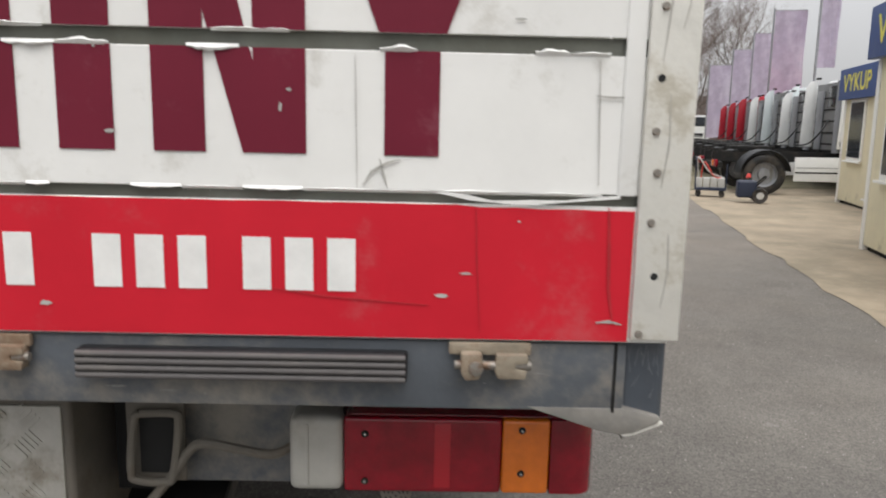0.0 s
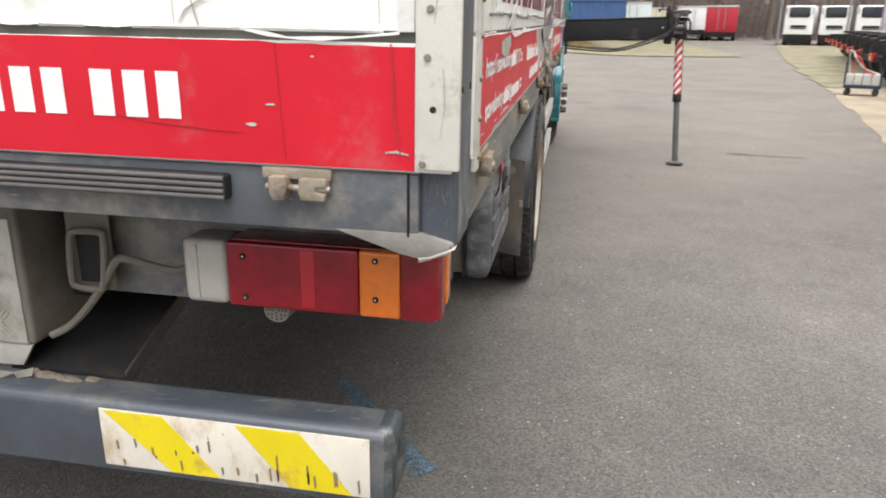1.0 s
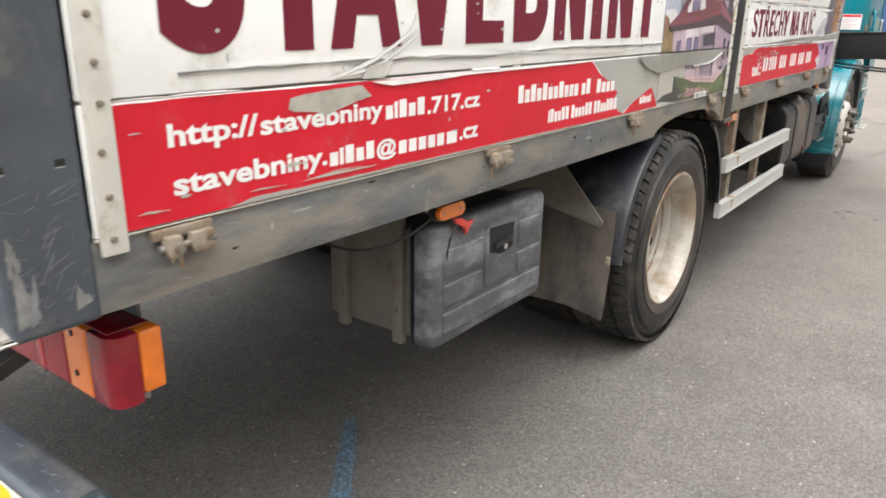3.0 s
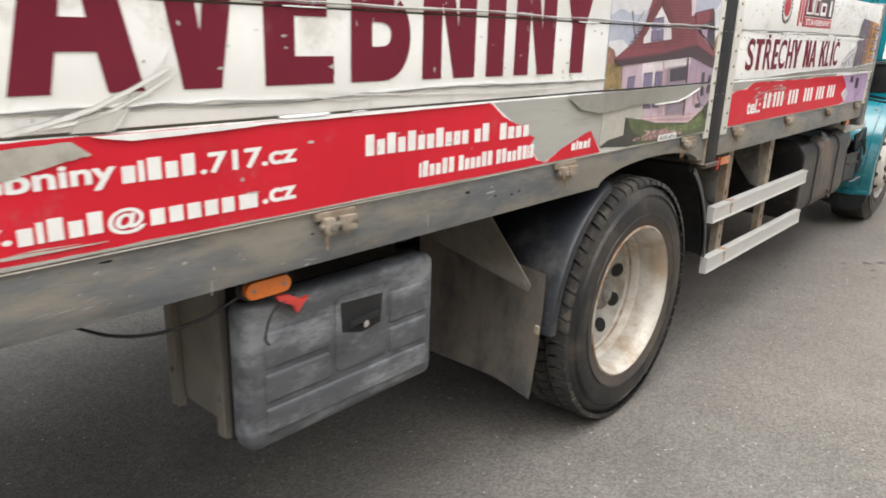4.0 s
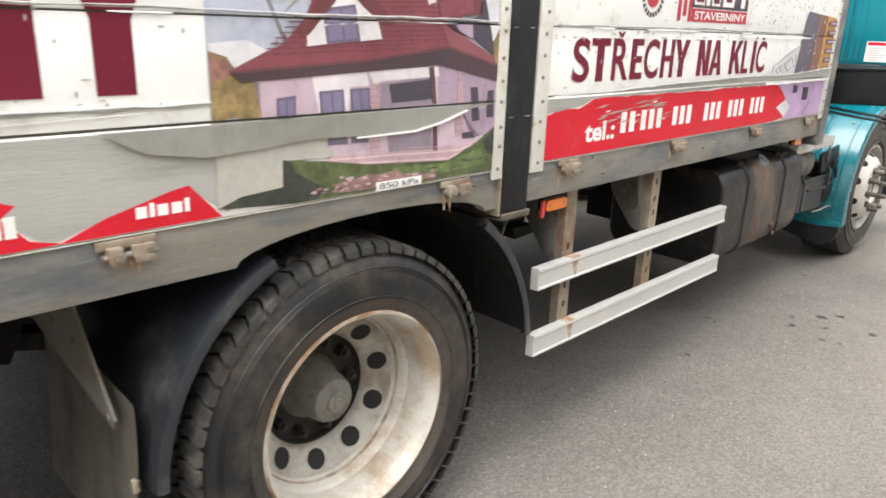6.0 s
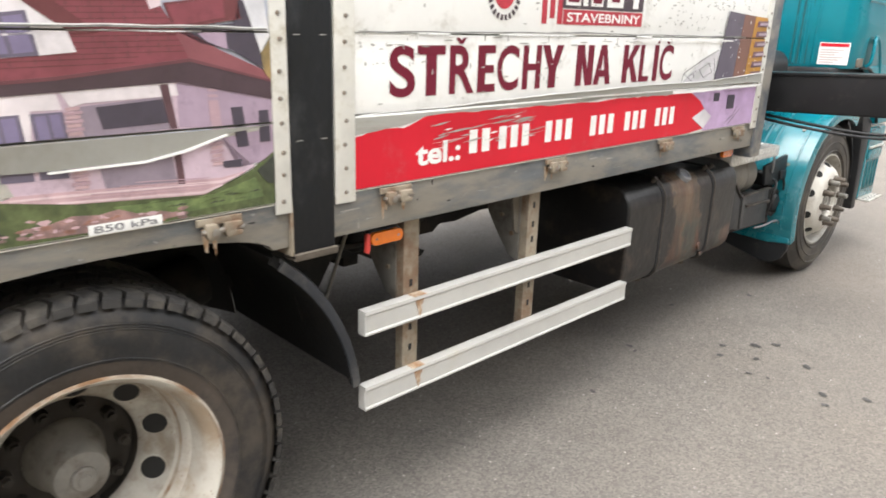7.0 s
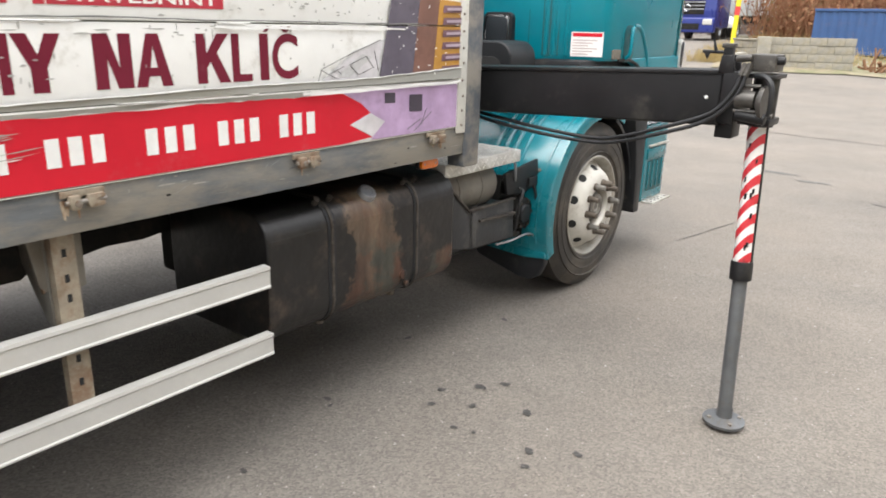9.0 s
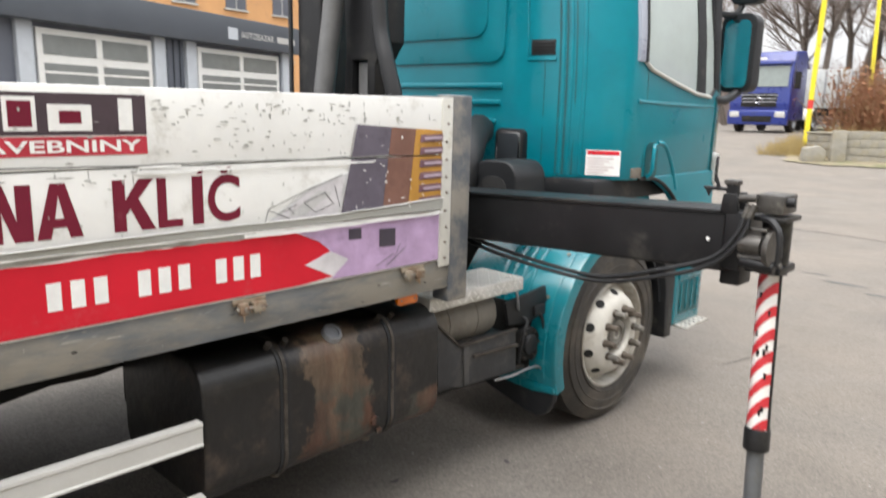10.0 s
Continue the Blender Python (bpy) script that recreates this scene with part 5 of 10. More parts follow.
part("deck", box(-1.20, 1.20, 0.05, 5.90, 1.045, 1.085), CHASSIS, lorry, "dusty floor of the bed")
far = part("dropside", box(-XS, -XS + 0.025, 0.14, 5.89, 1.088, 1.692, 0.004), WHITE, lorry, "white dropside on the far side")
part("headboard", box(-1.22, 1.16, 5.90, 5.945, 1.088, 1.70, 0.004), GALV, lorry, "galvanised front board of the bed")

# ribbed rubber bumper on the rear rail
RUBTOP = mat("greyed_rubber", (0.095, 0.088, 0.088), 0.65, var=0.3, scale=14, dirt=(0.16, 0.145, 0.13), dirt_amt=0.35, dirt_scale=8, stretch=(0.3, 1, 1))
for x0, x1 in ((0.445, 0.888), (-0.60, -0.16)):
    rb = part("rubber_bumper", box(x0, x1, -0.030, -0.004, 1.030, 1.071, 0.006, 3), BLACKPLAST, lorry, "ribbed black rubber bumper strip")
    for i in range(4):
        z = 1.0355 + i * 0.0100
        part("rib", rod((x0 + 0.002, -0.030, z), (x1 - 0.002, -0.030, z), 0.0042, 10, w=0.001), RUBTOP, rb)


def latch(parent, place, plane):
    """Dropside hinge: top plate, two hooked lugs, pin with a round head."""
    m = Matrix.Translation(place) @ (pose(0, 0, 0, 0, 0, 90) if plane == "x" else Matrix())

    def put(bm):
        bmesh.ops.transform(bm, matrix=m, verts=bm.verts)
        return bm
    hinge = part("hinge", put(box(-0.056, 0.056, -0.010, 0.0, 0.000, 0.017, 0.003)), RUSTY, parent, "rusty painted steel dropside hinge")
    bm = prism([(-0.040, 0.006), (-0.012, 0.006), (-0.010, -0.010), (-0.014, -0.030), (-0.034, -0.032), (-0.040, -0.020)], "y", -0.026, -0.002, 0.004)
    part("lug", put(bm), RUSTY, hinge)
    bm = prism([(0.008, 0.004), (0.050, 0.004), (0.052, -0.008), (0.034, -0.010), (0.034, -0.016), (0.050, -0.018), (0.048, -0.030), (0.010, -0.030), (0.006, -0.018)], "y", -0.022, -0.002, 0.003)
    part("lug", put(bm), RUSTY, hinge)
    part("pin", put(rod((-0.048, -0.013, -0.013), (0.056, -0.013, -0.013), 0.0065, 10, w=0.001)), BOLT, hinge, "dark hinge pin")
    part("pin_head", put(rod((-0.020, -0.030, -0.014), (-0.020, -0.020, -0.014), 0.010, 12, w=0.002)), BOLT, hinge, "round bolt head")


for y in (0.28, 1.225, 2.13, 3.02, 3.55, 4.28, 5.02, 5.70):
    latch(lorry, (1.246, y, 1.064), "x")
for x in (0.325, 1.0, -0.35, -1.0):
    latch(lorry, (x, -0.006, 1.068), "y")

# ---- rear: lamps, bumper, underside ----
def tail_lamp(s):
    def b(x0, x1, *r):
        return box(min(s * x0, s * x1), max(s * x0, s * x1), *r)
    def plan(x0, x1, y0, y1, r, z0, z1, w):
        """A lens with a rounded outer rear corner."""
        pts = [(x0, y1), (x0, y0)] + [(x1 - r + r * math.sin(radians(a)), y0 + r - r * math.cos(radians(a))) for a in range(0, 91, 15)] + [(x1, y1)]
        return prism([(s * p, q) for p, q in pts], "z", z0, z1, w)
    lamp = part("tail_lamp", b(0.70, 1.180, 0.192, 0.250, 0.772, 0.896, 0.012, 3), BLACKPLAST, lorry, "long red and amber tail lamp")
    part("housing_end", b(0.689, 0.778, 0.160, 0.240, 0.770, 0.899, 0.016, 3), LENSGREY, lamp, "dusty grey end of the lamp")
    part("end_ridge", b(0.716, 0.722, 0.157, 0.200, 0.782, 0.888, 0.002), LENSGREY, lamp)
    part("red_lens", b(0.779, 1.040, 0.163, 0.230, 0.769, 0.900, 0.007, 3), LENSRED, lamp, "dark red lens")
    part("reflector", b(0.928, 0.956, 0.1612, 0.20, 0.778, 0.892, 0.003), LENSBRIGHT, lamp, "bright red reflector")
    part("amber_lens", b(1.041, 1.120, 0.163, 0.230, 0.769, 0.900, 0.007, 3), AMBER, lamp, "amber lens")
    part("red_lens", plan(1.121, 1.196, 0.163, 0.214, 0.030, 0.769, 0.900, 0.006), LENSRED, lamp, "dark red lens with a rounded end")
    part("side_lens", b(1.130, 1.199, 0.2145, 0.256, 0.785, 0.900, 0.007, 3), AMBER, lamp, "amber side lens")
    part("housing_top", b(0.79, 1.170, 0.175, 0.250, 0.8985, 0.902, 0.002), LENSRED, lamp)
    for x, z in ((0.814, 0.789), (0.814, 0.872), (1.073, 0.806), (1.073, 0.882)):
        sw = part("screw", rod((s * x, 0.1612, z), (s * x, 0.166, z), 0.0060, 12), CHASSIS, lamp, "dark recessed screw")
        part("slot", rod((s * x, 0.1595, z), (s * x, 0.1615, z), 0.0022, 10), CHROME, sw)


tail_lamp(1)
tail_lamp(-1)
part("lamp_bracket", box(0.42, 1.14, 0.248, 0.256, 0.74, 0.96, 0.003), SLATE, lorry, "slate-blue lamp bracket plate")
bz = part("reverse_buzzer", lathe([(0.0, 0.185), (0.026, 0.186), (0.028, 0.192), (0.028, 0.23)], (0.865, 0.0, 0.757), 20, "y"), BEIGE, lorry, "small round grey buzzer")
for i in range(3):
    for k in range(4 + 4 * i):
        a = 2 * math.pi * k / (4 + 4 * i)
        q = 0.006 + 0.0068 * i
        part("grille_hole", rod((0.865 + q * math.cos(a), 0.1845, 0.757 + q * math.sin(a)), (0.865 + q * math.cos(a), 0.187, 0.757 + q * math.sin(a)), 0.0019, 6), HOLE, bz)
part("lamp_cable", tube([(0.69, 0.20, 0.832), (0.655, 0.19, 0.820), (0.60, 0.19, 0.828), (0.545, 0.19, 0.838), (0.515, 0.20, 0.822), (0.475, 0.205, 0.765), (0.425, 0.205, 0.705), (0.385, 0.20, 0.668), (0.350, 0.19, 0.650)], 0.0085, 8), BEIGE, lorry, "grey cable to the tail lamp")
loop = [(0.432, 0.20, 0.885), (0.420, 0.20, 0.870), (0.412, 0.20, 0.780), (0.424, 0.20, 0.764), (0.470, 0.20, 0.762), (0.484, 0.20, 0.776), (0.496, 0.20, 0.870), (0.486, 0.20, 0.886), (0.432, 0.20, 0.885)]
part("bracket_loop", tube(loop, 0.0075, 8), BEIGE, lorry, "bent grey steel loop")
part("loop_opening", box(0.424, 0.486, 0.212, 0.216, 0.772, 0.878, 0.001), HOLE, lorry, "dark opening behind the loop")
part("loop_plate", box(0.40, 0.50, 0.216, 0.224, 0.755, 0.92, 0.004), BEIGE, lorry)
# white tread-plate box behind the bumper
part("stowage_box", box(-0.30, 0.338, 0.155, 0.72, 0.640, 0.945, 0.012, 3), BEIGE, lorry, "dusty steel box under the bed")
bm = box(-0.30, 0.325, 0.150, 0.158, 0.645, 0.915, 0.002)
for i in range(11):
    for j in range(6):
        x, z, k = -0.27 + i * 0.054, 0.668 + j * 0.046, 1 if (i + j) % 2 else -1
        for q in range(5):
            u, v = x + (q - 2) * 0.0062, z - k * (q - 2) * 0.0062
            bm = join(bm, prism([(u - 0.0105, v - k * 0.0105 - 0.0012), (u - 0.0093, v - k * 0.0093 + 0.0014), (u + 0.0105, v + k * 0.0105 + 0.0012), (u + 0.0093, v + k * 0.0093 - 0.0014)], "y", 0.1480, 0.1502))
part("box_skirt", prism([(-0.30, 0.575), (0.300, 0.590), (0.330, 0.640), (-0.30, 0.640)], "y", 0.156, 0.164, 0.002), TREAD, lorry, "pale dusty skirt below the box")
part("tread_panel", bm, TREAD, lorry, "white painted tread-plate panel")
# underrun bumper
def bumper_outline(r, y0, y1, z1, n=5):
    """Front foot, round top edges, rear foot."""
    pts = [(y0, 0.430)]
    pts += [(y0 + r - r * math.cos(radians(a)), z1 - r + r * math.sin(radians(a))) for a in [90 * i / n for i in range(n + 1)]]
    pts += [(y1 - r + r * math.sin(radians(a)), z1 - r + r * math.cos(radians(a))) for a in [90 * i / n for i in range(n + 1)]]
    return pts + [(y1, 0.440)]


bump = part("underrun_bumper", prism(bumper_outline(0.022, 0.068, 0.169, 0.583) + bumper_outline(0.014, 0.075, 0.162, 0.575)[::-1], "x", -1.12, 1.112, 0.0012), POSTBLUE, lorry, "dented blue-grey steel underrun bumper")
WELDGREY = mat("worn_dark_steel", (0.050, 0.046, 0.042), 0.6, 0.2, var=0.4, scale=20, bump=0.2)
GRIME = mat("grimy_scratch", (0.24, 0.17, 0.09), 0.7, var=0.4, scale=40, bump=0)
rw = random.Random(44)
ENDSHEET = mat("crumpled_end_sheet", (0.060, 0.075, 0.078), 0.4, 0.2, var=0.4, scale=14, dirt=(0.20, 0.21, 0.21), dirt_amt=0.22, dirt_scale=16, bump=0.3, bump_scale=40)
# crumpled sheet folded over the end
bm = bmesh.new()
outer = bumper_outline(0.026, 0.070, 0.172, 0.586) + [(0.160, 0.428), (0.128, 0.416), (0.098, 0.424)]
rings = []
for x, grow in ((1.098, 1.0), (1.116, 1.0), (1.126, 0.93), (1.130, 0.72), (1.124, 0.40)):
    rings.append([bm.verts.new((x + rw.uniform(-.003, .003), 0.121 + (y - 0.121) * grow + rw.uniform(-.002, .002), 0.505 + (z - 0.505) * grow + rw.uniform(-.002, .002))) for y, z in outer])
for q0, q1 in zip(rings, rings[1:]):
    for i in range(len(outer)):
        j = (i + 1) % len(outer)
        bm.faces.new((q0[i], q0[j], q1[j], q1[i]))
bm.faces.new(rings[-1])
part("bumper_end", bm, ENDSHEET, bump, "crumpled dark sheet folded over the bumper's end")
for k in range(60):
    x, y, ln, an = rw.uniform(-0.2, 1.08), rw.uniform(0.092, 0.145), rw.uniform(0.006, 0.030), rw.uniform(-0.5, 0.9)
    part("scrape", sheet([(x, y), (x + ln * math.cos(an), y + 0.4 * ln * math.sin(an)), (x + ln * math.cos(an) * .9, y + 0.4 * ln * math.sin(an) + rw.uniform(.0008, .0025))], "z", 0.5842, None, 0.0006), GREYSCR, bump, "pale scrape in the paint")
for s in (1, -1):
    plate = part("warning_plate", box(min(s * .536, s * 1.086), max(s * .536, s * 1.086), 0.0635, 0.0675, 0.443, 0.569, 0.0015), DIRTYPLATE, bump, "white plate with yellow diagonal stripes")
    for pts in ([(0.546, 0.567), (0.672, 0.567), (0.784, 0.445), (0.682, 0.445)], [(0.823, 0.567), (0.950, 0.567), (1.050, 0.445), (0.927, 0.445)]):
        part("stripe", sheet([(s * a, c) for a, c in pts], "y", 0.0632), YELLOW, plate, "yellow diagonal stripe")
    r = random.Random(12)
    bm = None
    for i in range(22):
        x, z, h = 0.57 + i * 0.0235 + r.uniform(-.02, .02), r.uniform(0.446, 0.462 if i > 9 else 0.50), r.uniform(0.012, 0.060) * (1 if i > 9 else 0.5)
        bm = sheet([(s * x, z), (s * (x + 0.0035), z + 0.004), (s * (x + 0.002), z + h), (s * (x - 0.002), z + h * 0.9)], "y", 0.0622, bm)
    part("scratch_field", bm, GRIME, plate, "rusty scratches")["kind"] = "stuff"
for x0, x1 in ((0.26, 0.53), (-0.53, -0.26)):
    br = part("bumper_bracket", prism([(0.165, 0.560), (0.165, 0.584), (0.72, 0.790), (0.72, 0.760)], "x", x0, x1, 0.004), CHASSIS, lorry, "greasy black steel bumper bracket")
    part("bracket_edge", prism([(0.17, 0.556), (0.17, 0.592), (0.72, 0.797), (0.72, 0.755)], "x", x1 - 0.004, x1 + 0.002, 0.001), WELDGREY, br, "worn edge of the bracket")
# dried mud and a torn flake of film on the bumper
r = random.Random(9)
MUD = mat("dried_mud", (0.20, 0.165, 0.125), 0.95, var=0.4, scale=40, bump=0.5, bump_scale=120)
for x, y, a, h in ((0.20, 0.135, 0.030, 0.010), (0.255, 0.128, 0.022, 0.007), (0.375, 0.138, 0.040, 0.009), (0.425, 0.132, 0.034, 0.007), (0.47, 0.142, 0.022, 0.005), (0.33, 0.146, 0.024, 0.008)):
    bm = bmesh.new()
    ring = [bm.verts.new((x + a * r.uniform(.6, 1.1) * math.cos(t), y + 0.016 * r.uniform(.5, 1) * math.sin(t), 0.5832)) for t in [k * math.pi / 5 for k in range(10)]]
    tops = [bm.verts.new((x + (v.co.x - x) * 0.6, y + (v.co.y - y) * 0.6, 0.5832 + h * r.uniform(.5, 1.1))) for v in ring]
    for k in range(10):
        bm.faces.new((ring[k], ring[(k + 1) % 10], tops[(k + 1) % 10], tops[k]))
    bm.faces.new(tops)
    part("mud_clod", bm, MUD, lorry, "dried brown mud on the bumper")
for pts in ([(0.27, 0.110, 0.600), (0.31, 0.120, 0.594), (0.335, 0.112, 0.606), (0.29, 0.100, 0.588)], [(0.30, 0.125, 0.590), (0.345, 0.132, 0.602), (0.350, 0.118, 0.590), (0.32, 0.112, 0.585)]):
    bm = bmesh.new()
    bm.faces.new([bm.verts.new(q) for q in pts])
    bmesh.ops.solidify(bm, geom=bm.faces[:], thickness=0.0012)
    part("film_flake", bm, TORNPAPER, lorry, "pale torn flake")
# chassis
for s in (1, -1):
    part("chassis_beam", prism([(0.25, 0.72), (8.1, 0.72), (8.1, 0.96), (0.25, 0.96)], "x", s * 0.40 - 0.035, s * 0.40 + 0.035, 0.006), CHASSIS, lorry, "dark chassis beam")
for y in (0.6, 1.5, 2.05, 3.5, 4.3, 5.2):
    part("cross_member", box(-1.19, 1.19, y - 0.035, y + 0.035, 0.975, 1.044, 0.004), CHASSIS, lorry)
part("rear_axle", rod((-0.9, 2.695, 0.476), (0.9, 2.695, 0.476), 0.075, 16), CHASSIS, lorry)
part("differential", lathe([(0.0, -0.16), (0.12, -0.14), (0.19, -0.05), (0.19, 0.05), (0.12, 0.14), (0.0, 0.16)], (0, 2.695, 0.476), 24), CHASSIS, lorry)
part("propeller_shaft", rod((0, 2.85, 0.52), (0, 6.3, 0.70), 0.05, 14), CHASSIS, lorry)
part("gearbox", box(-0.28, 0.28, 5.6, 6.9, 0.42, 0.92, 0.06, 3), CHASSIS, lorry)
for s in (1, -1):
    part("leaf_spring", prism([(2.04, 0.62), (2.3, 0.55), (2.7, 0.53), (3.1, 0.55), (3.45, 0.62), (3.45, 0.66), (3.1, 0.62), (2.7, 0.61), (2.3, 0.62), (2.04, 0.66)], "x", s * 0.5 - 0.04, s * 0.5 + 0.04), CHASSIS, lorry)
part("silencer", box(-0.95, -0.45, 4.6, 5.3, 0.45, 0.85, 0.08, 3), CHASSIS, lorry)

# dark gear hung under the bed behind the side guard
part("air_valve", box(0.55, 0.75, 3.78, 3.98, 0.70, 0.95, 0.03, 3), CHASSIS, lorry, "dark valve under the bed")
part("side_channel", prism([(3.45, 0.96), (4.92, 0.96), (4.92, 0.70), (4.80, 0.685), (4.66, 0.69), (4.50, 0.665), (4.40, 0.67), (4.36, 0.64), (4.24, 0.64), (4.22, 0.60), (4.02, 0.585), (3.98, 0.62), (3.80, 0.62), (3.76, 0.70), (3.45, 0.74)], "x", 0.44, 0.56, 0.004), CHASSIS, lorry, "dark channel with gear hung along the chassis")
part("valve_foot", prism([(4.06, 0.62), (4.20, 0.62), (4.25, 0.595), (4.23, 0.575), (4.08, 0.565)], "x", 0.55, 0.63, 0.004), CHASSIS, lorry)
# spring hanger under the bed
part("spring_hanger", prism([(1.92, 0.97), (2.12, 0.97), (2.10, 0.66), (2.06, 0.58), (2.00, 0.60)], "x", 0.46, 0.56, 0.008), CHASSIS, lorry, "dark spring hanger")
# unseen blocks, added to keep far-side and front light from under the lorry
part("far_light_block", box(-1.18, -0.76, 3.50, 5.10, 0.42, 0.93, 0.03, 3), CHASSIS, lorry, "unseen dark block that keeps light from under the bed")
part("far_light_block", box(-1.18, -0.76, 5.20, 6.50, 0.54, 0.93, 0.03, 3), CHASSIS, lorry, "unseen dark block against light from the far side")
part("sump_light_block", box(-0.42, 0.42, 6.75, 8.05, 0.30, 0.66, 0.05, 3), CHASSIS, lorry, "unseen dark block under the engine against low light")
part("front_light_block", box(-0.95, -0.90, 6.60, 8.20, 0.30, 0.80, 0.01), CHASSIS, lorry, "unseen dark sheet against light from the left")
part("far_light_skirt", box(-1.22, -1.19, 3.45, 4.9, 0.42, 0.74, 0.01), CHASSIS, lorry, "unseen far side skirt against low light")
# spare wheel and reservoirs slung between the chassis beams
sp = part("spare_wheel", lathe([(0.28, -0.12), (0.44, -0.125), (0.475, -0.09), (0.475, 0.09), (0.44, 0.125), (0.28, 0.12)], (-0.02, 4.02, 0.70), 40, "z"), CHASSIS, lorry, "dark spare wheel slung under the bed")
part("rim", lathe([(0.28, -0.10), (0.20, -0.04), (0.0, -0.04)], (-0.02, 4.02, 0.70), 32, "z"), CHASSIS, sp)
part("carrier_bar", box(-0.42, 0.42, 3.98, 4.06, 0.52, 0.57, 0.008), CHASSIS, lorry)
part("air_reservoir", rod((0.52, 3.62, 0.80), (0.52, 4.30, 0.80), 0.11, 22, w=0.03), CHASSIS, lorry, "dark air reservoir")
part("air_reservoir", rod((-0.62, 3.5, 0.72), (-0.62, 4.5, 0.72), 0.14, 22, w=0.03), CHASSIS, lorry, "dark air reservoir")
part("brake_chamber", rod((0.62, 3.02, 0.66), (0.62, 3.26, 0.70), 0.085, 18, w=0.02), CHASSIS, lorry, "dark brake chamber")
part("hanging_cable", tube([(0.85, 3.5, 0.96), (0.83, 3.62, 0.80), (0.80, 3.80, 0.76), (0.82, 4.05, 0.86), (0.85, 4.2, 0.96)], 0.010, 6), CHASSIS, lorry)

# ---- toolbox ----
tool = part("toolbox", box(0.78, 1.108, 1.060, 1.600, 0.548, 0.868, 0.012, 3), BEIGE, lorry, "dusty black plastic toolbox on straps")
part("lid", box(1.108, 1.188, 1.032, 1.622, 0.538, 0.888, 0.034, 5), BOXPLAST, tool, "ribbed black plastic lid, scuffed pale")
part("lid_seam", box(1.1055, 1.112, 1.036, 1.618, 0.544, 0.882, 0.002), BLACKPLAST, tool, "dark seam behind the lid")
for z0, z1, a, c in ((0.578, 0.640, 1.075, 1.585), (0.655, 0.722, 1.075, 1.255), (0.655, 0.722, 1.450, 1.585), (0.737, 0.820, 1.075, 1.255), (0.737, 0.820, 1.450, 1.585)):
    part("moulded_panel", box(1.180, 1.1945, a, c, z0, z1, 0.007, 3), BOXPLAST, tool, "raised moulded panel")
part("latch_bay", prism(rounded(1.272, 1.436, 0.660, 0.850, 0.02), "x", 1.182, 1.1925, 0.005), BOXPLAST, tool)
part("latch_recess", prism([(1.286, 0.835), (1.422, 0.828), (1.416, 0.752), (1.352, 0.742), (1.290, 0.760)], "x", 1.186, 1.1932, 0.002), HOLE, tool, "dark latch recess")
part("latch", prism([(1.305, 0.768), (1.400, 0.775), (1.405, 0.792), (1.312, 0.786)], "x", 1.188, 1.204, 0.003), BLACKPLAST, tool, "black plastic latch")
part("lock", rod((1.192, 1.356, 0.768), (1.207, 1.356, 0.768), 0.009, 12), CHROME, tool, "small lock barrel")
for y in (1.155, 1.545):
    part("strap", box(0.83, 0.868, y - 0.02, y + 0.02, 0.52, 0.97, 0.003), BEIGE, tool)
for x in (0.845, 1.055):
    bm = box(x - 0.018, x + 0.018, 1.040, 1.062, 0.530, 0.930, 0.004)
    bm = rod((x, 1.033, 0.63), (x, 1.044, 0.63), 0.008, 8, bm=bm)
    part("strap", bm, BEIGE, tool, "dusty steel mounting strap")


def marker(y0, y1, x=1.205, z=0.940):
    mk = part("marker_lamp", prism(rounded(y0 - 0.006, y1 + 0.006, z - 0.023, z + 0.023, 0.021), "x", x - 0.02, x - 0.002, 0.002), BLACKPLAST, lorry, "amber side marker lamp")
    part("amber_lens", prism(rounded(y0, y1, z - 0.0185, z + 0.0185, 0.0175), "x", x - 0.006, x + 0.012, 0.005, seg=3), AMBER, mk, "amber lens")
    for y in (y0 + 0.018, y1 - 0.018):
        part("screw", rod((x + 0.010, y, z), (x + 0.0135, y, z), 0.004, 8), BOLT, mk)


marker(1.025, 1.135, 1.200, 0.932)
marker(3.492, 3.610, 1.205, 0.925)
marker(5.66, 5.765, 1.205, 0.945)
REDPLUG = mat("red_plastic", (0.62, 0.06, 0.05), 0.4, var=0.1)
part("red_plug", prism([(1.10, 0.905), (1.135, 0.900), (1.165, 0.882), (1.19, 0.885), (1.17, 0.868), (1.155, 0.850), (1.145, 0.872), (1.11, 0.888)], "x", 1.192, 1.206, 0.004), REDPLUG, lorry, "red plug tied to the marker lamp")
part("cable", tube([(1.19, 1.03, 0.925), (1.17, 0.95, 0.888), (1.14, 0.86, 0.872), (1.11, 0.78, 0.886), (1.06, 0.70, 0.93)], 0.0035, 6), HOSE, lorry)
part("cable", tube([(1.2, 1.15, 0.895), (1.207, 1.09, 0.875), (1.204, 1.07, 0.82), (1.19, 1.09, 0.79)], 0.003, 5), HOSE, lorry)
part("red_plug", prism([(3.478, 0.945), (3.490, 0.945), (3.492, 0.90), (3.486, 0.885), (3.474, 0.89)], "x", 1.203, 1.214, 0.003), REDPLUG, lorry, "red tie beside the marker lamp")

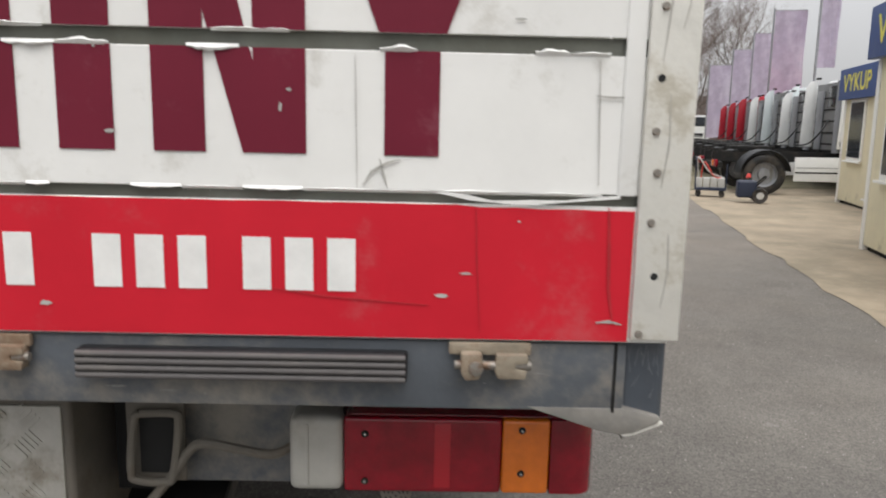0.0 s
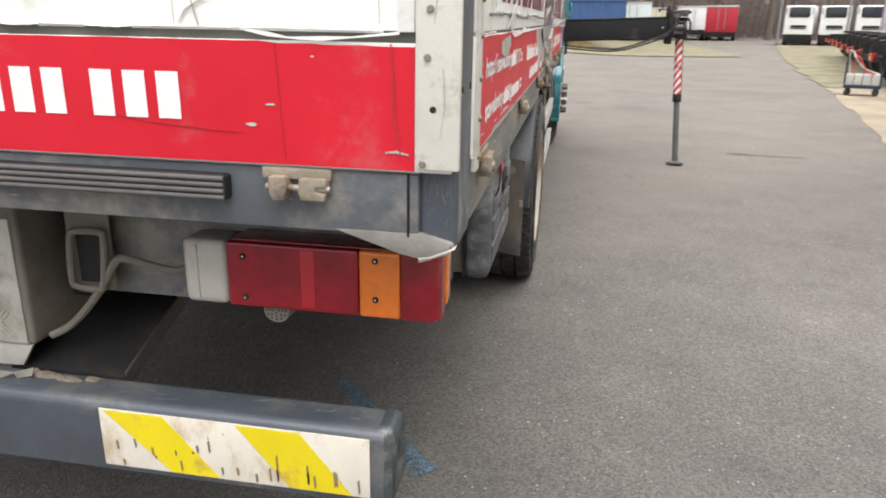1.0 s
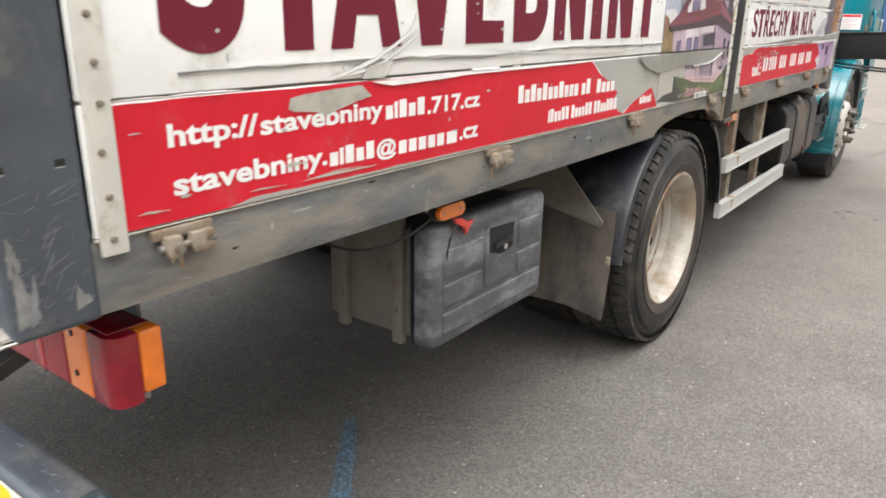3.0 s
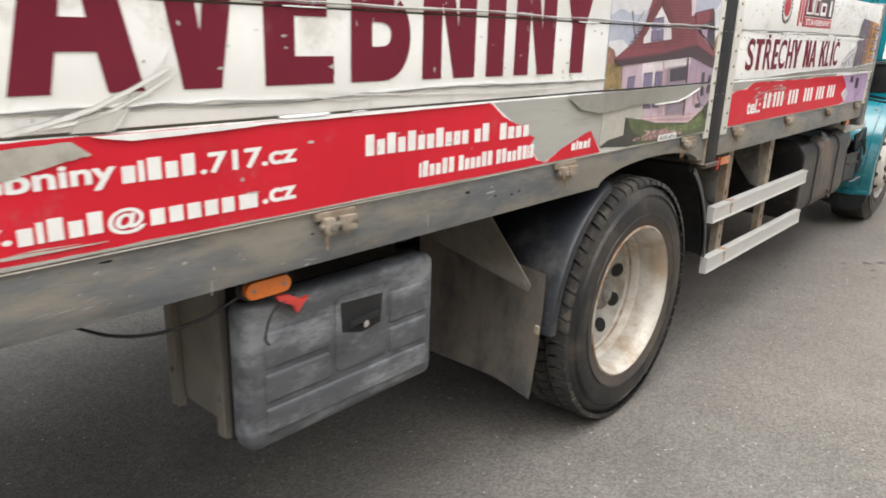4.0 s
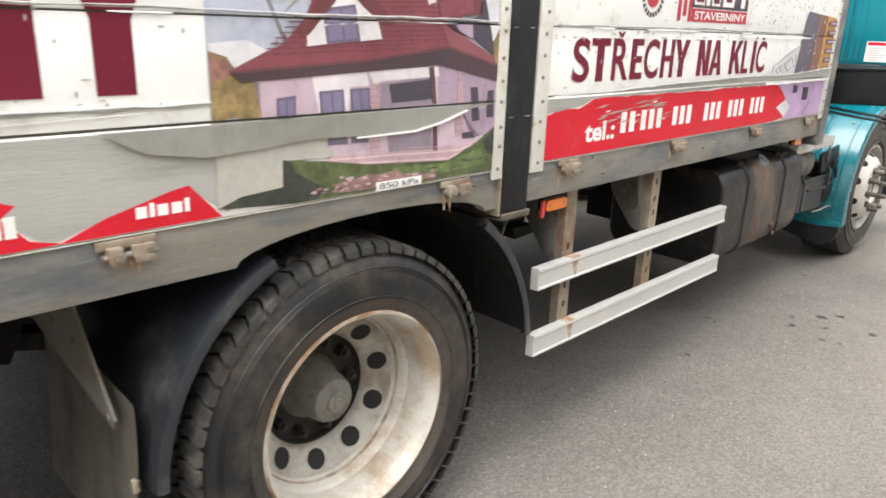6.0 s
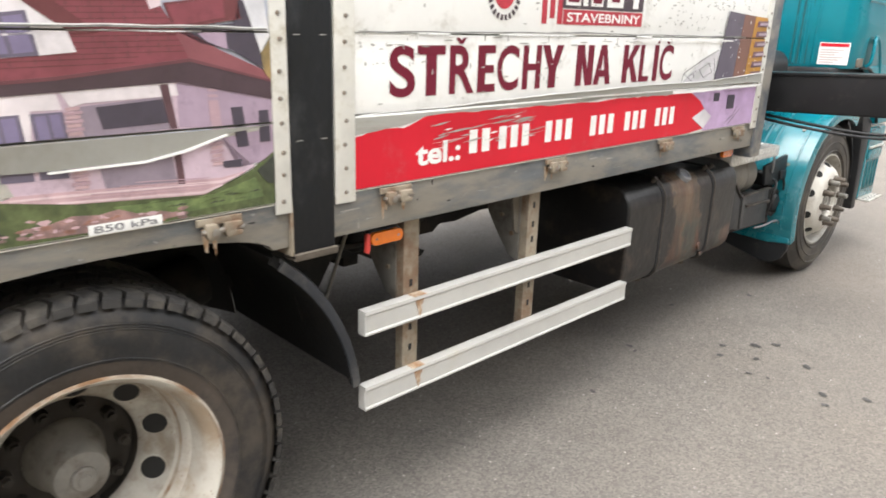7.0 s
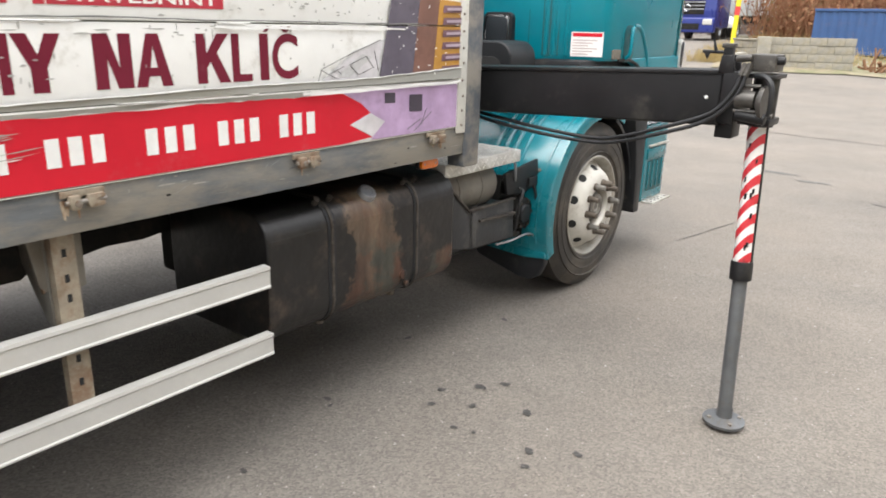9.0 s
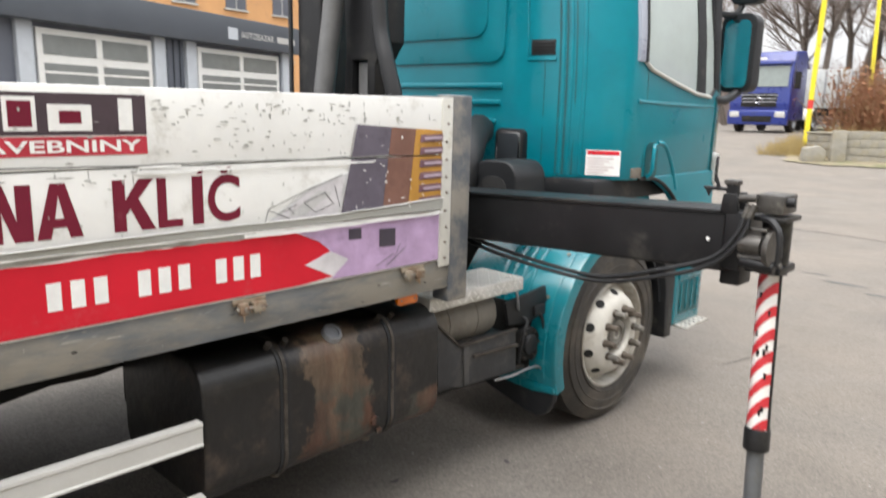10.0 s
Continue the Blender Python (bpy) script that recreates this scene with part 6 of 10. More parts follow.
# ---- wheels ----
def tyre_bm(cx, cy, cz, out, width, r=0.476, lugs=True, seg=72):
    """Tyre whose outer sidewall lies at cx; out: +1 or -1."""
    prof = [(0.290, -0.012), (0.300, 0.004), (0.325, 0.008), (0.335, 0.013), (0.345, 0.011), (0.36, 0.013), (r - 0.076, 0.011), (r - 0.046, 0.002), (r - 0.024, -0.012), (r - 0.016 if lugs else r, -0.024), (r - 0.016 if lugs else r, -width + 0.024), (r - 0.024, -width + 0.012), (r - 0.076, -width), (0.30, -width), (0.290, -width + 0.02)]
    bm = lathe([(a, out * h) for a, h in prof], (cx, cy, cz), seg)
    tread = bmesh.new()
    if lugs:
        n = 60
        pitch = 2 * math.pi / n
        rows = ((0.0, -0.068, 0.0), (-0.080, -0.134, 0.5), (-0.142, -0.198, 0.05), (-0.206, -0.270, 0.55))
        for row, (h0, h1, off) in enumerate(rows):
            hm = (h0 + h1) / 2
            for k in range(n):
                a0, a1 = pitch * (k + off + 0.10), pitch * (k + off + 0.90)
                bend = 0.30 * pitch * (1 if row % 2 else -1)
                # outline round the block: wavy side edges
                ring = ((a0, h0), ((a0 + a1) / 2, h0 - 0.006), (a1, h0), (a1 + bend, hm), (a1 + 0.2 * bend, h1), ((a0 + a1) / 2, h1 + 0.006), (a0 + 0.2 * bend, h1), (a0 + bend, hm))
                lo = [tread.verts.new((cx + out * h, cy + (r - 0.020) * math.cos(a), cz + (r - 0.020) * math.sin(a))) for a, h in ring]
                hi = []
                for a, h in ring:
                    q = r - (0.007 if row == 0 and h > -0.02 else 0.0)
                    hi.append(tread.verts.new((cx + out * h, cy + q * math.cos(a), cz + q * math.sin(a))))
                for i in range(8):
                    tread.faces.new((lo[i], lo[(i + 1) % 8], hi[(i + 1) % 8], hi[i]))
                tread.faces.new(hi)
                if row == 0:
                    # the shoulder runs down the sidewall between the grooves
                    foot = [tread.verts.new((cx + out * h, cy + q * math.cos(a), cz + q * math.sin(a))) for a, h, q in ((a0 + 0.02 * pitch, 0.004, r - 0.024), (a1 - 0.02 * pitch, 0.004, r - 0.024))]
                    tread.faces.new((hi[0], hi[2], foot[1], foot[0]))
                    tread.faces.new((hi[0], hi[1], hi[2]))
                    tread.faces.new((lo[0], hi[0], foot[0]))
                    tread.faces.new((lo[2], foot[1], hi[2]))
    return (bm, tread) if lugs else bm


HUBGREY = mat("grey_hub", (0.19, 0.18, 0.16), 0.55, 0.1, var=0.3, scale=10, dirt=(0.075, 0.06, 0.045), dirt_amt=0.38, dirt_scale=9, bump=0.12)


BEADDUST = mat("dusty_bead_rubber", (0.065, 0.052, 0.042), 0.8, var=0.35, scale=8, dirt=(0.020, 0.019, 0.019), dirt_amt=0.40, dirt_scale=6, bump=0.12)


def rear_wheel(s):
    """Twin rear wheel with a deep dished disc."""
    c = (s * 1.245, 2.695, 0.476)
    casing, blocks = tyre_bm(s * 1.245, 2.695, 0.476, s, 0.275)
    wheel = part("rear_wheel", casing, TYRE, lorry, "dusty twin rear wheel with lugged tyre")
    part("tread", blocks, TREADRUB, wheel, "worn dusty tread blocks", False)
    for q, h in ((0.405, 0.0105), (0.411, 0.0092), (0.417, 0.0080), (0.340, 0.0135)):
        part("sidewall_rib", lathe([(q - 0.002, s * (h - 0.002)), (q, s * (h + 0.0010)), (q + 0.002, s * (h - 0.003))], c, 64), TYRE, wheel)
    part("bead", lathe([(q, s * h) for q, h in ((0.2985, 0.0045), (0.300, 0.0058), (0.325, 0.0092), (0.333, 0.0128))], c, 64), BEADDUST, wheel, "brown dusty bead beside the rim")
    part("inner_tyre", tyre_bm(s * 0.925, 2.695, 0.476, s, 0.275, lugs=False, seg=48), TYRE, wheel)
    rim = [(0.297, -0.004), (0.297, 0.006), (0.290, 0.009), (0.284, 0.004), (0.279, -0.010), (0.270, -0.022), (0.266, -0.050), (0.262, -0.100), (0.254, -0.108), (0.250, -0.135), (0.242, -0.150)]
    part("rim", lathe([(a, s * h) for a, h in rim], c, 64), RIM, wheel, "deep cream-painted steel rim with rust specks")
    disc = [(0.243, -0.149), (0.236, -0.152), (0.228, -0.160), (0.205, -0.172), (0.180, -0.185), (0.172, -0.192), (0.166, -0.205)]
    part("wheel_disc", lathe([(a, s * h) for a, h in disc], c, 64), DISC, wheel, "dirty dished wheel disc")
    # the deep recess's shade is put into its near-black colour
    part("dish", lathe([(0.167, -s * 0.203), (0.162, -s * 0.232), (0.150, -s * 0.240), (0.090, -s * 0.240)], c, 48), DISHDARK, wheel, "recess round the hub in painted shade")
    part("rim_rust", lathe([(0.2986, -s * 0.006), (0.2988, s * 0.0068), (0.2925, s * 0.0100)], c, 64), RIMRUST, wheel, "thin rust line on the rim edge")
    part("ledge_rust", lathe([(0.2505, -s * 0.1305), (0.2465, -s * 0.1425)], c, 64), RIMRUST, wheel, "rusty seam between rim and disc")
    for k in range(10):
        a = 2 * math.pi * (k + 0.3) / 10
        q, h = 0.204, -0.1725
        mid = Vector((s * (1.245 + h), 2.695 + q * math.cos(a), 0.476 + q * math.sin(a)))
        n_ = Vector((s * 0.89, -0.456 * math.cos(a), -0.456 * math.sin(a)))
        u_ = n_.orthogonal().normalized()
        v_ = n_.cross(u_).normalized()
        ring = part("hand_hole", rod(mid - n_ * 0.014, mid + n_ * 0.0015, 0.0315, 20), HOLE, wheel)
        part("hole_lip", tube([mid + n_ * 0.001 + 0.0325 * (math.cos(b) * u_ + math.sin(b) * v_) for b in [2 * math.pi * i / 12 for i in range(13)]], 0.0024, 6, None, 2), DISC, ring)
    bm = lathe([(0.050, -0.112 * s), (0.062, -0.116 * s), (0.070, -0.134 * s), (0.076, -0.185 * s), (0.082, -0.212 * s), (0.092, -0.222 * s), (0.096, -0.240 * s)], c, 32)
    hub = part("hub", bm, HUBGREY, wheel, "dirty grey hub")
    part("hub_flange", lathe([(0.028, -0.108 * s), (0.042, -0.110 * s), (0.052, -0.113 * s)], c, 28), HUBGREY, hub)
    part("hub_cap", lathe([(0.0, -0.092 * s), (0.014, -0.092 * s), (0.016, -0.096 * s), (0.026, -0.096 * s), (0.030, -0.100 * s), (0.031, -0.114 * s)], c, 24), HUBGREY, hub, "small round end cap")
    for k in range(10):
        a = 2 * math.pi * k / 10
        p = Vector((s * (1.245 - 0.242), 2.695 + 0.134 * math.cos(a), 0.476 + 0.134 * math.sin(a)))
        # nuts share the recess's painted shade
        nut = part("wheel_nut", rod(p, p + Vector((s * 0.034, 0, 0)), 0.0165, 6), DISHDARK, wheel, "wheel nut darkened with the recess")
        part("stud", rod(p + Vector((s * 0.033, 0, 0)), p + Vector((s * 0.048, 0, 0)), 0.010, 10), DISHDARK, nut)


rear_wheel(1)
rear_wheel(-1)
FY, FZ, FX = 7.235, 0.487, 1.210
RIMWHITE = mat("white_rim_paint", (0.57, 0.55, 0.50), 0.45, 0.05, var=0.16, scale=8, dirt=(0.34, 0.30, 0.25), dirt_amt=0.30, dirt_scale=7, bump=0.06, spots=(70, 0.10, (0.22, 0.13, 0.08)))


TYREBROWN = mat("dusty_tyre_rubber", (0.034, 0.030, 0.026), 0.65, var=0.3, scale=6, dirt=(0.078, 0.066, 0.052), dirt_amt=0.42, dirt_scale=5, bump=0.14)


def front_wheel(s):
    """Single front wheel: grey flange, bulged white disc, deep hub and long nut caps."""
    c = (s * FX, FY, FZ)
    wheel = part("front_wheel", tyre_bm(s * FX, FY, FZ, s, 0.29, r=0.484, lugs=False, seg=64), TYREBROWN, lorry, "front wheel with a worn dusty tyre")
    for q in (0.318, 0.372, 0.418):
        part("sidewall_rib", lathe([(q - 0.004, s * 0.010), (q, s * 0.0155), (q + 0.004, s * 0.010)], c, 64), TYREBROWN, wheel)
    flange = [(0.297, -0.006), (0.297, 0.006), (0.288, 0.008), (0.281, -0.004), (0.272, -0.030), (0.264, -0.056)]
    part("rim", lathe([(a, s * h) for a, h in flange], c, 64), DISC, wheel, "dirty grey rim flange")
    disc = [(0.265, -0.055), (0.252, -0.050), (0.236, -0.022), (0.210, 0.018), (0.186, 0.036), (0.158, 0.042), (0.118, 0.042), (0.110, 0.030), (0.106, -0.012)]
    part("wheel_disc", lathe([(a, s * h) for a, h in disc], c, 64), RIMWHITE, wheel, "bulged white-painted wheel disc with worn patches")
    for k in range(10):
        a = 2 * math.pi * (k + 0.5) / 10
        n_ = Vector((s * 0.545, 0.838 * math.cos(a), 0.838 * math.sin(a)))
        mid = Vector((s * (FX - 0.006), FY + 0.2255 * math.cos(a), FZ + 0.2255 * math.sin(a)))
        part("hand_hole", rod(mid - n_ * 0.012, mid + n_ * 0.0015, 0.0245, 18), HOLE, wheel)
    hub = part("hub", lathe([(0.0, 0.026 * s), (0.046, 0.026 * s), (0.050, 0.034 * s), (0.074, 0.032 * s), (0.082, 0.004 * s), (0.107, -0.010 * s)], c, 32), HUBGREY, wheel, "deep grey hub")
    part("hub_mark", lathe([(0.020, 0.0266 * s), (0.026, 0.030 * s), (0.032, 0.0266 * s)], c, 24), DISC, hub)
    for k in range(10):
        a = 2 * math.pi * (k + 0.2) / 10
        p = Vector((s * (FX + 0.036), FY + 0.142 * math.cos(a), FZ + 0.142 * math.sin(a)))
        nut = part("wheel_nut", rod(p, p + Vector((s * 0.020, 0, 0)), 0.0215, 12, w=0.003), HUBRUST, wheel, "long grey-brown wheel nut cap")
        part("cap", rod(p + Vector((s * 0.018, 0, 0)), p + Vector((s * 0.070, 0, 0)), 0.0178, 12, r2=0.0150, w=0.004), HUBRUST if k % 3 else HUBGREY, nut)


front_wheel(1)
front_wheel(-1)
part("front_axle", rod((-0.95, FY, 0.44), (0.95, FY, 0.44), 0.06, 12), CHASSIS, lorry)


# ---- mudguards, flap, side guard ----
def shell(cy, cz, r, a0, a1, x0, x1, thick=0.008, n=20, lip=0.03):
    """A curved guard over a wheel, with a turned-down outer lip."""
    bm = bmesh.new()
    prof = [(x0, r), (x1 - 0.02, r), (x1 - 0.004, r - 0.006), (x1, r - 0.016), (x1, r - lip), (x1 - thick, r - lip), (x1 - thick, r - thick - 0.006), (x0, r - thick)]
    rings = []
    for i in range(n + 1):
        a = radians(a0 + (a1 - a0) * i / n)
        rings.append([bm.verts.new((x, cy + q * math.cos(a), cz + q * math.sin(a))) for x, q in prof])
    k = len(prof)
    for i in range(n):
        for j in range(k):
            bm.faces.new((rings[i][j], rings[i][(j + 1) % k], rings[i + 1][(j + 1) % k], rings[i + 1][j]))
    bm.faces.new(rings[0])
    bm.faces.new(rings[-1])
    return bm


for s in (1, -1):
    a, c = (0.62, 1.238) if s > 0 else (-1.238, -0.62)
    g = part("mudguard", shell(2.695, 0.476, 0.552, 116, 178, 0.62, 1.240), GUARD, lorry, "black plastic rear mudguard quarter")
    # darker black inside; the lip's lighter grey paints the highlight along its edge
    f = part("mudguard", shell(2.800, 0.420, 0.652, 7, 54, 0.50, 1.214), CHASSIS, lorry, "black front mudguard quarter")
    lip = part("guard_lip", shell(2.800, 0.420, 0.6525, 6.8, 52, 1.186, 1.232, lip=0.034), GUARD, f, "rolled edge with its highlight in a lighter grey")
    if s < 0:
        for o in (g, f):
            o.matrix_basis = Matrix.Diagonal((-1, 1, 1, 1))
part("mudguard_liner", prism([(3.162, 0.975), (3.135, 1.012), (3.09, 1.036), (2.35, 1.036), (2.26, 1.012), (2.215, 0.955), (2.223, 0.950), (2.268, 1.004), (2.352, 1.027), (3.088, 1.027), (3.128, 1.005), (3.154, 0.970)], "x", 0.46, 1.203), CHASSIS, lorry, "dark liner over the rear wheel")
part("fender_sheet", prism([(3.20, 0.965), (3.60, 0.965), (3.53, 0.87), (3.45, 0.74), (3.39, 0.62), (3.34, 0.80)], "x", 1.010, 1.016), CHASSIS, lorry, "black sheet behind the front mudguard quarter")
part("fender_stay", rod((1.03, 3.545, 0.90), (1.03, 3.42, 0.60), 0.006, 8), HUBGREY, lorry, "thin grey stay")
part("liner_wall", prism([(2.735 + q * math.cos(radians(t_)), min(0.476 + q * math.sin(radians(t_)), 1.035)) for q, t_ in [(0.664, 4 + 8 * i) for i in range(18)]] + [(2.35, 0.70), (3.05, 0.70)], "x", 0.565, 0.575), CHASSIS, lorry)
bm = bmesh.new()
cols, rws = 10, 8
grid = []
for i in range(cols + 1):
    x = 0.66 + (1.215 - 0.66) * i / cols
    grid.append([bm.verts.new((x, 2.125 - (0.02 + 0.25 * max(0.0, x - 1.02) ** 1.2) * (1 - j / rws) ** 2 + 0.008 * math.sin(6 * x) * (1 - j / rws), (0.300 - 0.10 * max(0.0, x - 1.05)) + (0.72 - 0.29) * j / rws)) for j in range(rws + 1)])
for i in range(cols):
    for j in range(rws):
        bm.faces.new((grid[i][j], grid[i + 1][j], grid[i + 1][j + 1], grid[i][j + 1]))
bmesh.ops.solidify(bm, geom=bm.faces[:], thickness=0.008)
part("mud_flap", bm, FLAP, lorry, "dusty black rubber mudflap")
o = part("mud_flap", box(-1.20, -0.60, 2.115, 2.125, 0.265, 0.70), FLAP, lorry, "dusty black rubber mudflap")
bm = prism([(0.62, 0.95), (0.985, 0.95), (1.005, 0.865), (1.178, 0.672), (1.166, 0.648), (0.70, 0.745), (0.62, 0.75)], "y", 2.096, 2.104, 0.002)
for x, z in ((0.80, 0.88), (0.92, 0.86), (0.86, 0.80), (0.98, 0.79), (1.150, 0.672)):
    bm = rod((x, 2.092, z), (x, 2.097, z), 0.008, 8, bm=bm)
part("flap_bracket", bm, BEIGE, lorry, "perforated dusty steel bracket")
part("flap_clip", box(1.195, 1.212, 2.108, 2.122, 0.505, 0.535, 0.003), RUSTY, lorry)


def guard_rail(z0, z1, name):
    r = part(name, prism([(1.205, z0), (1.238, z0), (1.2395, z0 + 0.006), (1.236, z0 + 0.011), (1.236, z1 - 0.015), (1.2395, z1 - 0.010), (1.238, z1), (1.205, z1)], "y", 3.452, 4.862), SGWHITE, lorry, "white aluminium side guard rail with rust runs", False)
    return r


RUNRUST = mat("rust_run", (0.33, 0.19, 0.10), 0.7, var=0.35, scale=30, dirt=(0.52, 0.44, 0.34), dirt_amt=0.45, dirt_scale=40, bump=0.05)
lower = guard_rail(0.404, 0.482, "guard_rail")
upper = guard_rail(0.646, 0.722, "guard_rail")
for rail, z0, z1 in ((lower, 0.404, 0.482), (upper, 0.646, 0.722)):
    part("rust_run", sheet([(3.645, z1 - 0.012), (3.680, z1 - 0.012), (3.678, z1 - 0.024), (3.672, z1 - 0.034), (3.673, z1 - 0.050), (3.670, z1 - 0.066), (3.664, z1 - 0.074), (3.660, z1 - 0.060), (3.656, z1 - 0.044), (3.650, z1 - 0.026)], "x", 1.2366), RUNRUST, rail, "orange-brown rust run")
    part("rust_run", box(1.206, 1.2385, 3.640, 3.690, z1 - 0.0005, z1 + 0.0012), RUNRUST, rail, "rust stain on the top edge")
for y in (3.655, 4.235):
    bm = prism([(1.170, y - 0.030), (1.204, y - 0.030), (1.204, y + 0.030), (1.170, y + 0.030), (1.170, y + 0.024), (1.198, y + 0.024), (1.198, y - 0.024), (1.170, y - 0.024)], "z", 0.405, 0.965)
    post = part("guard_post", bm, RUSTY, lorry, "dusty perforated steel post of the side guard")
    for z in ((0.53, 0.60, 0.745) if y < 4 else (0.53, 0.60, 0.775, 0.83, 0.90)):
        part("slot", box(1.2035, 1.2050, y - 0.006, y + 0.006, z, z + 0.022, 0.0006), HOLE, post)
    plate = part("post_plate", prism([(1.02, 0.965), (1.172, 0.965), (1.172, 0.70), (1.13, 0.715), (1.06, 0.80), (1.02, 0.86)], "y", y - 0.036, y - 0.0305, 0.001), HUBGREY, post, "grey steel bracket plate")
    for x, z in ((1.05, 0.93), (1.12, 0.93), (1.14, 0.80), (1.09, 0.86)):
        part("bolt", rod((x, y - 0.041, z), (x, y - 0.035, z), 0.009, 6), RUSTY, plate)
bm = prism([(4.16, 0.965), (4.30, 0.965), (4.30, 0.80), (4.235, 0.77), (4.18, 0.82)], "x", 1.155, 1.166)
part("gusset", bm, BEIGE, lorry, "rounded steel gusset")

# ---- fuel tank, step, air tank ----
def rust_tank_mat():
    """Black tank paint, flaked to rust between the two straps."""
    m = mat("tank_paint", (0.011, 0.0105, 0.0105), 0.38, 0.05, var=0.35, scale=6, dirt=(0.060, 0.044, 0.034), dirt_amt=0.24, dirt_scale=4.5, bump=0.22, bump_scale=26)
    n, l = m.node_tree.nodes, m.node_tree.links
    b = n["Principled BSDF"]
    old = b.inputs["Base Color"].links[0].from_socket
    co = n.new("ShaderNodeTexCoord")
    xyz = n.new("ShaderNodeSeparateXYZ")
    l.new(co.outputs["Object"], xyz.inputs[0])
    mp = n.new("ShaderNodeMapping")
    mp.inputs["Scale"].default_value = (1, 1, 0.3)
    l.new(co.outputs["Object"], mp.inputs[0])

    def fac(scale, detail, src):
        t = n.new("ShaderNodeTexNoise")
        t.inputs["Scale"].default_value, t.inputs["Detail"].default_value, t.inputs["Roughness"].default_value = scale, detail, 0.7
        l.new(src, t.inputs["Vector"])
        return t.outputs["Fac"]

    def rng(src, a, c, lo, hi):
        r_ = n.new("ShaderNodeMapRange")
        r_.inputs[1].default_value, r_.inputs[2].default_value, r_.inputs[3].default_value, r_.inputs[4].default_value = a, c, lo, hi
        l.new(src, r_.inputs[0])
        return r_.outputs[0]

    def op(kind, x, y):
        o = n.new("ShaderNodeMath")
        o.operation = kind
        l.new(x, o.inputs[0])
        if isinstance(y, float):
            o.inputs[1].default_value = y
        else:
            l.new(y, o.inputs[1])
        return o.outputs[0]
    wob = op('ADD', xyz.outputs["Y"], op('MULTIPLY', op('SUBTRACT', fac(5, 5, co.outputs["Object"]), 0.5), 0.34))
    band = op('MULTIPLY', rng(wob, 5.19, 5.27, 0, 1), rng(wob, 5.60, 5.52, 0, 1))
    band2 = op('MULTIPLY', rng(wob, 5.67, 5.74, 0, 1), rng(xyz.outputs["Z"], 0.62, 0.54, 0, 1))
    both = op('MAXIMUM', band, band2)
    streak = fac(9, 8, mp.outputs[0])
    mask = rng(op('ADD', both, op('MULTIPLY', streak, 1.1)), 1.28, 1.78, 0, 0.80)
    tone = op('ADD', rng(fac(10, 7, mp.outputs[0]), 0.38, 0.62, 0, 0.75), rng(xyz.outputs["Z"], 0.52, 0.74, -0.25, 0.35))
    col = (("MIX", (0.125, 0.050, 0.028, 1), (0.215, 0.158, 0.104, 1), tone))
    mx = n.new("ShaderNodeMixRGB")
    mx.inputs[1].default_value, mx.inputs[2].default_value = col[1], col[2]
    l.new(col[3], mx.inputs[0])
    gr = n.new("ShaderNodeMixRGB")
    gr.inputs[2].default_value = (0.085, 0.095, 0.075, 1)
    l.new(op('MULTIPLY', rng(fac(7, 4, co.outputs["Object"]), 0.52, 0.60, 0, 0.9), rng(xyz.outputs["Z"], 0.72, 0.62, 0, 1)), gr.inputs[0])
    l.new(mx.outputs[0], gr.inputs[1])
    fin = n.new("ShaderNodeMixRGB")
    l.new(mask, fin.inputs[0])
    l.new(old, fin.inputs[1])
    l.new(gr.outputs[0], fin.inputs[2])
    l.new(fin.outputs[0], b.inputs["Base Color"])
    return m


TANK = rust_tank_mat()
def tank_section(grow=0.0):
    """Rounded cross-section (x, z)."""
    x0, x1, z0, z1, r = 0.62 - grow, 1.205 + grow, 0.400 - grow, 0.880 + grow, 0.105
    pts = []
    for cx, cz, a0 in ((x1 - r, z1 - r, 90), (x1 - r, z0 + r, 0), (x0 + r, z0 + r, -90), (x0 + r, z1 - r, -180)):
        for i in range(7):
            a = radians(a0 - 90 * i / 6)
            pts.append((cx + r * math.cos(a), cz + r * math.sin(a)))
    return pts


tank = part("fuel_tank", prism(tank_section(), "y", 4.880, 5.900, 0.030, seg=4), TANK, lorry, "black fuel tank with rust and flaking paint")
WELD = mat("dull_strap_steel", (0.085, 0.074, 0.064), 0.5, 0.4, var=0.4, scale=20, dirt=(0.030, 0.024, 0.020), dirt_amt=0.45, dirt_scale=14, bump=0.2)
for y in (5.170, 5.645):
    part("strap_rubber", prism(tank_section(0.003), "y", y - 0.020, y + 0.020, 0.002), BLACKPLAST, tank, "black rubber under the strap")
    part("tank_strap", prism(tank_section(0.0065), "y", y - 0.007, y + 0.007, 0.002), WELD, tank, "thin dull steel strap")
    for q in (-0.034, 0.030):
        part("strap_bolt", rod((1.150, y + q, 0.868), (1.168, y + q, 0.888), 0.011, 8), WELD, tank, "greasy strap bolt")
for y, z, q in ((5.56, 0.50, 0.020), (5.58, 0.455, 0.014)):
    part("drain_boss", rod((1.198, y, z), (1.214, y, z), q, 14, w=0.003), TANK, tank, "rusty threaded boss")


bm = lathe([(0.0, 0.030), (0.022, 0.030), (0.024, 0.036), (0.033, 0.036), (0.037, 0.030), (0.037, 0.006), (0.030, 0.0)], (1.150, 5.395, 0.848), 24, "z")
bmesh.ops.rotate(bm, verts=bm.verts, cent=(1.150, 5.395, 0.85), matrix=Matrix.Rotation(radians(38), 3, "Y"))
part("fuel_cap", bm, STEEL, tank, "dull metal filler cap")
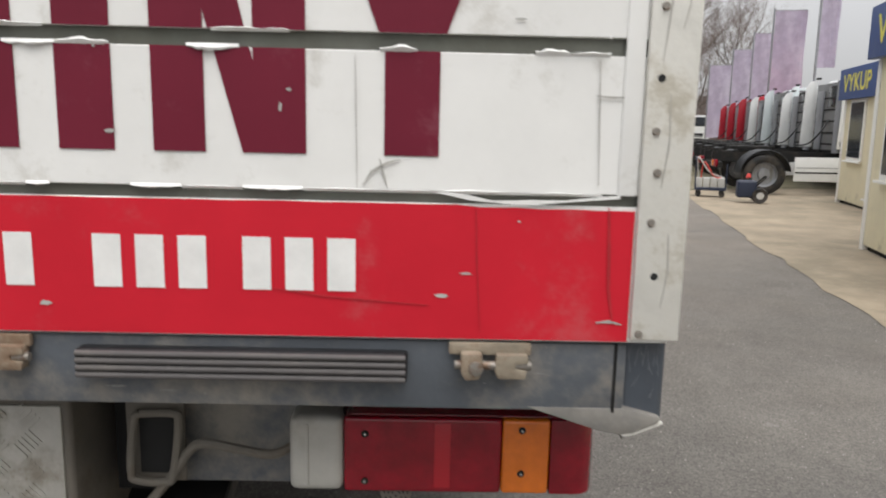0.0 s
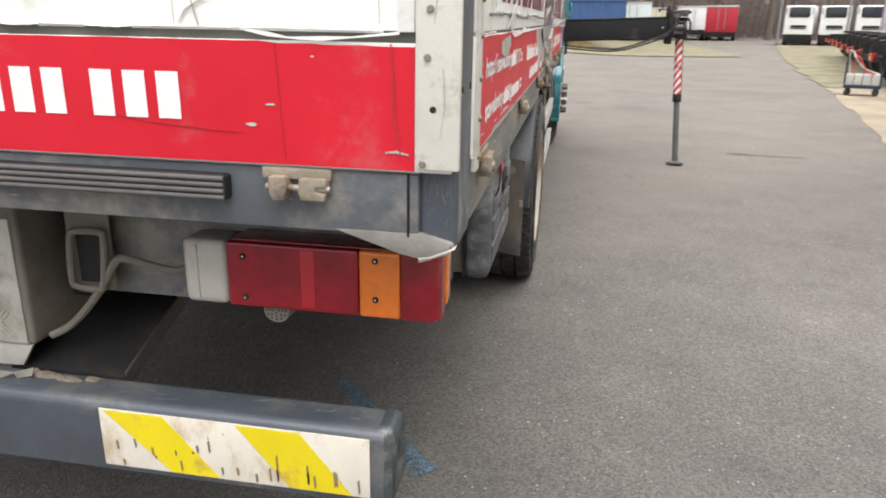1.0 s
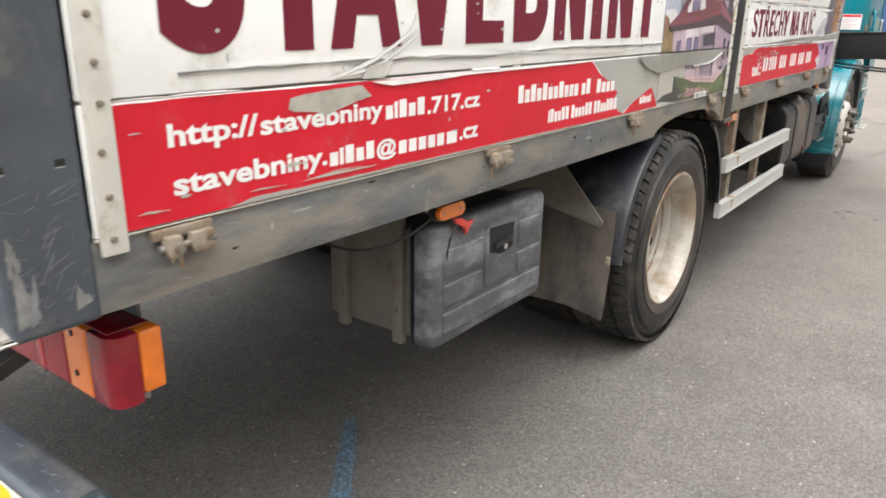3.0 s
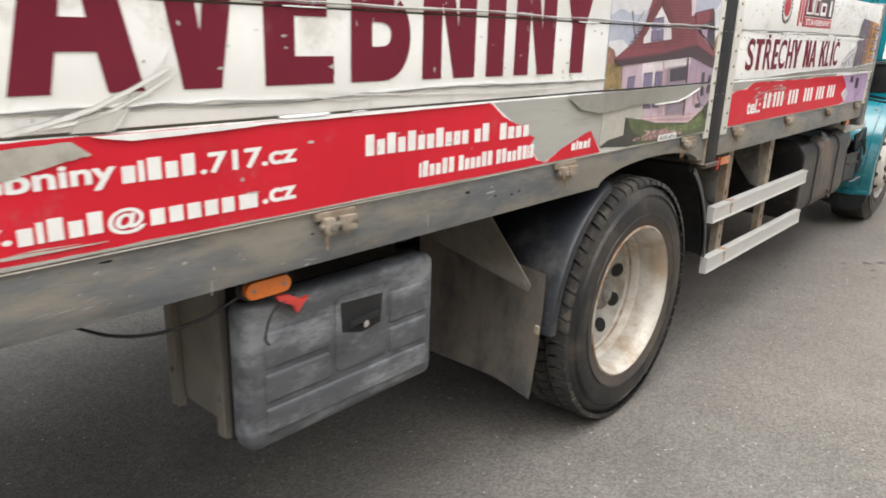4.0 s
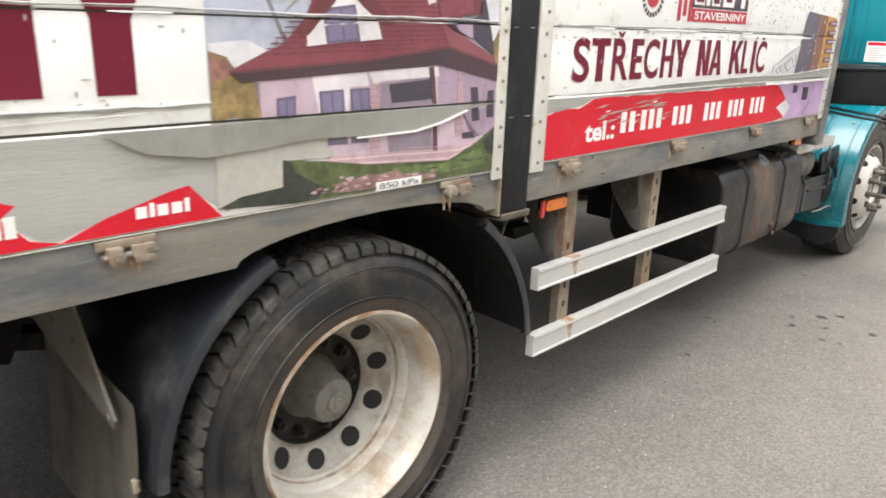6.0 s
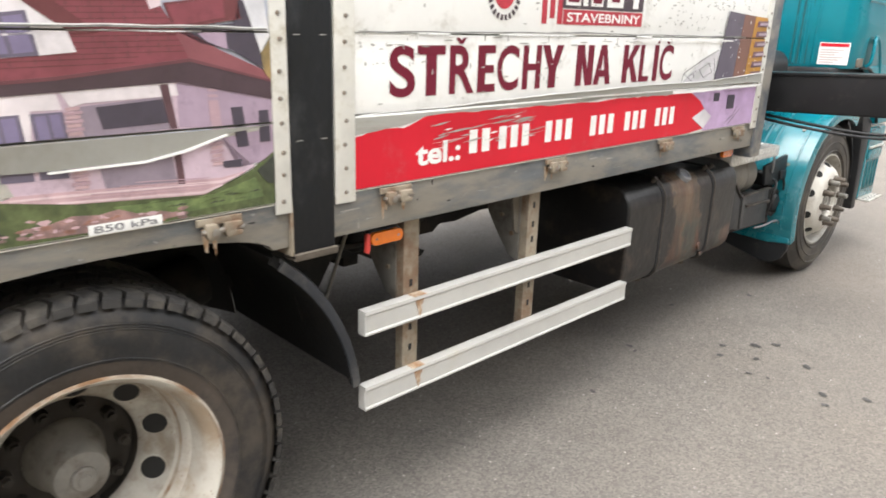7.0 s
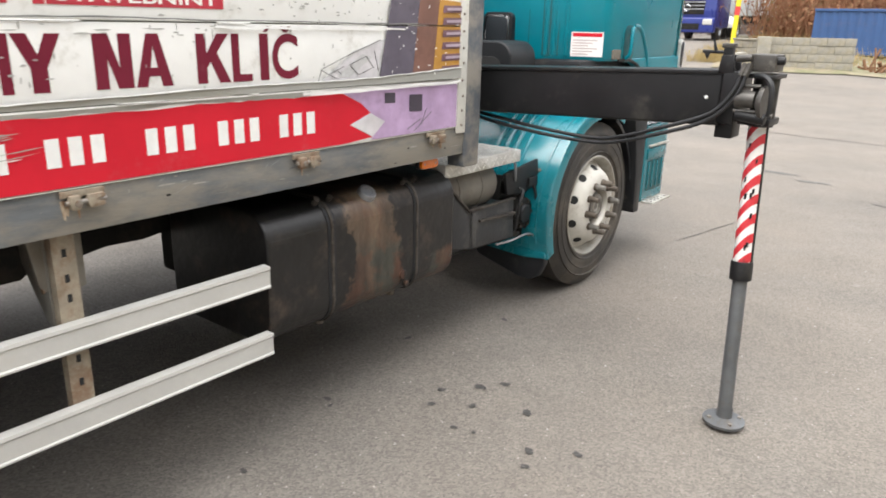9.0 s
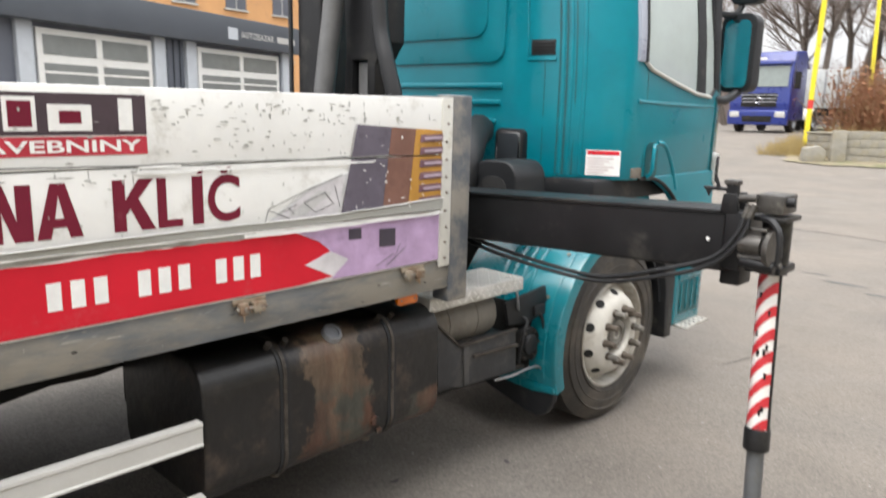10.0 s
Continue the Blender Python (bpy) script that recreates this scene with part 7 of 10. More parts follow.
for y in (5.19, 5.60):
    part("drain_plug", rod((1.10, y, 0.375), (1.10, y, 0.41), 0.018, 10), BEIGE, tank)
part("tank_bracket", box(0.42, 0.64, 4.95, 5.85, 0.50, 0.90, 0.02), CHASSIS, lorry)
# tread-plate step at the bed's front corner
STEPPLATE = mat("bright_tread_plate", (0.58, 0.57, 0.54), 0.42, 0.2, var=0.18, scale=12, dirt=(0.30, 0.28, 0.24), dirt_amt=0.26, dirt_scale=10, bump=0.08)
step = part("step", box(0.92, 1.166, 5.880, 6.482, 0.868, 0.906, 0.004), STEPPLATE, lorry, "bright tread-plate step on the bed corner")
part("step_edge", box(1.154, 1.1685, 5.878, 6.484, 0.846, 0.902, 0.003), STEPPLATE, step, "bent front edge of the step")
bm = None
for i in range(7):
    for j in range(16):
        x, y, k = 0.938 + i * 0.034, 5.905 + j * 0.0370, 1 if (i + j) % 2 else -1
        a = prism([(x - 0.012, y - k * 0.009), (x - 0.009, y - k * 0.012), (x + 0.012, y + k * 0.009), (x + 0.009, y + k * 0.012)], "z", 0.9055, 0.9085)
        bm = join(bm, a)
for j in range(15):
    for z in (0.862, 0.886):
        y, k = 5.900 + j * 0.0385 + (0.019 if z > 0.87 else 0), 1 if (j + int(z * 100)) % 2 else -1
        a = prism([(y - 0.010, z - k * 0.006), (y - 0.007, z - k * 0.009), (y + 0.010, z + k * 0.006), (y + 0.007, z + k * 0.009)], "x", 1.168, 1.1705)
        bm = join(bm, a)
part("raised_treads", bm, mat("worn_bright_treads", (0.80, 0.79, 0.76), 0.35, 0.3, var=0.12, scale=20, bump=0.03), step, "bright worn raised treads")
air = rod((1.00, 5.95, 0.742), (1.00, 6.37, 0.742), 0.122, 28, w=0.03)
airt = part("air_tank", air, BEIGE, lorry, "dusty grey air tank")
for y in (6.06, 6.24):
    part("tank_band", lathe([(0.1215, -0.012), (0.1255, -0.011), (0.1255, 0.011), (0.1215, 0.012)], (1.00, y, 0.742), 28, "y"), BEIGE, airt, "steel band")
# battery tray under the air tank: slanted side, front panel with a worn lip and rib
TRAYBLACK = mat("tray_black", (0.030, 0.031, 0.034), 0.5, 0.1, var=0.35, scale=9, dirt=(0.075, 0.072, 0.068), dirt_amt=0.32, dirt_scale=6, bump=0.12)
tray = part("battery_box", box(0.78, 1.150, 5.945, 6.440, 0.470, 0.640, 0.010), TRAYBLACK, lorry, "black steel battery tray below the air tank")
part("front_panel", prism([(5.93, 0.788), (6.071, 0.663), (6.449, 0.661), (6.464, 0.457), (6.09, 0.475), (5.94, 0.511)], "x", 1.152, 1.164, 0.003), TRAYBLACK, tray, "black front panel with a slanted top")
part("panel_lip", prism([(5.928, 0.792), (6.071, 0.667), (6.452, 0.665), (6.452, 0.657), (6.069, 0.658), (5.926, 0.782)], "x", 1.150, 1.174, 0.001), WELD, tray, "worn grey upper lip")
part("panel_rib", prism([(6.150, 0.596), (6.452, 0.580), (6.452, 0.594), (6.150, 0.610)], "x", 1.162, 1.180, 0.003), WELD, tray, "worn grey rib")
part("panel_rib", prism([(6.085, 0.655), (6.115, 0.655), (6.125, 0.480), (6.095, 0.480)], "x", 1.162, 1.174, 0.003), TRAYBLACK, tray)
part("battery", box(0.84, 1.12, 5.98, 6.22, 0.640, 0.655, 0.004), CHASSIS, tray)
part("lower_rail", prism([(5.90, 0.470), (6.55, 0.440), (6.55, 0.462), (5.90, 0.494)], "x", 1.120, 1.150, 0.004), CHASSIS, tray, "dark lower rail")
part("tray_pipe", tube([(1.172, 6.30, 0.452), (1.178, 6.42, 0.446), (1.180, 6.54, 0.452), (1.178, 6.62, 0.440), (1.170, 6.66, 0.410)], 0.0055, 6), STEEL, tray, "bright bent pipe")
# round air dryer between the tray and the wheel guard
dryer = part("air_dryer", rod((1.02, 6.575, 0.560), (1.150, 6.575, 0.556), 0.088, 26, 0.084, w=0.012), CHASSIS, lorry, "black round air dryer")
part("dryer_cap", rod((1.148, 6.575, 0.556), (1.168, 6.575, 0.555), 0.052, 20, 0.046, w=0.006), BLACKPLAST, dryer)
for k in range(6):
    t = 2 * math.pi * k / 6
    part("dryer_bolt", rod((1.148, 6.575 + 0.070 * math.cos(t), 0.556 + 0.070 * math.sin(t)), (1.160, 6.575 + 0.070 * math.cos(t), 0.556 + 0.070 * math.sin(t)), 0.008, 6), WELD, dryer)
part("valve_body", box(1.04, 1.135, 6.50, 6.62, 0.655, 0.730, 0.012, 3), CHASSIS, dryer, "dark valve body")
part("valve_pipe", tube([(1.13, 6.52, 0.70), (1.165, 6.53, 0.685), (1.172, 6.50, 0.63), (1.165, 6.49, 0.55), (1.15, 6.50, 0.48)], 0.008, 7), HOSE, dryer, "black pipe")
part("valve_pipe", tube([(1.12, 6.60, 0.72), (1.155, 6.64, 0.70), (1.165, 6.665, 0.62), (1.15, 6.655, 0.52), (1.13, 6.62, 0.46)], 0.008, 7), HOSE, dryer, "black pipe")
part("valve_pipe", tube([(1.15, 6.42, 0.90), (1.165, 6.445, 0.83), (1.155, 6.47, 0.76), (1.12, 6.52, 0.72)], 0.006, 7), STEEL, dryer, "thin bright pipe")

# clutter in front of the wheel guard: bracket, valves, rail and pipes
part("guard_bracket", prism([(6.39, 0.790), (6.695, 0.826), (6.715, 0.700), (6.60, 0.668), (6.42, 0.676)], "x", 1.128, 1.146, 0.004), BLACKPLAST, lorry, "black steel bracket")
part("bracket_rib", box(1.146, 1.160, 6.60, 6.68, 0.690, 0.740, 0.005), BLACKPLAST, lorry)

# rust below the hinges and scrapes along the side rail
rd = random.Random(61)
for y in (0.28, 1.225, 2.13, 3.02, 3.55, 4.28, 5.02, 5.70):
    for k in range(3):
        u, w, z = y + rd.uniform(-.05, .05), rd.uniform(0.004, 0.012), rd.uniform(0.985, 1.03)
        part("rust_run", sheet([(u - w, 1.056), (u + w, 1.056), (u + w * 0.7, (z + 1.056) / 2), (u + w * 0.25, z), (u - w * 0.3, z + 0.006), (u - w * 0.7, (z + 1.056) / 2)], "x", 1.2432, None, 0.0006), RUNRUST, lorry, "brown rust run on the side rail")
DUSTGREY = mat("pale_scrape", (0.36, 0.345, 0.31), 0.7, var=0.3, scale=30, bump=0)
flecks(lorry, "x", 0.2, 2.3, 0.972, 1.078, 1.2433, 9, 71, DUSTGREY, (0.006, 0.05), "pale scrapes along the side rail")
flecks(lorry, "x", 3.2, 5.9, 0.972, 1.078, 1.2433, 12, 72, DUSTGREY, (0.006, 0.05), "pale scrapes along the side rail")
flecks(lorry, "x", 0.2, 5.9, 0.972, 1.078, 1.2433, 18, 73, CHASSIS, (0.004, 0.02), "dark chips along the side rail")

# ---- front: mudguard, cab ----
CX = 1.262
# teal wheel guard behind and over the front wheel
TEALCHIP = mat("chipped_teal_paint", (0.001, 0.155, 0.195), 0.28, 0.0, var=0.22, scale=3, dirt=(0.010, 0.120, 0.150), dirt_amt=0.25, dirt_scale=5, bump=0.03, bump_scale=12, coat=0.5, spots=(26, 0.035, (0.45, 0.52, 0.52)))
fender = part("front_mudguard", shell(FY, FZ, 0.592, 62, 199, 0.60, 1.256, 0.012, 28, 0.070), TEALCHIP, lorry, "glossy teal front mudguard with chipped edges")
for x in (0.84, 0.90, 0.96, 1.02):
    arc = [(x, FY + 0.592 * math.cos(radians(a)), FZ + 0.592 * math.sin(radians(a))) for a in range(100, 172, 8)]
    part("pressed_rib", tube(arc, 0.013, 8, None, 2), TEALCHIP, fender, "pressed rib")
part("guard_seam", tube([(1.190, FY + 0.593 * math.cos(radians(a)), FZ + 0.593 * math.sin(radians(a))) for a in range(95, 198, 8)], 0.006, 6, None, 2), TEALCHIP, fender, "raised seam beside the outer edge")
for a in (128, 152, 186):
    p = Vector((1.150, FY + 0.590 * math.cos(radians(a)), FZ + 0.590 * math.sin(radians(a))))
    part("bolt", rod(p, p + 0.008 * Vector((0, math.cos(radians(a)), math.sin(radians(a)))), 0.010, 8), BOLT, fender)
part("guard_foot", prism([(0.80, 0.352), (1.245, 0.336), (1.250, 0.305), (1.12, 0.288), (0.84, 0.300)], "y", 6.655, 6.700, 0.008), TEALCHIP, fender, "bent lower edge of the mudguard")
part("flap", prism([(0.72, 0.345), (1.235, 0.325), (1.240, 0.262), (1.205, 0.190), (1.150, 0.158), (1.060, 0.166), (0.80, 0.235)], "y", 6.672, 6.715, 0.012, seg=3), BLACKPLAST, fender, "black plastic lower guard")
# added black plate: stands in for shade and dark clutter before the guard
part("guard_shade_plate", box(0.74, 1.105, 6.634, 6.648, 0.400, 0.720, 0.004), CHASSIS, fender, "added black plate for the shade and clutter before the wheel guard")
part("front_liner", shell(FY, FZ, 0.56, 8, 62, 0.62, 1.20, 0.012, 12, 0.03), BLACKPLAST, fender, "black front arch liner")
part("guard_front", prism([(7.800, 0.335), (7.880, 0.335), (7.880, 0.95), (7.66, 1.02), (7.72, 0.84), (7.775, 0.62)], "x", 0.80, 1.235, 0.012), BLACKPLAST, fender, "black plastic panel ahead of the wheel")

# cab shell: a plan outline with wide round rear corners, drawn in towards the roof
PLAN = [(0.0, 6.955), (0.60, 6.956), (0.78, 6.962), (0.86, 6.975), (0.94, 6.995), (1.00, 7.020), (1.11, 7.095), (1.22, 7.170), (1.250, 7.215), (1.262, 7.290), (1.262, 7.70), (1.262, 8.08), (1.252, 8.18), (1.215, 8.30), (1.11, 8.41), (0.60, 8.50), (0.0, 8.52)]


def cab_ring(z, inset):
    """The cab's outline at height z."""
    pts = []
    for x, y in PLAN:
        y = y - max(0.0, z - 1.9) * 0.22 if y > 8.15 else y + inset * 0.4
        pts.append((max(x - inset, 0.0) if x > 0.3 else x, y, z))
    return pts + [(-x, y, z) for x, y, z in pts[-2:0:-1]]


bm = bmesh.new()
rings = [[bm.verts.new(p) for p in cab_ring(z, i)] for z, i in ((1.312, 0.010), (1.330, 0.0), (1.60, -0.003), (1.80, 0.0), (2.05, 0.010), (2.50, 0.055), (2.92, 0.105), (3.08, 0.22), (3.14, 0.5))]
for a, c in zip(rings, rings[1:]):
    for i in range(len(a)):
        bm.faces.new((a[i], a[(i + 1) % len(a)], c[(i + 1) % len(a)], c[i]))
bm.faces.new(rings[0])
bm.faces.new(rings[-1])
cab = part("cab", bm, TEAL, lorry, "glossy teal lorry cab with rounded rear corners")


def draw_in(z):
    """How far the cab's side leans in at height z."""
    return 0.0 if z < 1.8 else (z - 1.8) * 0.04 if z < 2.05 else 0.010 + (z - 2.05) * 0.10


def lean_in(bm, base):
    """Lays a flat piece against the cab's side, which leans in above the waist."""
    for z in (1.8, 2.05):
        bmesh.ops.bisect_plane(bm, geom=bm.verts[:] + bm.edges[:] + bm.faces[:], plane_co=(0, 0, z), plane_no=(0, 0, 1))
    for v in bm.verts:
        v.co.x += base - draw_in(v.co.z)
    return bm


def corner_plate(a, c, z0, z1, out, w=0.0):
    """A plate on the slanting rear corner between plan points a and c."""
    d_ = Vector((c[0] - a[0], c[1] - a[1])).normalized()
    nx, ny = d_.y, -d_.x
    pts = [(a[0] - nx * 0.012, a[1] - ny * 0.012), (a[0] + nx * out, a[1] + ny * out), (c[0] + nx * out, c[1] + ny * out), (c[0] - nx * 0.012, c[1] - ny * 0.012)]
    b = prism(pts, "z", z0, z1, w)
    for z in (1.8, 2.05):
        bmesh.ops.bisect_plane(b, geom=b.verts[:] + b.edges[:] + b.faces[:], plane_co=(0, 0, z), plane_no=(0, 0, 1))
    for v in b.verts:
        k = draw_in(v.co.z)
        v.co.x -= k
        v.co.y += k * 0.4
    return b


# lower door panel ahead of the wheel and the dark space under the cab
for s in (1, -1):
    part("door_skirt", prism([(7.42, 1.325), (8.22, 1.325), (8.22, 0.93), (7.88, 0.93), (7.845, 1.03), (7.76, 1.15), (7.66, 1.23), (7.54, 1.285)], "x", *sorted((s * (CX - 0.05), s * (CX + 0.002))), 0.012, seg=3), TEAL, cab, "lower door panel")
part("wheel_arch_liner", box(-1.18, 1.19, 6.99, 8.1, 1.20, 1.318, 0.02), BLACKPLAST, cab, "black arch liner under the cab")
part("inner_sill", box(1.06, 1.17, 7.02, 7.62, 1.135, 1.255, 0.03, 3), TEAL, cab, "teal sill under the cab")
part("arch_edge", tube([(CX - 0.006, 7.30, 1.318), (CX - 0.004, 7.46, 1.312), (CX - 0.002, 7.60, 1.262), (CX - 0.002, 7.74, 1.165), (CX - 0.002, 7.84, 1.03), (CX - 0.002, 7.875, 0.94)], 0.010, 8), BLACKPLAST, cab, "black edge of the wheel arch")
part("door_pressing", tube([(CX - 0.006, 7.47, 1.50), (CX - 0.004, 7.56, 1.48), (CX - 0.004, 7.66, 1.36), (CX - 0.006, 7.72, 1.24)], 0.016, 10), TEAL, cab, "pressed edge of the lower door")
part("waist_crease", tube([(CX - 0.004, 7.24, 1.712), (CX - 0.001, 7.45, 1.706), (CX - 0.001, 7.80, 1.70), (CX - 0.004, 8.12, 1.70)], 0.010, 8), TEAL, cab, "pressed waist line")
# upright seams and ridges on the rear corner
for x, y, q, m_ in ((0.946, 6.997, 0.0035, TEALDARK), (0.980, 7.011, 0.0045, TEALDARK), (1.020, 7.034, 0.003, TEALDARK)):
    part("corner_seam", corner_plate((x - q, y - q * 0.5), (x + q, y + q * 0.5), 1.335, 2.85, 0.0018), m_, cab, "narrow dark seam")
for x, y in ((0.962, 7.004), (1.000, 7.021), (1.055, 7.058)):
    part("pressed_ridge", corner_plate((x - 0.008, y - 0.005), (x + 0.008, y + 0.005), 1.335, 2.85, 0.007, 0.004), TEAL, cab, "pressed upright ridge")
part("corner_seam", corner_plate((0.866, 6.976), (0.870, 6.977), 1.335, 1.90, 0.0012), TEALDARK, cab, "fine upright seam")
# recess with a black vent on the corner
recess = part("vent_recess", corner_plate((0.768, 6.961), (0.780, 6.962), 1.915, 2.80, 0.010, 0.005), TEAL, cab, "pressed lip of the vent recess")
part("vent_recess", corner_plate((0.770, 6.961), (0.930, 6.993), 1.903, 1.918, 0.009, 0.004), TEAL, cab, "pressed lip of the vent recess")
part("side_vent", corner_plate((0.792, 6.963), (0.922, 6.991), 1.932, 2.008, 0.006, 0.003), BLACKPLAST, cab, "black side vent")
for z in (1.95, 1.968, 1.986):
    part("vent_slat", corner_plate((0.798, 6.9645), (0.916, 6.9895), z, z + 0.005, 0.009), CHASSIS, cab)
# rear wall pressings
for x1, z0, z1, d in ((0.618, 1.898, 2.90, 0.010), (0.498, 2.033, 2.80, 0.020)):
    part("pressed_panel", prism(rounded(-x1, x1, z0, z1, 0.085), "y", 6.956 - d, 6.99, 0.007, seg=3), TEAL, cab, "pressed rear wall panel")
for z, x1 in ((1.778, 0.61), (1.690, 0.60), (1.590, 0.575)):
    part("pressed_line", box(-x1, x1, 6.942, 6.97, z - 0.014, z + 0.014, 0.009, 3), TEAL, cab, "pressed rib across the rear wall")
vent = part("rear_vent", prism(rounded(0.596, 0.786, 1.350, 1.556, 0.035), "y", 6.925, 6.97, 0.006), BLACKPLAST, cab, "black surround of the rear vent")
part("vent_frame", prism(rounded(0.612, 0.772, 1.366, 1.542, 0.028), "y", 6.917, 6.93, 0.004), CHROME, vent, "bright frame of the rear vent")
part("vent_glass", prism(rounded(0.622, 0.762, 1.376, 1.532, 0.022), "y", 6.913, 6.92, 0.002), DARKGLASS, vent, "dark rear vent")
hose = part("air_hose", tube([(0.66, 6.55, 1.10), (0.69, 6.56, 1.28), (0.67, 6.62, 1.43), (0.58, 6.76, 1.52), (0.50, 6.90, 1.54)], 0.085, 16, steps=8), HOSE, cab, "thick ribbed black air hose")
intake = part("intake_box", prism(rounded(0.735, 1.005, 1.12, 1.412, 0.085), "y", 6.60, 6.84, 0.025, seg=3), BLACKPLAST, cab, "black rounded air intake")
part("intake_mouth", prism(rounded(0.790, 0.950, 1.12, 1.335, 0.06), "y", 6.592, 6.63, 0.006), HOLE, intake, "dark mouth of the intake")
# side window, pillar, mirrors
frame_pts = [(7.285, 1.905), (7.345, 1.872), (7.62, 1.812), (7.86, 1.766), (8.04, 1.752), (8.09, 1.80), (8.00, 2.55), (7.30, 2.62)]
DOORGLASS = mat("door_glass", (0.36, 0.42, 0.40), 0.05, var=0.12, scale=2, bump=0, rvar=0.02, coat=0.8)
part("side_window", lean_in(prism(frame_pts, "x", -0.010, 0.006), CX), DOORGLASS, cab, "door window that mirrors the sky")
for i in range(len(frame_pts)):
    p, q = frame_pts[i], frame_pts[(i + 1) % len(frame_pts)]
    low = i < 4
    part("window_seal", lean_in(rod((0.0, *p), (0.0, *q), 0.012, 8), CX + 0.006), SGWHITE if low else BLACKPLAST, cab, "pale worn window seal" if low else "black window seal")
# lilac grey puts the frame's pale reflection into its colour
part("window_frame", lean_in(box(-0.02, 0.010, 7.225, 7.290, 1.905, 2.65, 0.006), CX), mat("lilac_reflection_frame", (0.34, 0.37, 0.44), 0.3, var=0.08, bump=0, coat=0.4), cab, "window frame with a pale reflection in its colour")
part("quarter_frame", lean_in(prism([(7.86, 1.772), (7.965, 1.762), (7.92, 2.56), (7.83, 2.57)], "x", 0.004, 0.012), CX), BLACKPLAST, cab, "black upright in the door window")
part("door_seam", lean_in(box(-0.02, 0.0012, 7.318, 7.325, 1.33, 1.88), CX), TEALDARK, cab, "dark door seam")
part("door_seam", lean_in(box(-0.02, 0.0012, 8.150, 8.158, 1.00, 1.75), CX), TEALDARK, cab, "dark door seam")
part("windscreen_pillar", prism([(8.09, 1.80), (8.20, 1.78), (8.08, 2.6), (8.00, 2.6)], "x", CX - 0.09, CX - 0.006, 0.012), BLACKPLAST, cab, "black windscreen pillar")
part("windscreen", prism([(-1.0, 1.78), (1.0, 1.78), (0.95, 2.75), (-0.95, 2.75)], "y", 8.30, 8.53), DARKGLASS, cab, "windscreen")
handle = part("door_handle", tube([(CX + 0.006, 7.372, 1.325), (CX + 0.030, 7.372, 1.350), (CX + 0.034, 7.374, 1.42), (CX + 0.028, 7.390, 1.480), (CX + 0.020, 7.425, 1.488), (CX + 0.006, 7.452, 1.470)], 0.011, 8), TEAL, cab, "teal loop door handle")
# flat plate: the recess's shade is put into its dark teal
part("handle_recess", prism(rounded(7.345, 7.475, 1.305, 1.505, 0.045), "x", CX - 0.01, CX + 0.003, 0.002), TEALDARK, cab, "handle recess drawn as a plate in shaded teal")
st = part("sticker", corner_plate((1.079, 7.0738), (1.222, 7.1714), 1.335, 1.464, 0.0022), FILMW, cab, "white and red sticker on the cab corner")
part("sticker_print", corner_plate((1.084, 7.0772), (1.216, 7.1673), 1.440, 1.459, 0.0032), RED, st)
for i in range(6):
    part("sticker_print", corner_plate((1.087, 7.0793), (1.196 - 0.02 * (i % 3), 7.1537 - 0.0136 * (i % 3)), 1.418 - 0.0145 * i, 1.424 - 0.0145 * i, 0.0032), ink("pale_print", (0.55, 0.45, 0.45)), st)
part("lock_plate", prism(rounded(7.225, 7.312, 1.322, 1.375, 0.010), "x", CX - 0.02, CX + 0.004, 0.002), BEIGE, cab, "worn grey lock plate")
mirror_m = part("mirror_housing", prism(rounded(1.130, 1.345, 1.79, 2.26, 0.06), "y", 8.42, 8.54, 0.025, seg=3), BLACKPLAST, cab, "black wing mirror")
part("mirror_glass", prism(rounded(1.158, 1.318, 1.82, 2.22, 0.04), "y", 8.412, 8.422), MIRROR, mirror_m, "mirror glass")
part("mirror_housing", prism(rounded(1.155, 1.345, 2.315, 2.50, 0.05), "y", 8.44, 8.54, 0.02, seg=3), BLACKPLAST, cab, "small black wide-angle mirror")
part("mirror_arm", tube([(1.14, 8.16, 2.235), (1.17, 8.30, 2.245), (1.21, 8.44, 2.262), (1.24, 8.49, 2.38)], 0.020, 10), BLACKPLAST, cab, "black mirror arm")
part("mirror_arm", tube([(1.23, 8.14, 1.745), (1.25, 8.28, 1.74), (1.26, 8.44, 1.79)], 0.026, 10), BLACKPLAST, cab, "black mirror arm")
lampc = part("corner_lamp", prism(rounded(8.185, 8.250, 1.235, 1.425, 0.03), "x", CX - 0.04, CX + 0.012, 0.008), SGWHITE, cab, "white-rimmed corner lamp")
part("lamp_glass", prism(rounded(8.192, 8.238, 1.250, 1.410, 0.02), "x", CX - 0.02, CX + 0.015, 0.003), DARKGLASS, lampc)
# lower front: bumper corner with steps
bmp = part("front_bumper", prism([(-1.235, 7.885), (-1.235, 8.24), (-1.11, 8.46), (1.11, 8.46), (1.235, 8.24), (1.235, 7.885), (1.06, 7.85), (-1.06, 7.85)], "z", 0.385, 0.90, 0.030, seg=3), TEALCHIP, lorry, "teal front bumper with step wells")
# the well is not sunk; dark teal stands in for its shade
part("step_well", prism(rounded(7.945, 8.205, 0.455, 0.660, 0.02), "x", 1.215, 1.2375, 0.003), TEALDARK, bmp, "step well drawn as a plate in shaded teal")
part("step_panel", prism([(7.92, 0.672), (8.22, 0.672), (8.22, 0.745), (7.92, 0.745)], "x", 1.225, 1.246, 0.008), TEALCHIP, bmp, "raised bar over the step well")
for y in (7.965, 8.035, 8.105, 8.175):
    part("well_rib", box(1.224, 1.2435, y - 0.006, y + 0.006, 0.475, 0.655, 0.003), TEALCHIP, bmp)
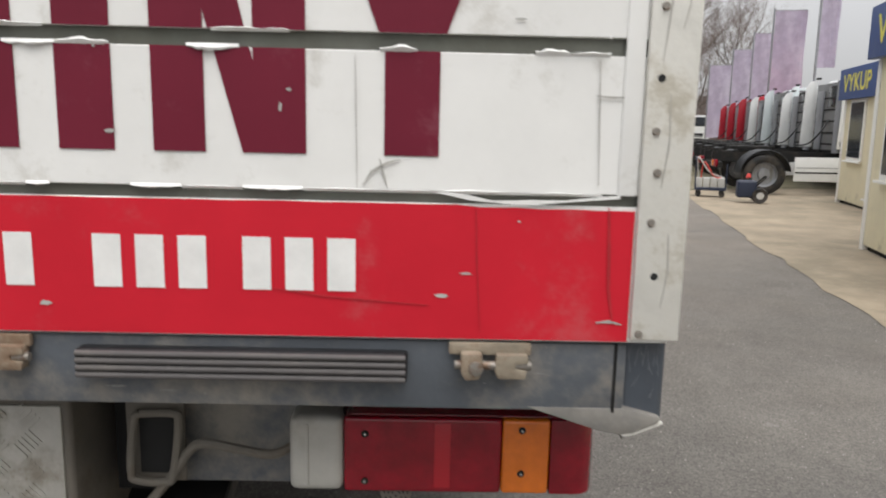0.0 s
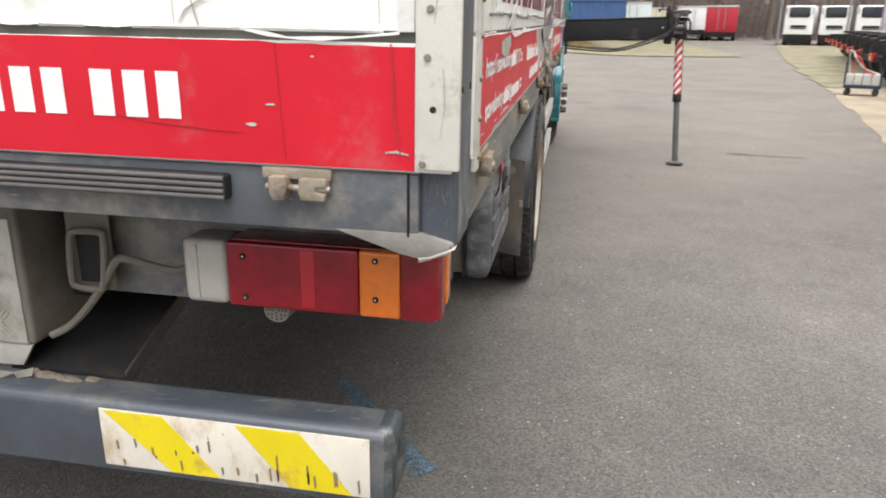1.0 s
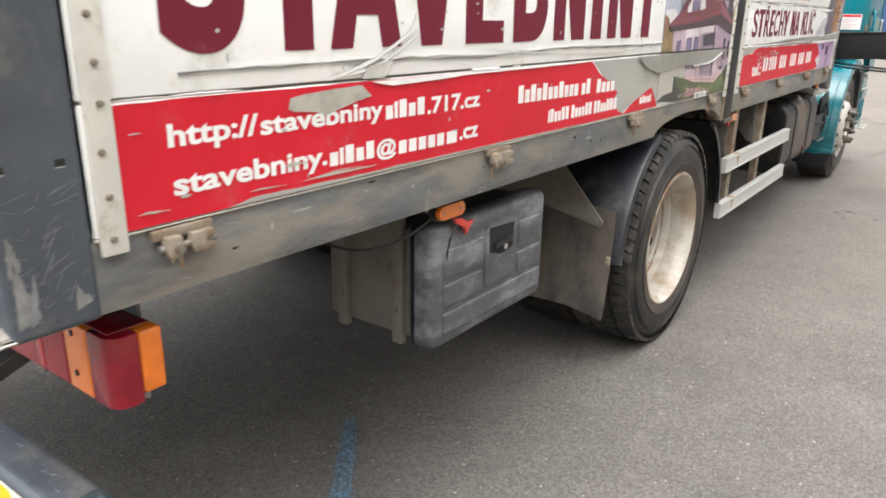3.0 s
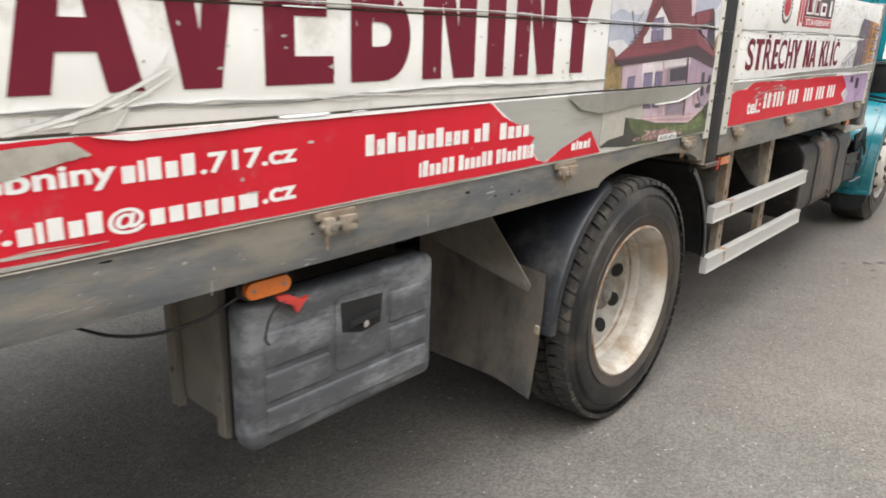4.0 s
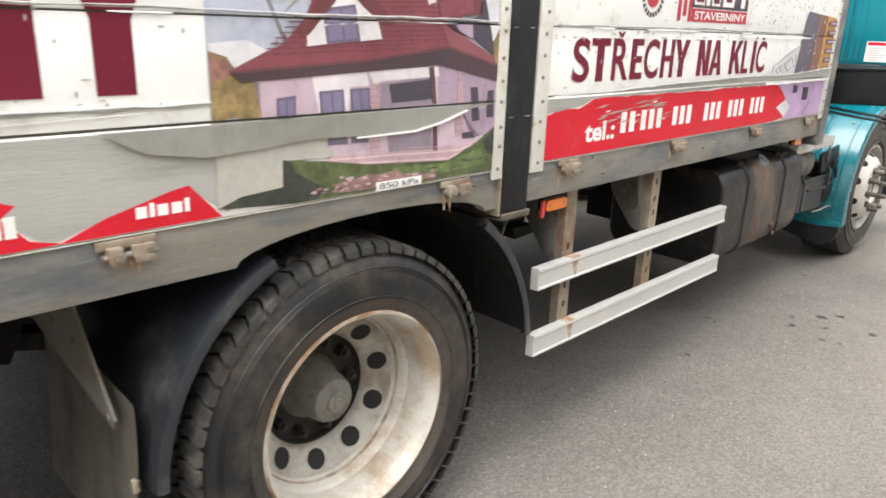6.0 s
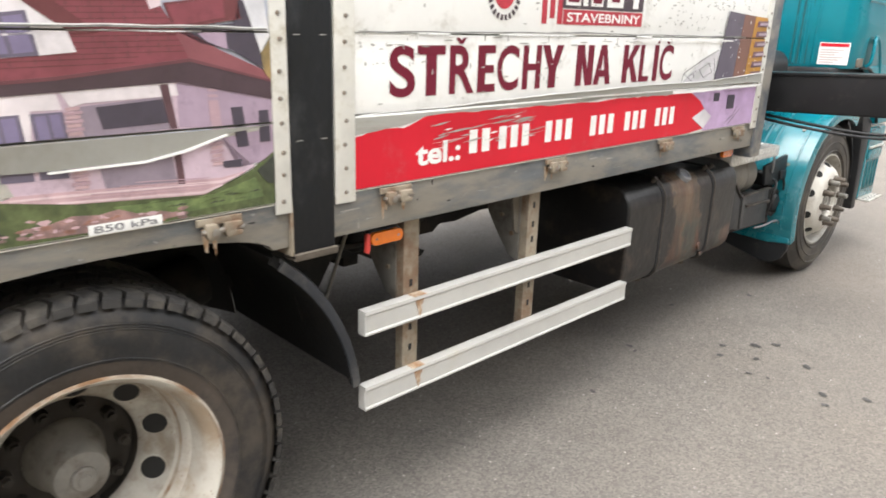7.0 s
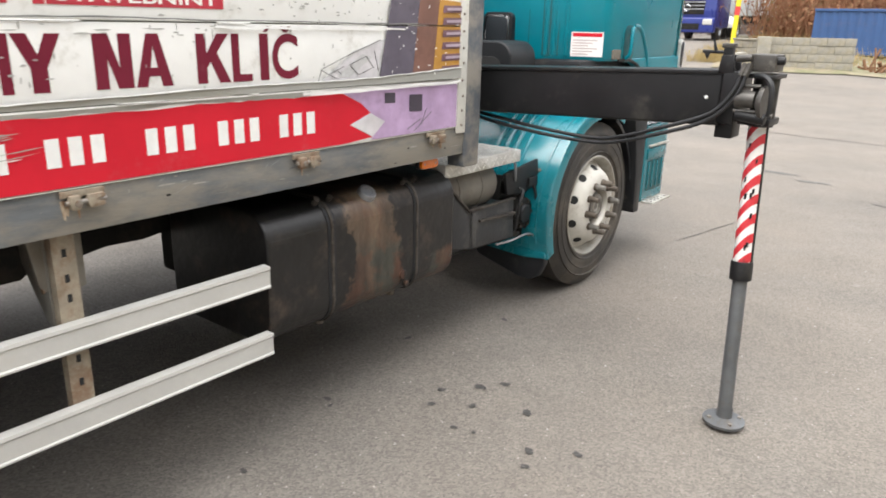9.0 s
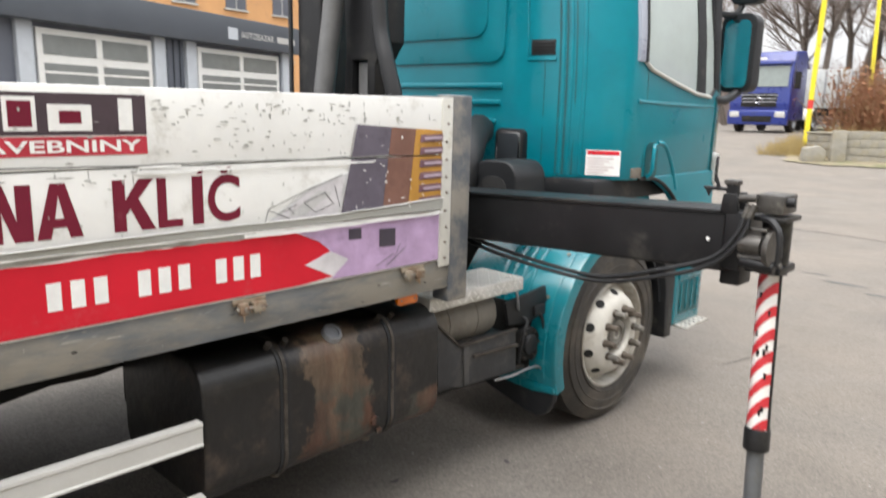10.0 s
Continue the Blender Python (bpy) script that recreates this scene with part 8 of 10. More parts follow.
for z, x1 in ((0.752, 1.250), (0.378, 1.305)):
    plate = part("step_plate", box(1.03, x1, 7.935, 8.235, z, z + 0.014, 0.004), TREAD, bmp, "perforated bright step plate")
    for i in range(5):
        for j in range(2):
            part("punched_hole", rod((1.255 + j * 0.026 - (1.305 - x1), 7.965 + i * 0.058, z + 0.0135), (1.255 + j * 0.026 - (1.305 - x1), 7.965 + i * 0.058, z + 0.0155), 0.009, 8), HOLE, plate)

# ---- loading crane behind the cab, with its outrigger put out ----
BY = 6.24
beam = part("outrigger_beam", prism([(-0.9, 1.02), (2.205, 1.165), (2.205, 1.356), (-0.9, 1.215)], "y", BY - 0.085, BY + 0.085, 0.012, seg=3), CRANE, lorry, "black outrigger beam of the loading crane")
# top flange and seam
part("beam_flange", prism([(0.9, 1.290), (2.20, 1.349), (2.20, 1.364), (0.9, 1.305)], "y", BY - 0.092, BY + 0.092, 0.004), CRANE, beam)
# solid white disc paints the daylight showing through the hole
part("beam_hole", rod((2.155, BY - 0.086, 1.265), (2.155, BY - 0.0895, 1.265), 0.006, 12), FILMW, beam, "white disc for daylight through a hole in the beam")
part("beam_tab", box(2.188, 2.252, BY - 0.05, BY + 0.05, 1.118, 1.19, 0.006), CRANE, beam)
legtop, legbot = Vector((2.315, BY + 0.03, 1.33)), Vector((2.400, BY - 0.10, 0.02))
d = (legbot - legtop).normalized()


def on_leg(z):
    return legtop + d * ((z - legtop.z) / d.z)


LEGW = mat("leg_white", (0.72, 0.71, 0.68), 0.5, var=0.12, scale=9, dirt=(0.30, 0.26, 0.22), dirt_amt=0.12, dirt_scale=14)
LEGR = mat("leg_red", (0.52, 0.03, 0.04), 0.5, var=0.15, scale=9, dirt=(0.08, 0.03, 0.03), dirt_amt=0.18, dirt_scale=14)
leg = part("outrigger_leg", rod(on_leg(1.17), on_leg(0.655), 0.034, 28), LEGW, lorry, "outrigger leg with red and white slanted stripes")
# stripes wound round the sleeve
axis_q = d.to_track_quat("Z", "Y").to_matrix()
length = (on_leg(0.655) - on_leg(1.17)).length
for k in range(-1, 8):
    bm = bmesh.new()
    grid = []
    for i in range(33):
        a = 2 * math.pi * i / 32
        row = []
        for e in (0.0, 0.036):
            t = k * 0.0735 + e - 0.045 * math.sin(a + 0.6)
            t = min(max(t, 0.0), length)
            row.append(bm.verts.new(on_leg(1.17) + d * t + axis_q @ Vector((0.0349 * math.cos(a), 0.0349 * math.sin(a), 0))))
        grid.append(row)
    for i in range(32):
        if (grid[i][0].co - grid[i][1].co).length > 1e-4 or (grid[i + 1][0].co - grid[i + 1][1].co).length > 1e-4:
            bm.faces.new((grid[i][0], grid[i + 1][0], grid[i + 1][1], grid[i][1]))
    part("stripe", bm, LEGR, leg, "red stripe")
rc = random.Random(17)
for i in range(9):
    p = on_leg(rc.uniform(0.70, 1.12)) + Vector((rc.uniform(-.020, .020), -0.0312, 0))
    part("paint_chip", box(p.x - rc.uniform(.002, .006), p.x + rc.uniform(.002, .005), p.y - 0.003, p.y + 0.004, p.z - rc.uniform(.004, .016), p.z + rc.uniform(.004, .014), 0.0015), CRANE, leg, "dark chip in the paint")
part("leg_edge", rod(on_leg(1.17) + Vector((0.030, -0.004, 0)), on_leg(0.655) + Vector((0.030, -0.004, 0)), 0.009, 8), CRANE, leg)
part("leg_collar", rod(on_leg(0.665), on_leg(0.592), 0.041, 24, w=0.005), CRANE, leg, "black collar")
LEGSTEEL = mat("grey_leg_steel", (0.115, 0.12, 0.126), 0.5, 0.3, var=0.25, scale=12, dirt=(0.10, 0.085, 0.065), dirt_amt=0.35, dirt_scale=9, bump=0.08)
part("piston", rod(on_leg(0.60), on_leg(0.02), 0.027, 24), LEGSTEEL, leg, "grey steel piston")
fz = 0.016
foot = lathe([(0.0, fz), (0.078, fz), (0.080, fz + 0.012), (0.060, fz + 0.018), (0.030, fz + 0.026), (0.028, fz + 0.06)], (legbot.x, legbot.y, 0), 32, "z")
part("foot", foot, LEGSTEEL, leg, "round steel foot plate")
for a in (0.6, 2.2, 3.8, 5.4):
    p = Vector((legbot.x + 0.06 * math.cos(a), legbot.y + 0.06 * math.sin(a), fz + 0.012))
    part("foot_bolt", rod(p, p + Vector((0, 0, 0.012)), 0.008, 6), BOLT, leg)
# head of the leg: collars, valve block, pins, handle
GREASY = mat("greasy_steel", (0.075, 0.070, 0.064), 0.4, 0.4, var=0.35, scale=20, dirt=(0.16, 0.15, 0.13), dirt_amt=0.3, dirt_scale=16, bump=0.1)
head = part("leg_head", box(2.270, 2.382, BY - 0.070, BY + 0.065, 1.176, 1.203, 0.008), CRANE, lorry, "greasy black outrigger head with valves and pins")
part("end_plate", box(2.205, 2.262, BY - 0.092, BY + 0.088, 1.176, 1.362, 0.008), CRANE, head)
part("lug", prism([(2.184, 1.350), (2.246, 1.352), (2.231, 1.417), (2.192, 1.415)], "y", BY - 0.092, BY - 0.075, 0.003), CRANE, head, "upright steel lug")
part("lug", prism([(2.184, 1.350), (2.246, 1.352), (2.231, 1.417), (2.192, 1.415)], "y", BY - 0.015, BY + 0.002, 0.003), CRANE, head, "upright steel lug")
part("lock_pin", box(2.182, 2.216, BY - 0.05, BY - 0.02, 1.36, 1.452, 0.004), CRANE, head)
part("pin_cap", box(2.176, 2.220, BY - 0.056, BY - 0.014, 1.440, 1.456, 0.004), GREASY, head)
part("lever", rod((2.19, BY - 0.035, 1.424), (2.104, BY - 0.035, 1.424), 0.006, 8), CRANE, head, "thin black lever")
part("lever_spike", rod((2.152, BY - 0.035, 1.424), (2.138, BY - 0.035, 1.472), 0.007, 8, 0.003), CRANE, head)
part("lever_prong", prism([(2.106, 1.424), (2.134, 1.424), (2.122, 1.396)], "y", BY - 0.04, BY - 0.03, 0.002), CRANE, head)
part("valve_block", box(2.292, 2.376, BY - 0.085, BY + 0.03, 1.366, 1.424, 0.006), GREASY, head, "greasy valve block")
part("valve_knob", rod((2.246, BY - 0.095, 1.405), (2.300, BY - 0.095, 1.412), 0.013, 12, w=0.003), GREASY, head)
part("valve_knob", rod((2.365, BY - 0.06, 1.402), (2.400, BY - 0.06, 1.405), 0.014, 12, w=0.003), CRANE, head)
part("bracket", box(2.285, 2.388, BY - 0.09, BY + 0.05, 1.342, 1.358, 0.005), CRANE, head)
part("leg_tube", rod((2.335, BY, 1.17), (2.335, BY, 1.345), 0.044, 20), CRANE, head)
part("cylinder", rod((2.266, BY - 0.105, 1.270), (2.334, BY - 0.105, 1.270), 0.030, 18, w=0.004), GREASY, head, "short hydraulic motor")
part("tie_rod", rod((2.262, BY - 0.105, 1.315), (2.345, BY - 0.105, 1.318), 0.007, 8), GREASY, head)
part("tie_rod", rod((2.262, BY - 0.105, 1.228), (2.345, BY - 0.105, 1.230), 0.007, 8), GREASY, head)
part("flange", lathe([(0.0, -0.012), (0.030, -0.012), (0.034, -0.004), (0.050, -0.004), (0.056, 0.004), (0.056, 0.014), (0.0, 0.016)], (2.352, BY - 0.105, 1.265), 24), GREASY, head, "round steel flange")
part("loop_pipe", tube([(2.325, BY - 0.10, 1.352), (2.362, BY - 0.125, 1.350), (2.388, BY - 0.135, 1.318), (2.394, BY - 0.135, 1.265), (2.390, BY - 0.130, 1.220)], 0.010, 8), HOSE, head, "bent black pipe")
part("pipe_nut", rod((2.388, BY - 0.13, 1.226), (2.402, BY - 0.13, 1.224), 0.009, 8), GREASY, head)
part("grease_boot", rod((2.27, BY - 0.10, 1.214), (2.375, BY - 0.10, 1.204), 0.020, 12, w=0.006), CRANE, head)
for k, off in enumerate((0.0, 0.022)):
    part("hose_fitting", rod((2.286 + 0.016 * k, BY - 0.112, 1.392), (2.276 + 0.014 * k, BY - 0.118, 1.350), 0.011, 10), GREASY, head, "steel hose fitting")
    part("hose", tube([(2.278 + 0.016 * k, BY - 0.116, 1.36), (2.262 + 0.016 * k, BY - 0.125, 1.300 - off * 0.3), (2.215 + off * 0.5, BY - 0.128, 1.232 - off * 0.5), (2.150, BY - 0.126, 1.192 - off), (2.018, BY - 0.122, 1.143 - off), (1.86, BY - 0.10, 1.090 - off * 0.9), (1.71, BY - 0.075, 1.062 - off * 0.8), (1.45, BY - 0.06, 1.072 - off), (1.15, BY - 0.04, 1.100 - off), (0.9, BY, 1.13)], 0.0078, 8), HOSE, head, "black hydraulic hose")
# crane base, column and folded arms
part("crane_base", box(-0.55, 0.55, BY - 0.22, BY + 0.20, 0.90, 1.36, 0.03, 3), CRANE, lorry, "black crane base")
col = part("crane_column", box(-0.095, 0.105, BY - 0.10, BY + 0.10, 1.30, 2.75, 0.02, 3), CRANE, lorry, "black crane column")
part("crane_pipe", tube([(-0.12, BY - 0.12, 1.4), (-0.125, BY - 0.12, 2.0), (-0.12, BY - 0.12, 2.7)], 0.012, 8), HOSE, col)
GREYHYD = mat("grey_cylinder", (0.17, 0.17, 0.17), 0.45, 0.3, var=0.2, scale=8, dirt=(0.08, 0.08, 0.08), dirt_amt=0.3)
part("lift_cylinder", rod((0.155, BY - 0.16, 1.45), (0.27, BY - 0.12, 2.30), 0.050, 18), GREYHYD, col, "grey hydraulic cylinder")
part("folded_arm", prism([(0.20, 2.9), (0.55, 2.9), (0.545, 1.95), (0.47, 1.85), (0.47, 1.55), (0.41, 1.55), (0.41, 1.87), (0.30, 1.87), (0.30, 1.55), (0.22, 1.55), (0.25, 1.9)], "y", BY - 0.06, BY + 0.06, 0.012, seg=2), CRANE, col, "black folded crane arm")
part("counter_plate", box(0.315, 0.405, BY - 0.03, BY + 0.03, 1.50, 1.86, 0.004), GREYHYD, col, "grey steel plate")
part("crane_hose", tube([(0.52, BY - 0.08, 2.5), (0.54, BY - 0.10, 2.2), (0.555, BY - 0.10, 2.0), (0.60, BY - 0.10, 1.85), (0.645, BY - 0.08, 1.65), (0.64, BY - 0.05, 1.40)], 0.038, 12), HOSE, col, "thick bundle of black hoses")

# ---- yard: earth, grass, marks ----
r = random.Random(21)


def wavy(pts, amp, step, rr):
    out = []
    for (x0, y0), (x1, y1) in zip(pts, pts[1:]):
        n = max(1, int(math.hypot(x1 - x0, y1 - y0) / step))
        for i in range(n):
            t = i / n
            out.append((x0 + (x1 - x0) * t + rr.uniform(-amp, amp), y0 + (y1 - y0) * t + rr.uniform(-amp, amp)))
    out.append(pts[-1])
    return out


edge = wavy([(3.0, -22), (3.3, -6), (3.75, 1.5), (4.23, 4.12), (4.72, 6.5), (5.15, 8.7), (5.75, 11.3), (6.75, 16.2)], 0.05, 0.4, r)
patch_sheet("earth_yard", edge + [(9.0, 17.2), (14, 17.5), (40, 14), (60, -22)], EARTH, 0.006, "pale trodden earth and gravel beside the road", "ground")
edge2 = wavy([(6.75, 16.0), (7.7, 21.5), (8.75, 27), (10.4, 35), (13.8, 50)], 0.12, 0.8, r)
patch_sheet("grass_verge", edge2 + [(24, 55), (22, 36), (16, 22), (12, 17.4), (9, 17.1)], GRASS, 0.016, "thin muddy grass verge", "grass")
verge = wavy([(-4.9, 27.6), (-3.6, 27.2), (-1.2, 28.0), (2.5, 29.2), (8, 31)], 0.15, 0.6, r)
patch_sheet("grass_bank", verge + [(8, 60), (-14, 60), (-6.5, 36), (-5.6, 31)], GRASS, 0.03, "rough grass bank behind the block wall", "grass")

STAIN = mat("oil_stain", (0.048, 0.045, 0.042), 0.7, var=0.4, scale=25, dirt=(0.12, 0.115, 0.105), dirt_amt=0.20, dirt_scale=60, bump=0.3)
PALEMARK = mat("pale_grit", (0.30, 0.29, 0.27), 0.9, var=0.35, scale=20, bump=0.3)
BLUEMARK = mat("blue_paint_mark", (0.15, 0.26, 0.36), 0.85, var=0.35, scale=30, dirt=(0.14, 0.16, 0.17), dirt_amt=0.45, dirt_scale=22)


def blot(name, x, y, a, b, ang, material, label, seed, lift=0.004):
    rr = random.Random(seed)
    pts = []
    for i in range(14):
        t = 2 * math.pi * i / 14
        q = rr.uniform(0.65, 1.1)
        u, v = a * q * math.cos(t), b * q * math.sin(t)
        px, py = x + u * math.cos(ang) - v * math.sin(ang), y + u * math.sin(ang) + v * math.cos(ang)
        pts.append((px, py, gz(px, py) + lift))
    bm = bmesh.new()
    bm.faces.new([bm.verts.new(p) for p in pts])
    ob = new(name, finish(bm, material, False, name))
    return tagged(ob, label, "stain", "marks on the asphalt", "structure")


for i, (x, y, a, b) in enumerate(((1.49, 5.75, .030, .022), (1.56, 5.84, .026, .018), (1.38, 5.62, .020, .016), (1.42, 5.50, .022, .016), (1.56, 5.60, .022, .016), (1.76, 5.70, .028, .018), (1.91, 5.47, .024, .018), (2.06, 5.57, .026, .017), (1.07, 5.25, .022, .014), (1.6, 5.42, .018, .012), (1.95, 5.38, .020, .014), (0.93, 5.92, .022, .014), (1.12, 5.22, .018, .010), (1.68, 5.44, .014, .010), (1.16, 6.43, .024, .014), (1.22, 4.72, .020, .012))):
    blot("oil_stain", x, y, a, b, 0.4 * i, STAIN, "small dark oil drip on the asphalt", i)
DAMP = mat("damp_asphalt", (0.098, 0.093, 0.086), 0.85, var=0.4, scale=9, dirt=(0.14, 0.133, 0.122), dirt_amt=0.45, dirt_scale=14, bump=0.3)
for i, (x, y, a, b) in enumerate(((3.42, 6.88, .44, .035), (3.15, 6.95, .16, .03), (4.58, 9.03, .20, .05), (1.15, 11.82, .26, .07), (1.55, 11.55, .22, .06), (0.80, 12.1, .18, .05))):
    blot("damp_stain", x, y, a, b, 0.03 * i, DAMP, "faint darker stain on the asphalt", 40 + i, 0.003)
spray = [Vector((0.615, 1.300)), Vector((0.70, 1.200)), Vector((0.81, 1.060)), Vector((0.93, 0.915)), Vector((1.050, 0.775))]
bm = bmesh.new()
for lay, (half, rough_) in enumerate(((0.034, 0.009), (0.028, 0.006), (0.019, 0.004))):
    left, right = [], []
    for i in range(41):
        k = min(int(i / 10), 3)
        c = spray[k].lerp(spray[k + 1], i / 10 - k)
        d_ = (spray[k + 1] - spray[k]).normalized()
        w_ = (half + 0.006 * (i / 40)) * (0.92 + 0.08 * math.sin(i * 1.7)) * min(1.0, 0.45 + i / 14)
        for side_, lst in ((1, left), (-1, right)):
            q = w_ + r.uniform(-rough_, rough_)
            p = c + Vector((-d_.y, d_.x)) * q * side_
            lst.append(bm.verts.new((p.x, p.y, gz(p.x, p.y) + 0.003 + 0.0012 * lay)))
    for i in range(40):
        bm.faces.new((left[i], left[i + 1], right[i + 1], right[i]))
for i in range(90):
    k = r.randrange(4)
    c = spray[k].lerp(spray[k + 1], r.random()) + Vector((r.gauss(0, .022), r.gauss(0, .022)))
    q = r.uniform(0.0015, 0.004)
    bm.faces.new([bm.verts.new((c.x + q * math.cos(a), c.y + q * math.sin(a), gz(c.x, c.y) + 0.007 + 0.00001 * i)) for a in (0, 1.2, 2.5, 3.7, 5.0)])
# the sprayed paint is thin: the asphalt shows between its droplets
bn, bl = BLUEMARK.node_tree.nodes, BLUEMARK.node_tree.links
bt, bc, bmr = bn.new("ShaderNodeTexNoise"), bn.new("ShaderNodeTexCoord"), bn.new("ShaderNodeMapRange")
bt.inputs["Scale"].default_value, bt.inputs["Detail"].default_value = 90, 5
bl.new(bc.outputs["Object"], bt.inputs["Vector"])
bl.new(bt.outputs["Fac"], bmr.inputs[0])
bmr.inputs[1].default_value, bmr.inputs[2].default_value, bmr.inputs[3].default_value, bmr.inputs[4].default_value = 0.38, 0.62, 0.10, 0.62
bl.new(bmr.outputs[0], bn["Principled BSDF"].inputs["Alpha"])
tagged(new("paint_mark", finish(bm, BLUEMARK, False)), "faded blue spray line on the asphalt", "paint mark", kind="structure")
# a crack filled dark, and a seam across the road
for pl, w in (([(1.31, 8.55), (1.36, 8.8), (1.42, 9.1), (1.46, 9.33)], 0.034), ([(2.2, 10.9), (3.1, 10.5)], 0.014), ([(-4.0, 15.6), (-0.5, 15.15), (0.9, 15.0), (1.7, 14.95), (3.63, 14.6), (6.1, 14.1)], 0.016)):
    p2 = wavy(pl, 0.02, 0.15, r)
    bm = bmesh.new()
    bm.faces.new([bm.verts.new((x, y - w, gz(x, y) + 0.004)) for x, y in p2] + [bm.verts.new((x + 0.004, y + w * r.uniform(0.2, 1), gz(x, y) + 0.004)) for x, y in reversed(p2)])
    tagged(new("asphalt_crack", finish(bm, STAIN, False)), "dark crack in the asphalt", "crack", kind="structure")
# loose grit near the walkway: too many to count
bm = bmesh.new()
for i in range(1500):
    x, y = r.uniform(0.3, 4.4), r.uniform(-0.3, 9.5)
    s = r.uniform(0.0018, 0.0055) * (1.8 if r.random() < 0.04 else 1)
    z = gz(x, y)
    vs = [bm.verts.new((x + s * r.uniform(.6, 1.2) * math.cos(a), y + s * r.uniform(.6, 1.2) * math.sin(a), z)) for a in (0, 1.6, 3.1, 4.7)]
    top = bm.verts.new((x, y, z + s * 0.9))
    for k in range(4):
        bm.faces.new((vs[k], vs[(k + 1) % 4], top))
tagged(new("grit", finish(bm, PALEMARK, False)), "loose pale grit on the asphalt", "grit", kind="stuff")

# ---- site cabins ----
CREAM = mat("cream_cabin", (0.66, 0.60, 0.42), 0.6, var=0.08, scale=3, dirt=(0.45, 0.40, 0.28), dirt_amt=0.15)
CABWHITE = mat("white_plastic", (0.76, 0.75, 0.71), 0.45, var=0.06, dirt=(0.5, 0.47, 0.4), dirt_amt=0.1)
SIGNBLUE = mat("blue_sign", (0.045, 0.085, 0.23), 0.5, var=0.12)
SIGNYEL = mat("sign_yellow", (0.72, 0.66, 0.12), 0.5, var=0.08)


def site_cabin(x, y, turn, length, depth, high, label, sign):
    """A portable cabin; local x along its road front, front towards -y."""
    e = empty("site_cabin", label, "cabin", "site cabins", pose(x, y, gz(x, y), 0, 0, turn))
    part("body", box(0, length, 0.0, depth, 0.06, high, 0.03), CREAM, e, "cream panelled body")
    part("plinth", box(0.05, length - 0.05, 0.05, depth - 0.05, -0.05, 0.06), CHASSIS, e)
    for a in (0.0, length - 0.09):
        part("corner_post", box(a - 0.01, a + 0.10, -0.015, 0.09, 0.0, high, 0.01), CABWHITE if sign else CREAM, e)
    part("roof_rail", box(-0.02, length + 0.02, -0.03, depth + 0.03, high - 0.02, high + 0.10, 0.02), CREAM, e)
    for a, w, z0, z1 in ((0.55, 0.75, 0.95, 2.0), (1.9, 0.9, 0.3, 2.1)):
        if a + w > length:
            continue
        f = part("window_frame", box(a - 0.07, a + w + 0.07, -0.035, 0.02, z0 - 0.07, z1 + 0.07, 0.01), CABWHITE, e, "white window frame")
        part("pane", box(a, a + w, -0.042, -0.03, z0, z1), DARKGLASS, f, "dark window pane")
        part("sill", box(a - 0.1, a + w + 0.1, -0.09, -0.03, z0 - 0.10, z0 - 0.07, 0.005), CABWHITE, f)
    s = part("sign_board", box(-0.02, min(length, 2.6), -0.14, -0.04, high - 0.18, high + 0.42, 0.01), SIGNBLUE, e, "blue sign with pale yellow capitals")
    bm = text_mesh("VYKUP", "y", 0.25, 1.9, high - 0.04, high + 0.30, -0.142, 0.02)
    part("lettering", bm, SIGNYEL, s, "pale yellow capitals")
    return e


site_cabin(9.30, 13.9, -104, 4.2, 2.4, 2.25, "cream site cabin with a blue sign on its roof edge", True)
site_cabin(6.20, 7.75, -104, 5.0, 2.4, 2.45, "white-framed cream site cabin with glazed door beside the road", True)

# ---- parked tractor units ----
WHITEPAINT = mat("white_lorry_paint", (0.72, 0.73, 0.72), 0.35, var=0.08, scale=2, dirt=(0.5, 0.49, 0.46), dirt_amt=0.15)
PALEBLUE = mat("pale_lorry_paint", (0.62, 0.68, 0.69), 0.35, var=0.08, scale=2, dirt=(0.45, 0.46, 0.45), dirt_amt=0.15)
REDPAINT = mat("red_lorry_paint", (0.42, 0.02, 0.035), 0.35, var=0.15, scale=2, dirt=(0.28, 0.03, 0.04), dirt_amt=0.25)
BLUEPAINT = mat("blue_lorry_paint", (0.016, 0.030, 0.19), 0.3, var=0.15, scale=2, coat=0.4)


CABBACK = mat("cab_back", (0.17, 0.175, 0.18), 0.5, var=0.3, scale=3, dirt=(0.16, 0.15, 0.14), dirt_amt=0.35, dirt_scale=2)


def wheel_small(parent, x, y, z, s, rad=0.46, axis="y"):
    w = part("wheel", lathe([(0.28, -0.0 * s), (0.31, 0.01 * s), (0.40, 0.01 * s), (rad, -0.03 * s), (rad, -0.26 * s), (0.30, -0.28 * s)], (x, y, z), 28, axis), TYRE, parent, "dark lorry tyre")
    part("rim", lathe([(0.29, 0.0), (0.27, -0.03 * s), (0.24, -0.09 * s), (0.14, -0.10 * s), (0.12, -0.05 * s), (0.0, -0.04 * s)], (x, y, z), 24, axis), STEEL, w, "grey wheel rim")
    return w


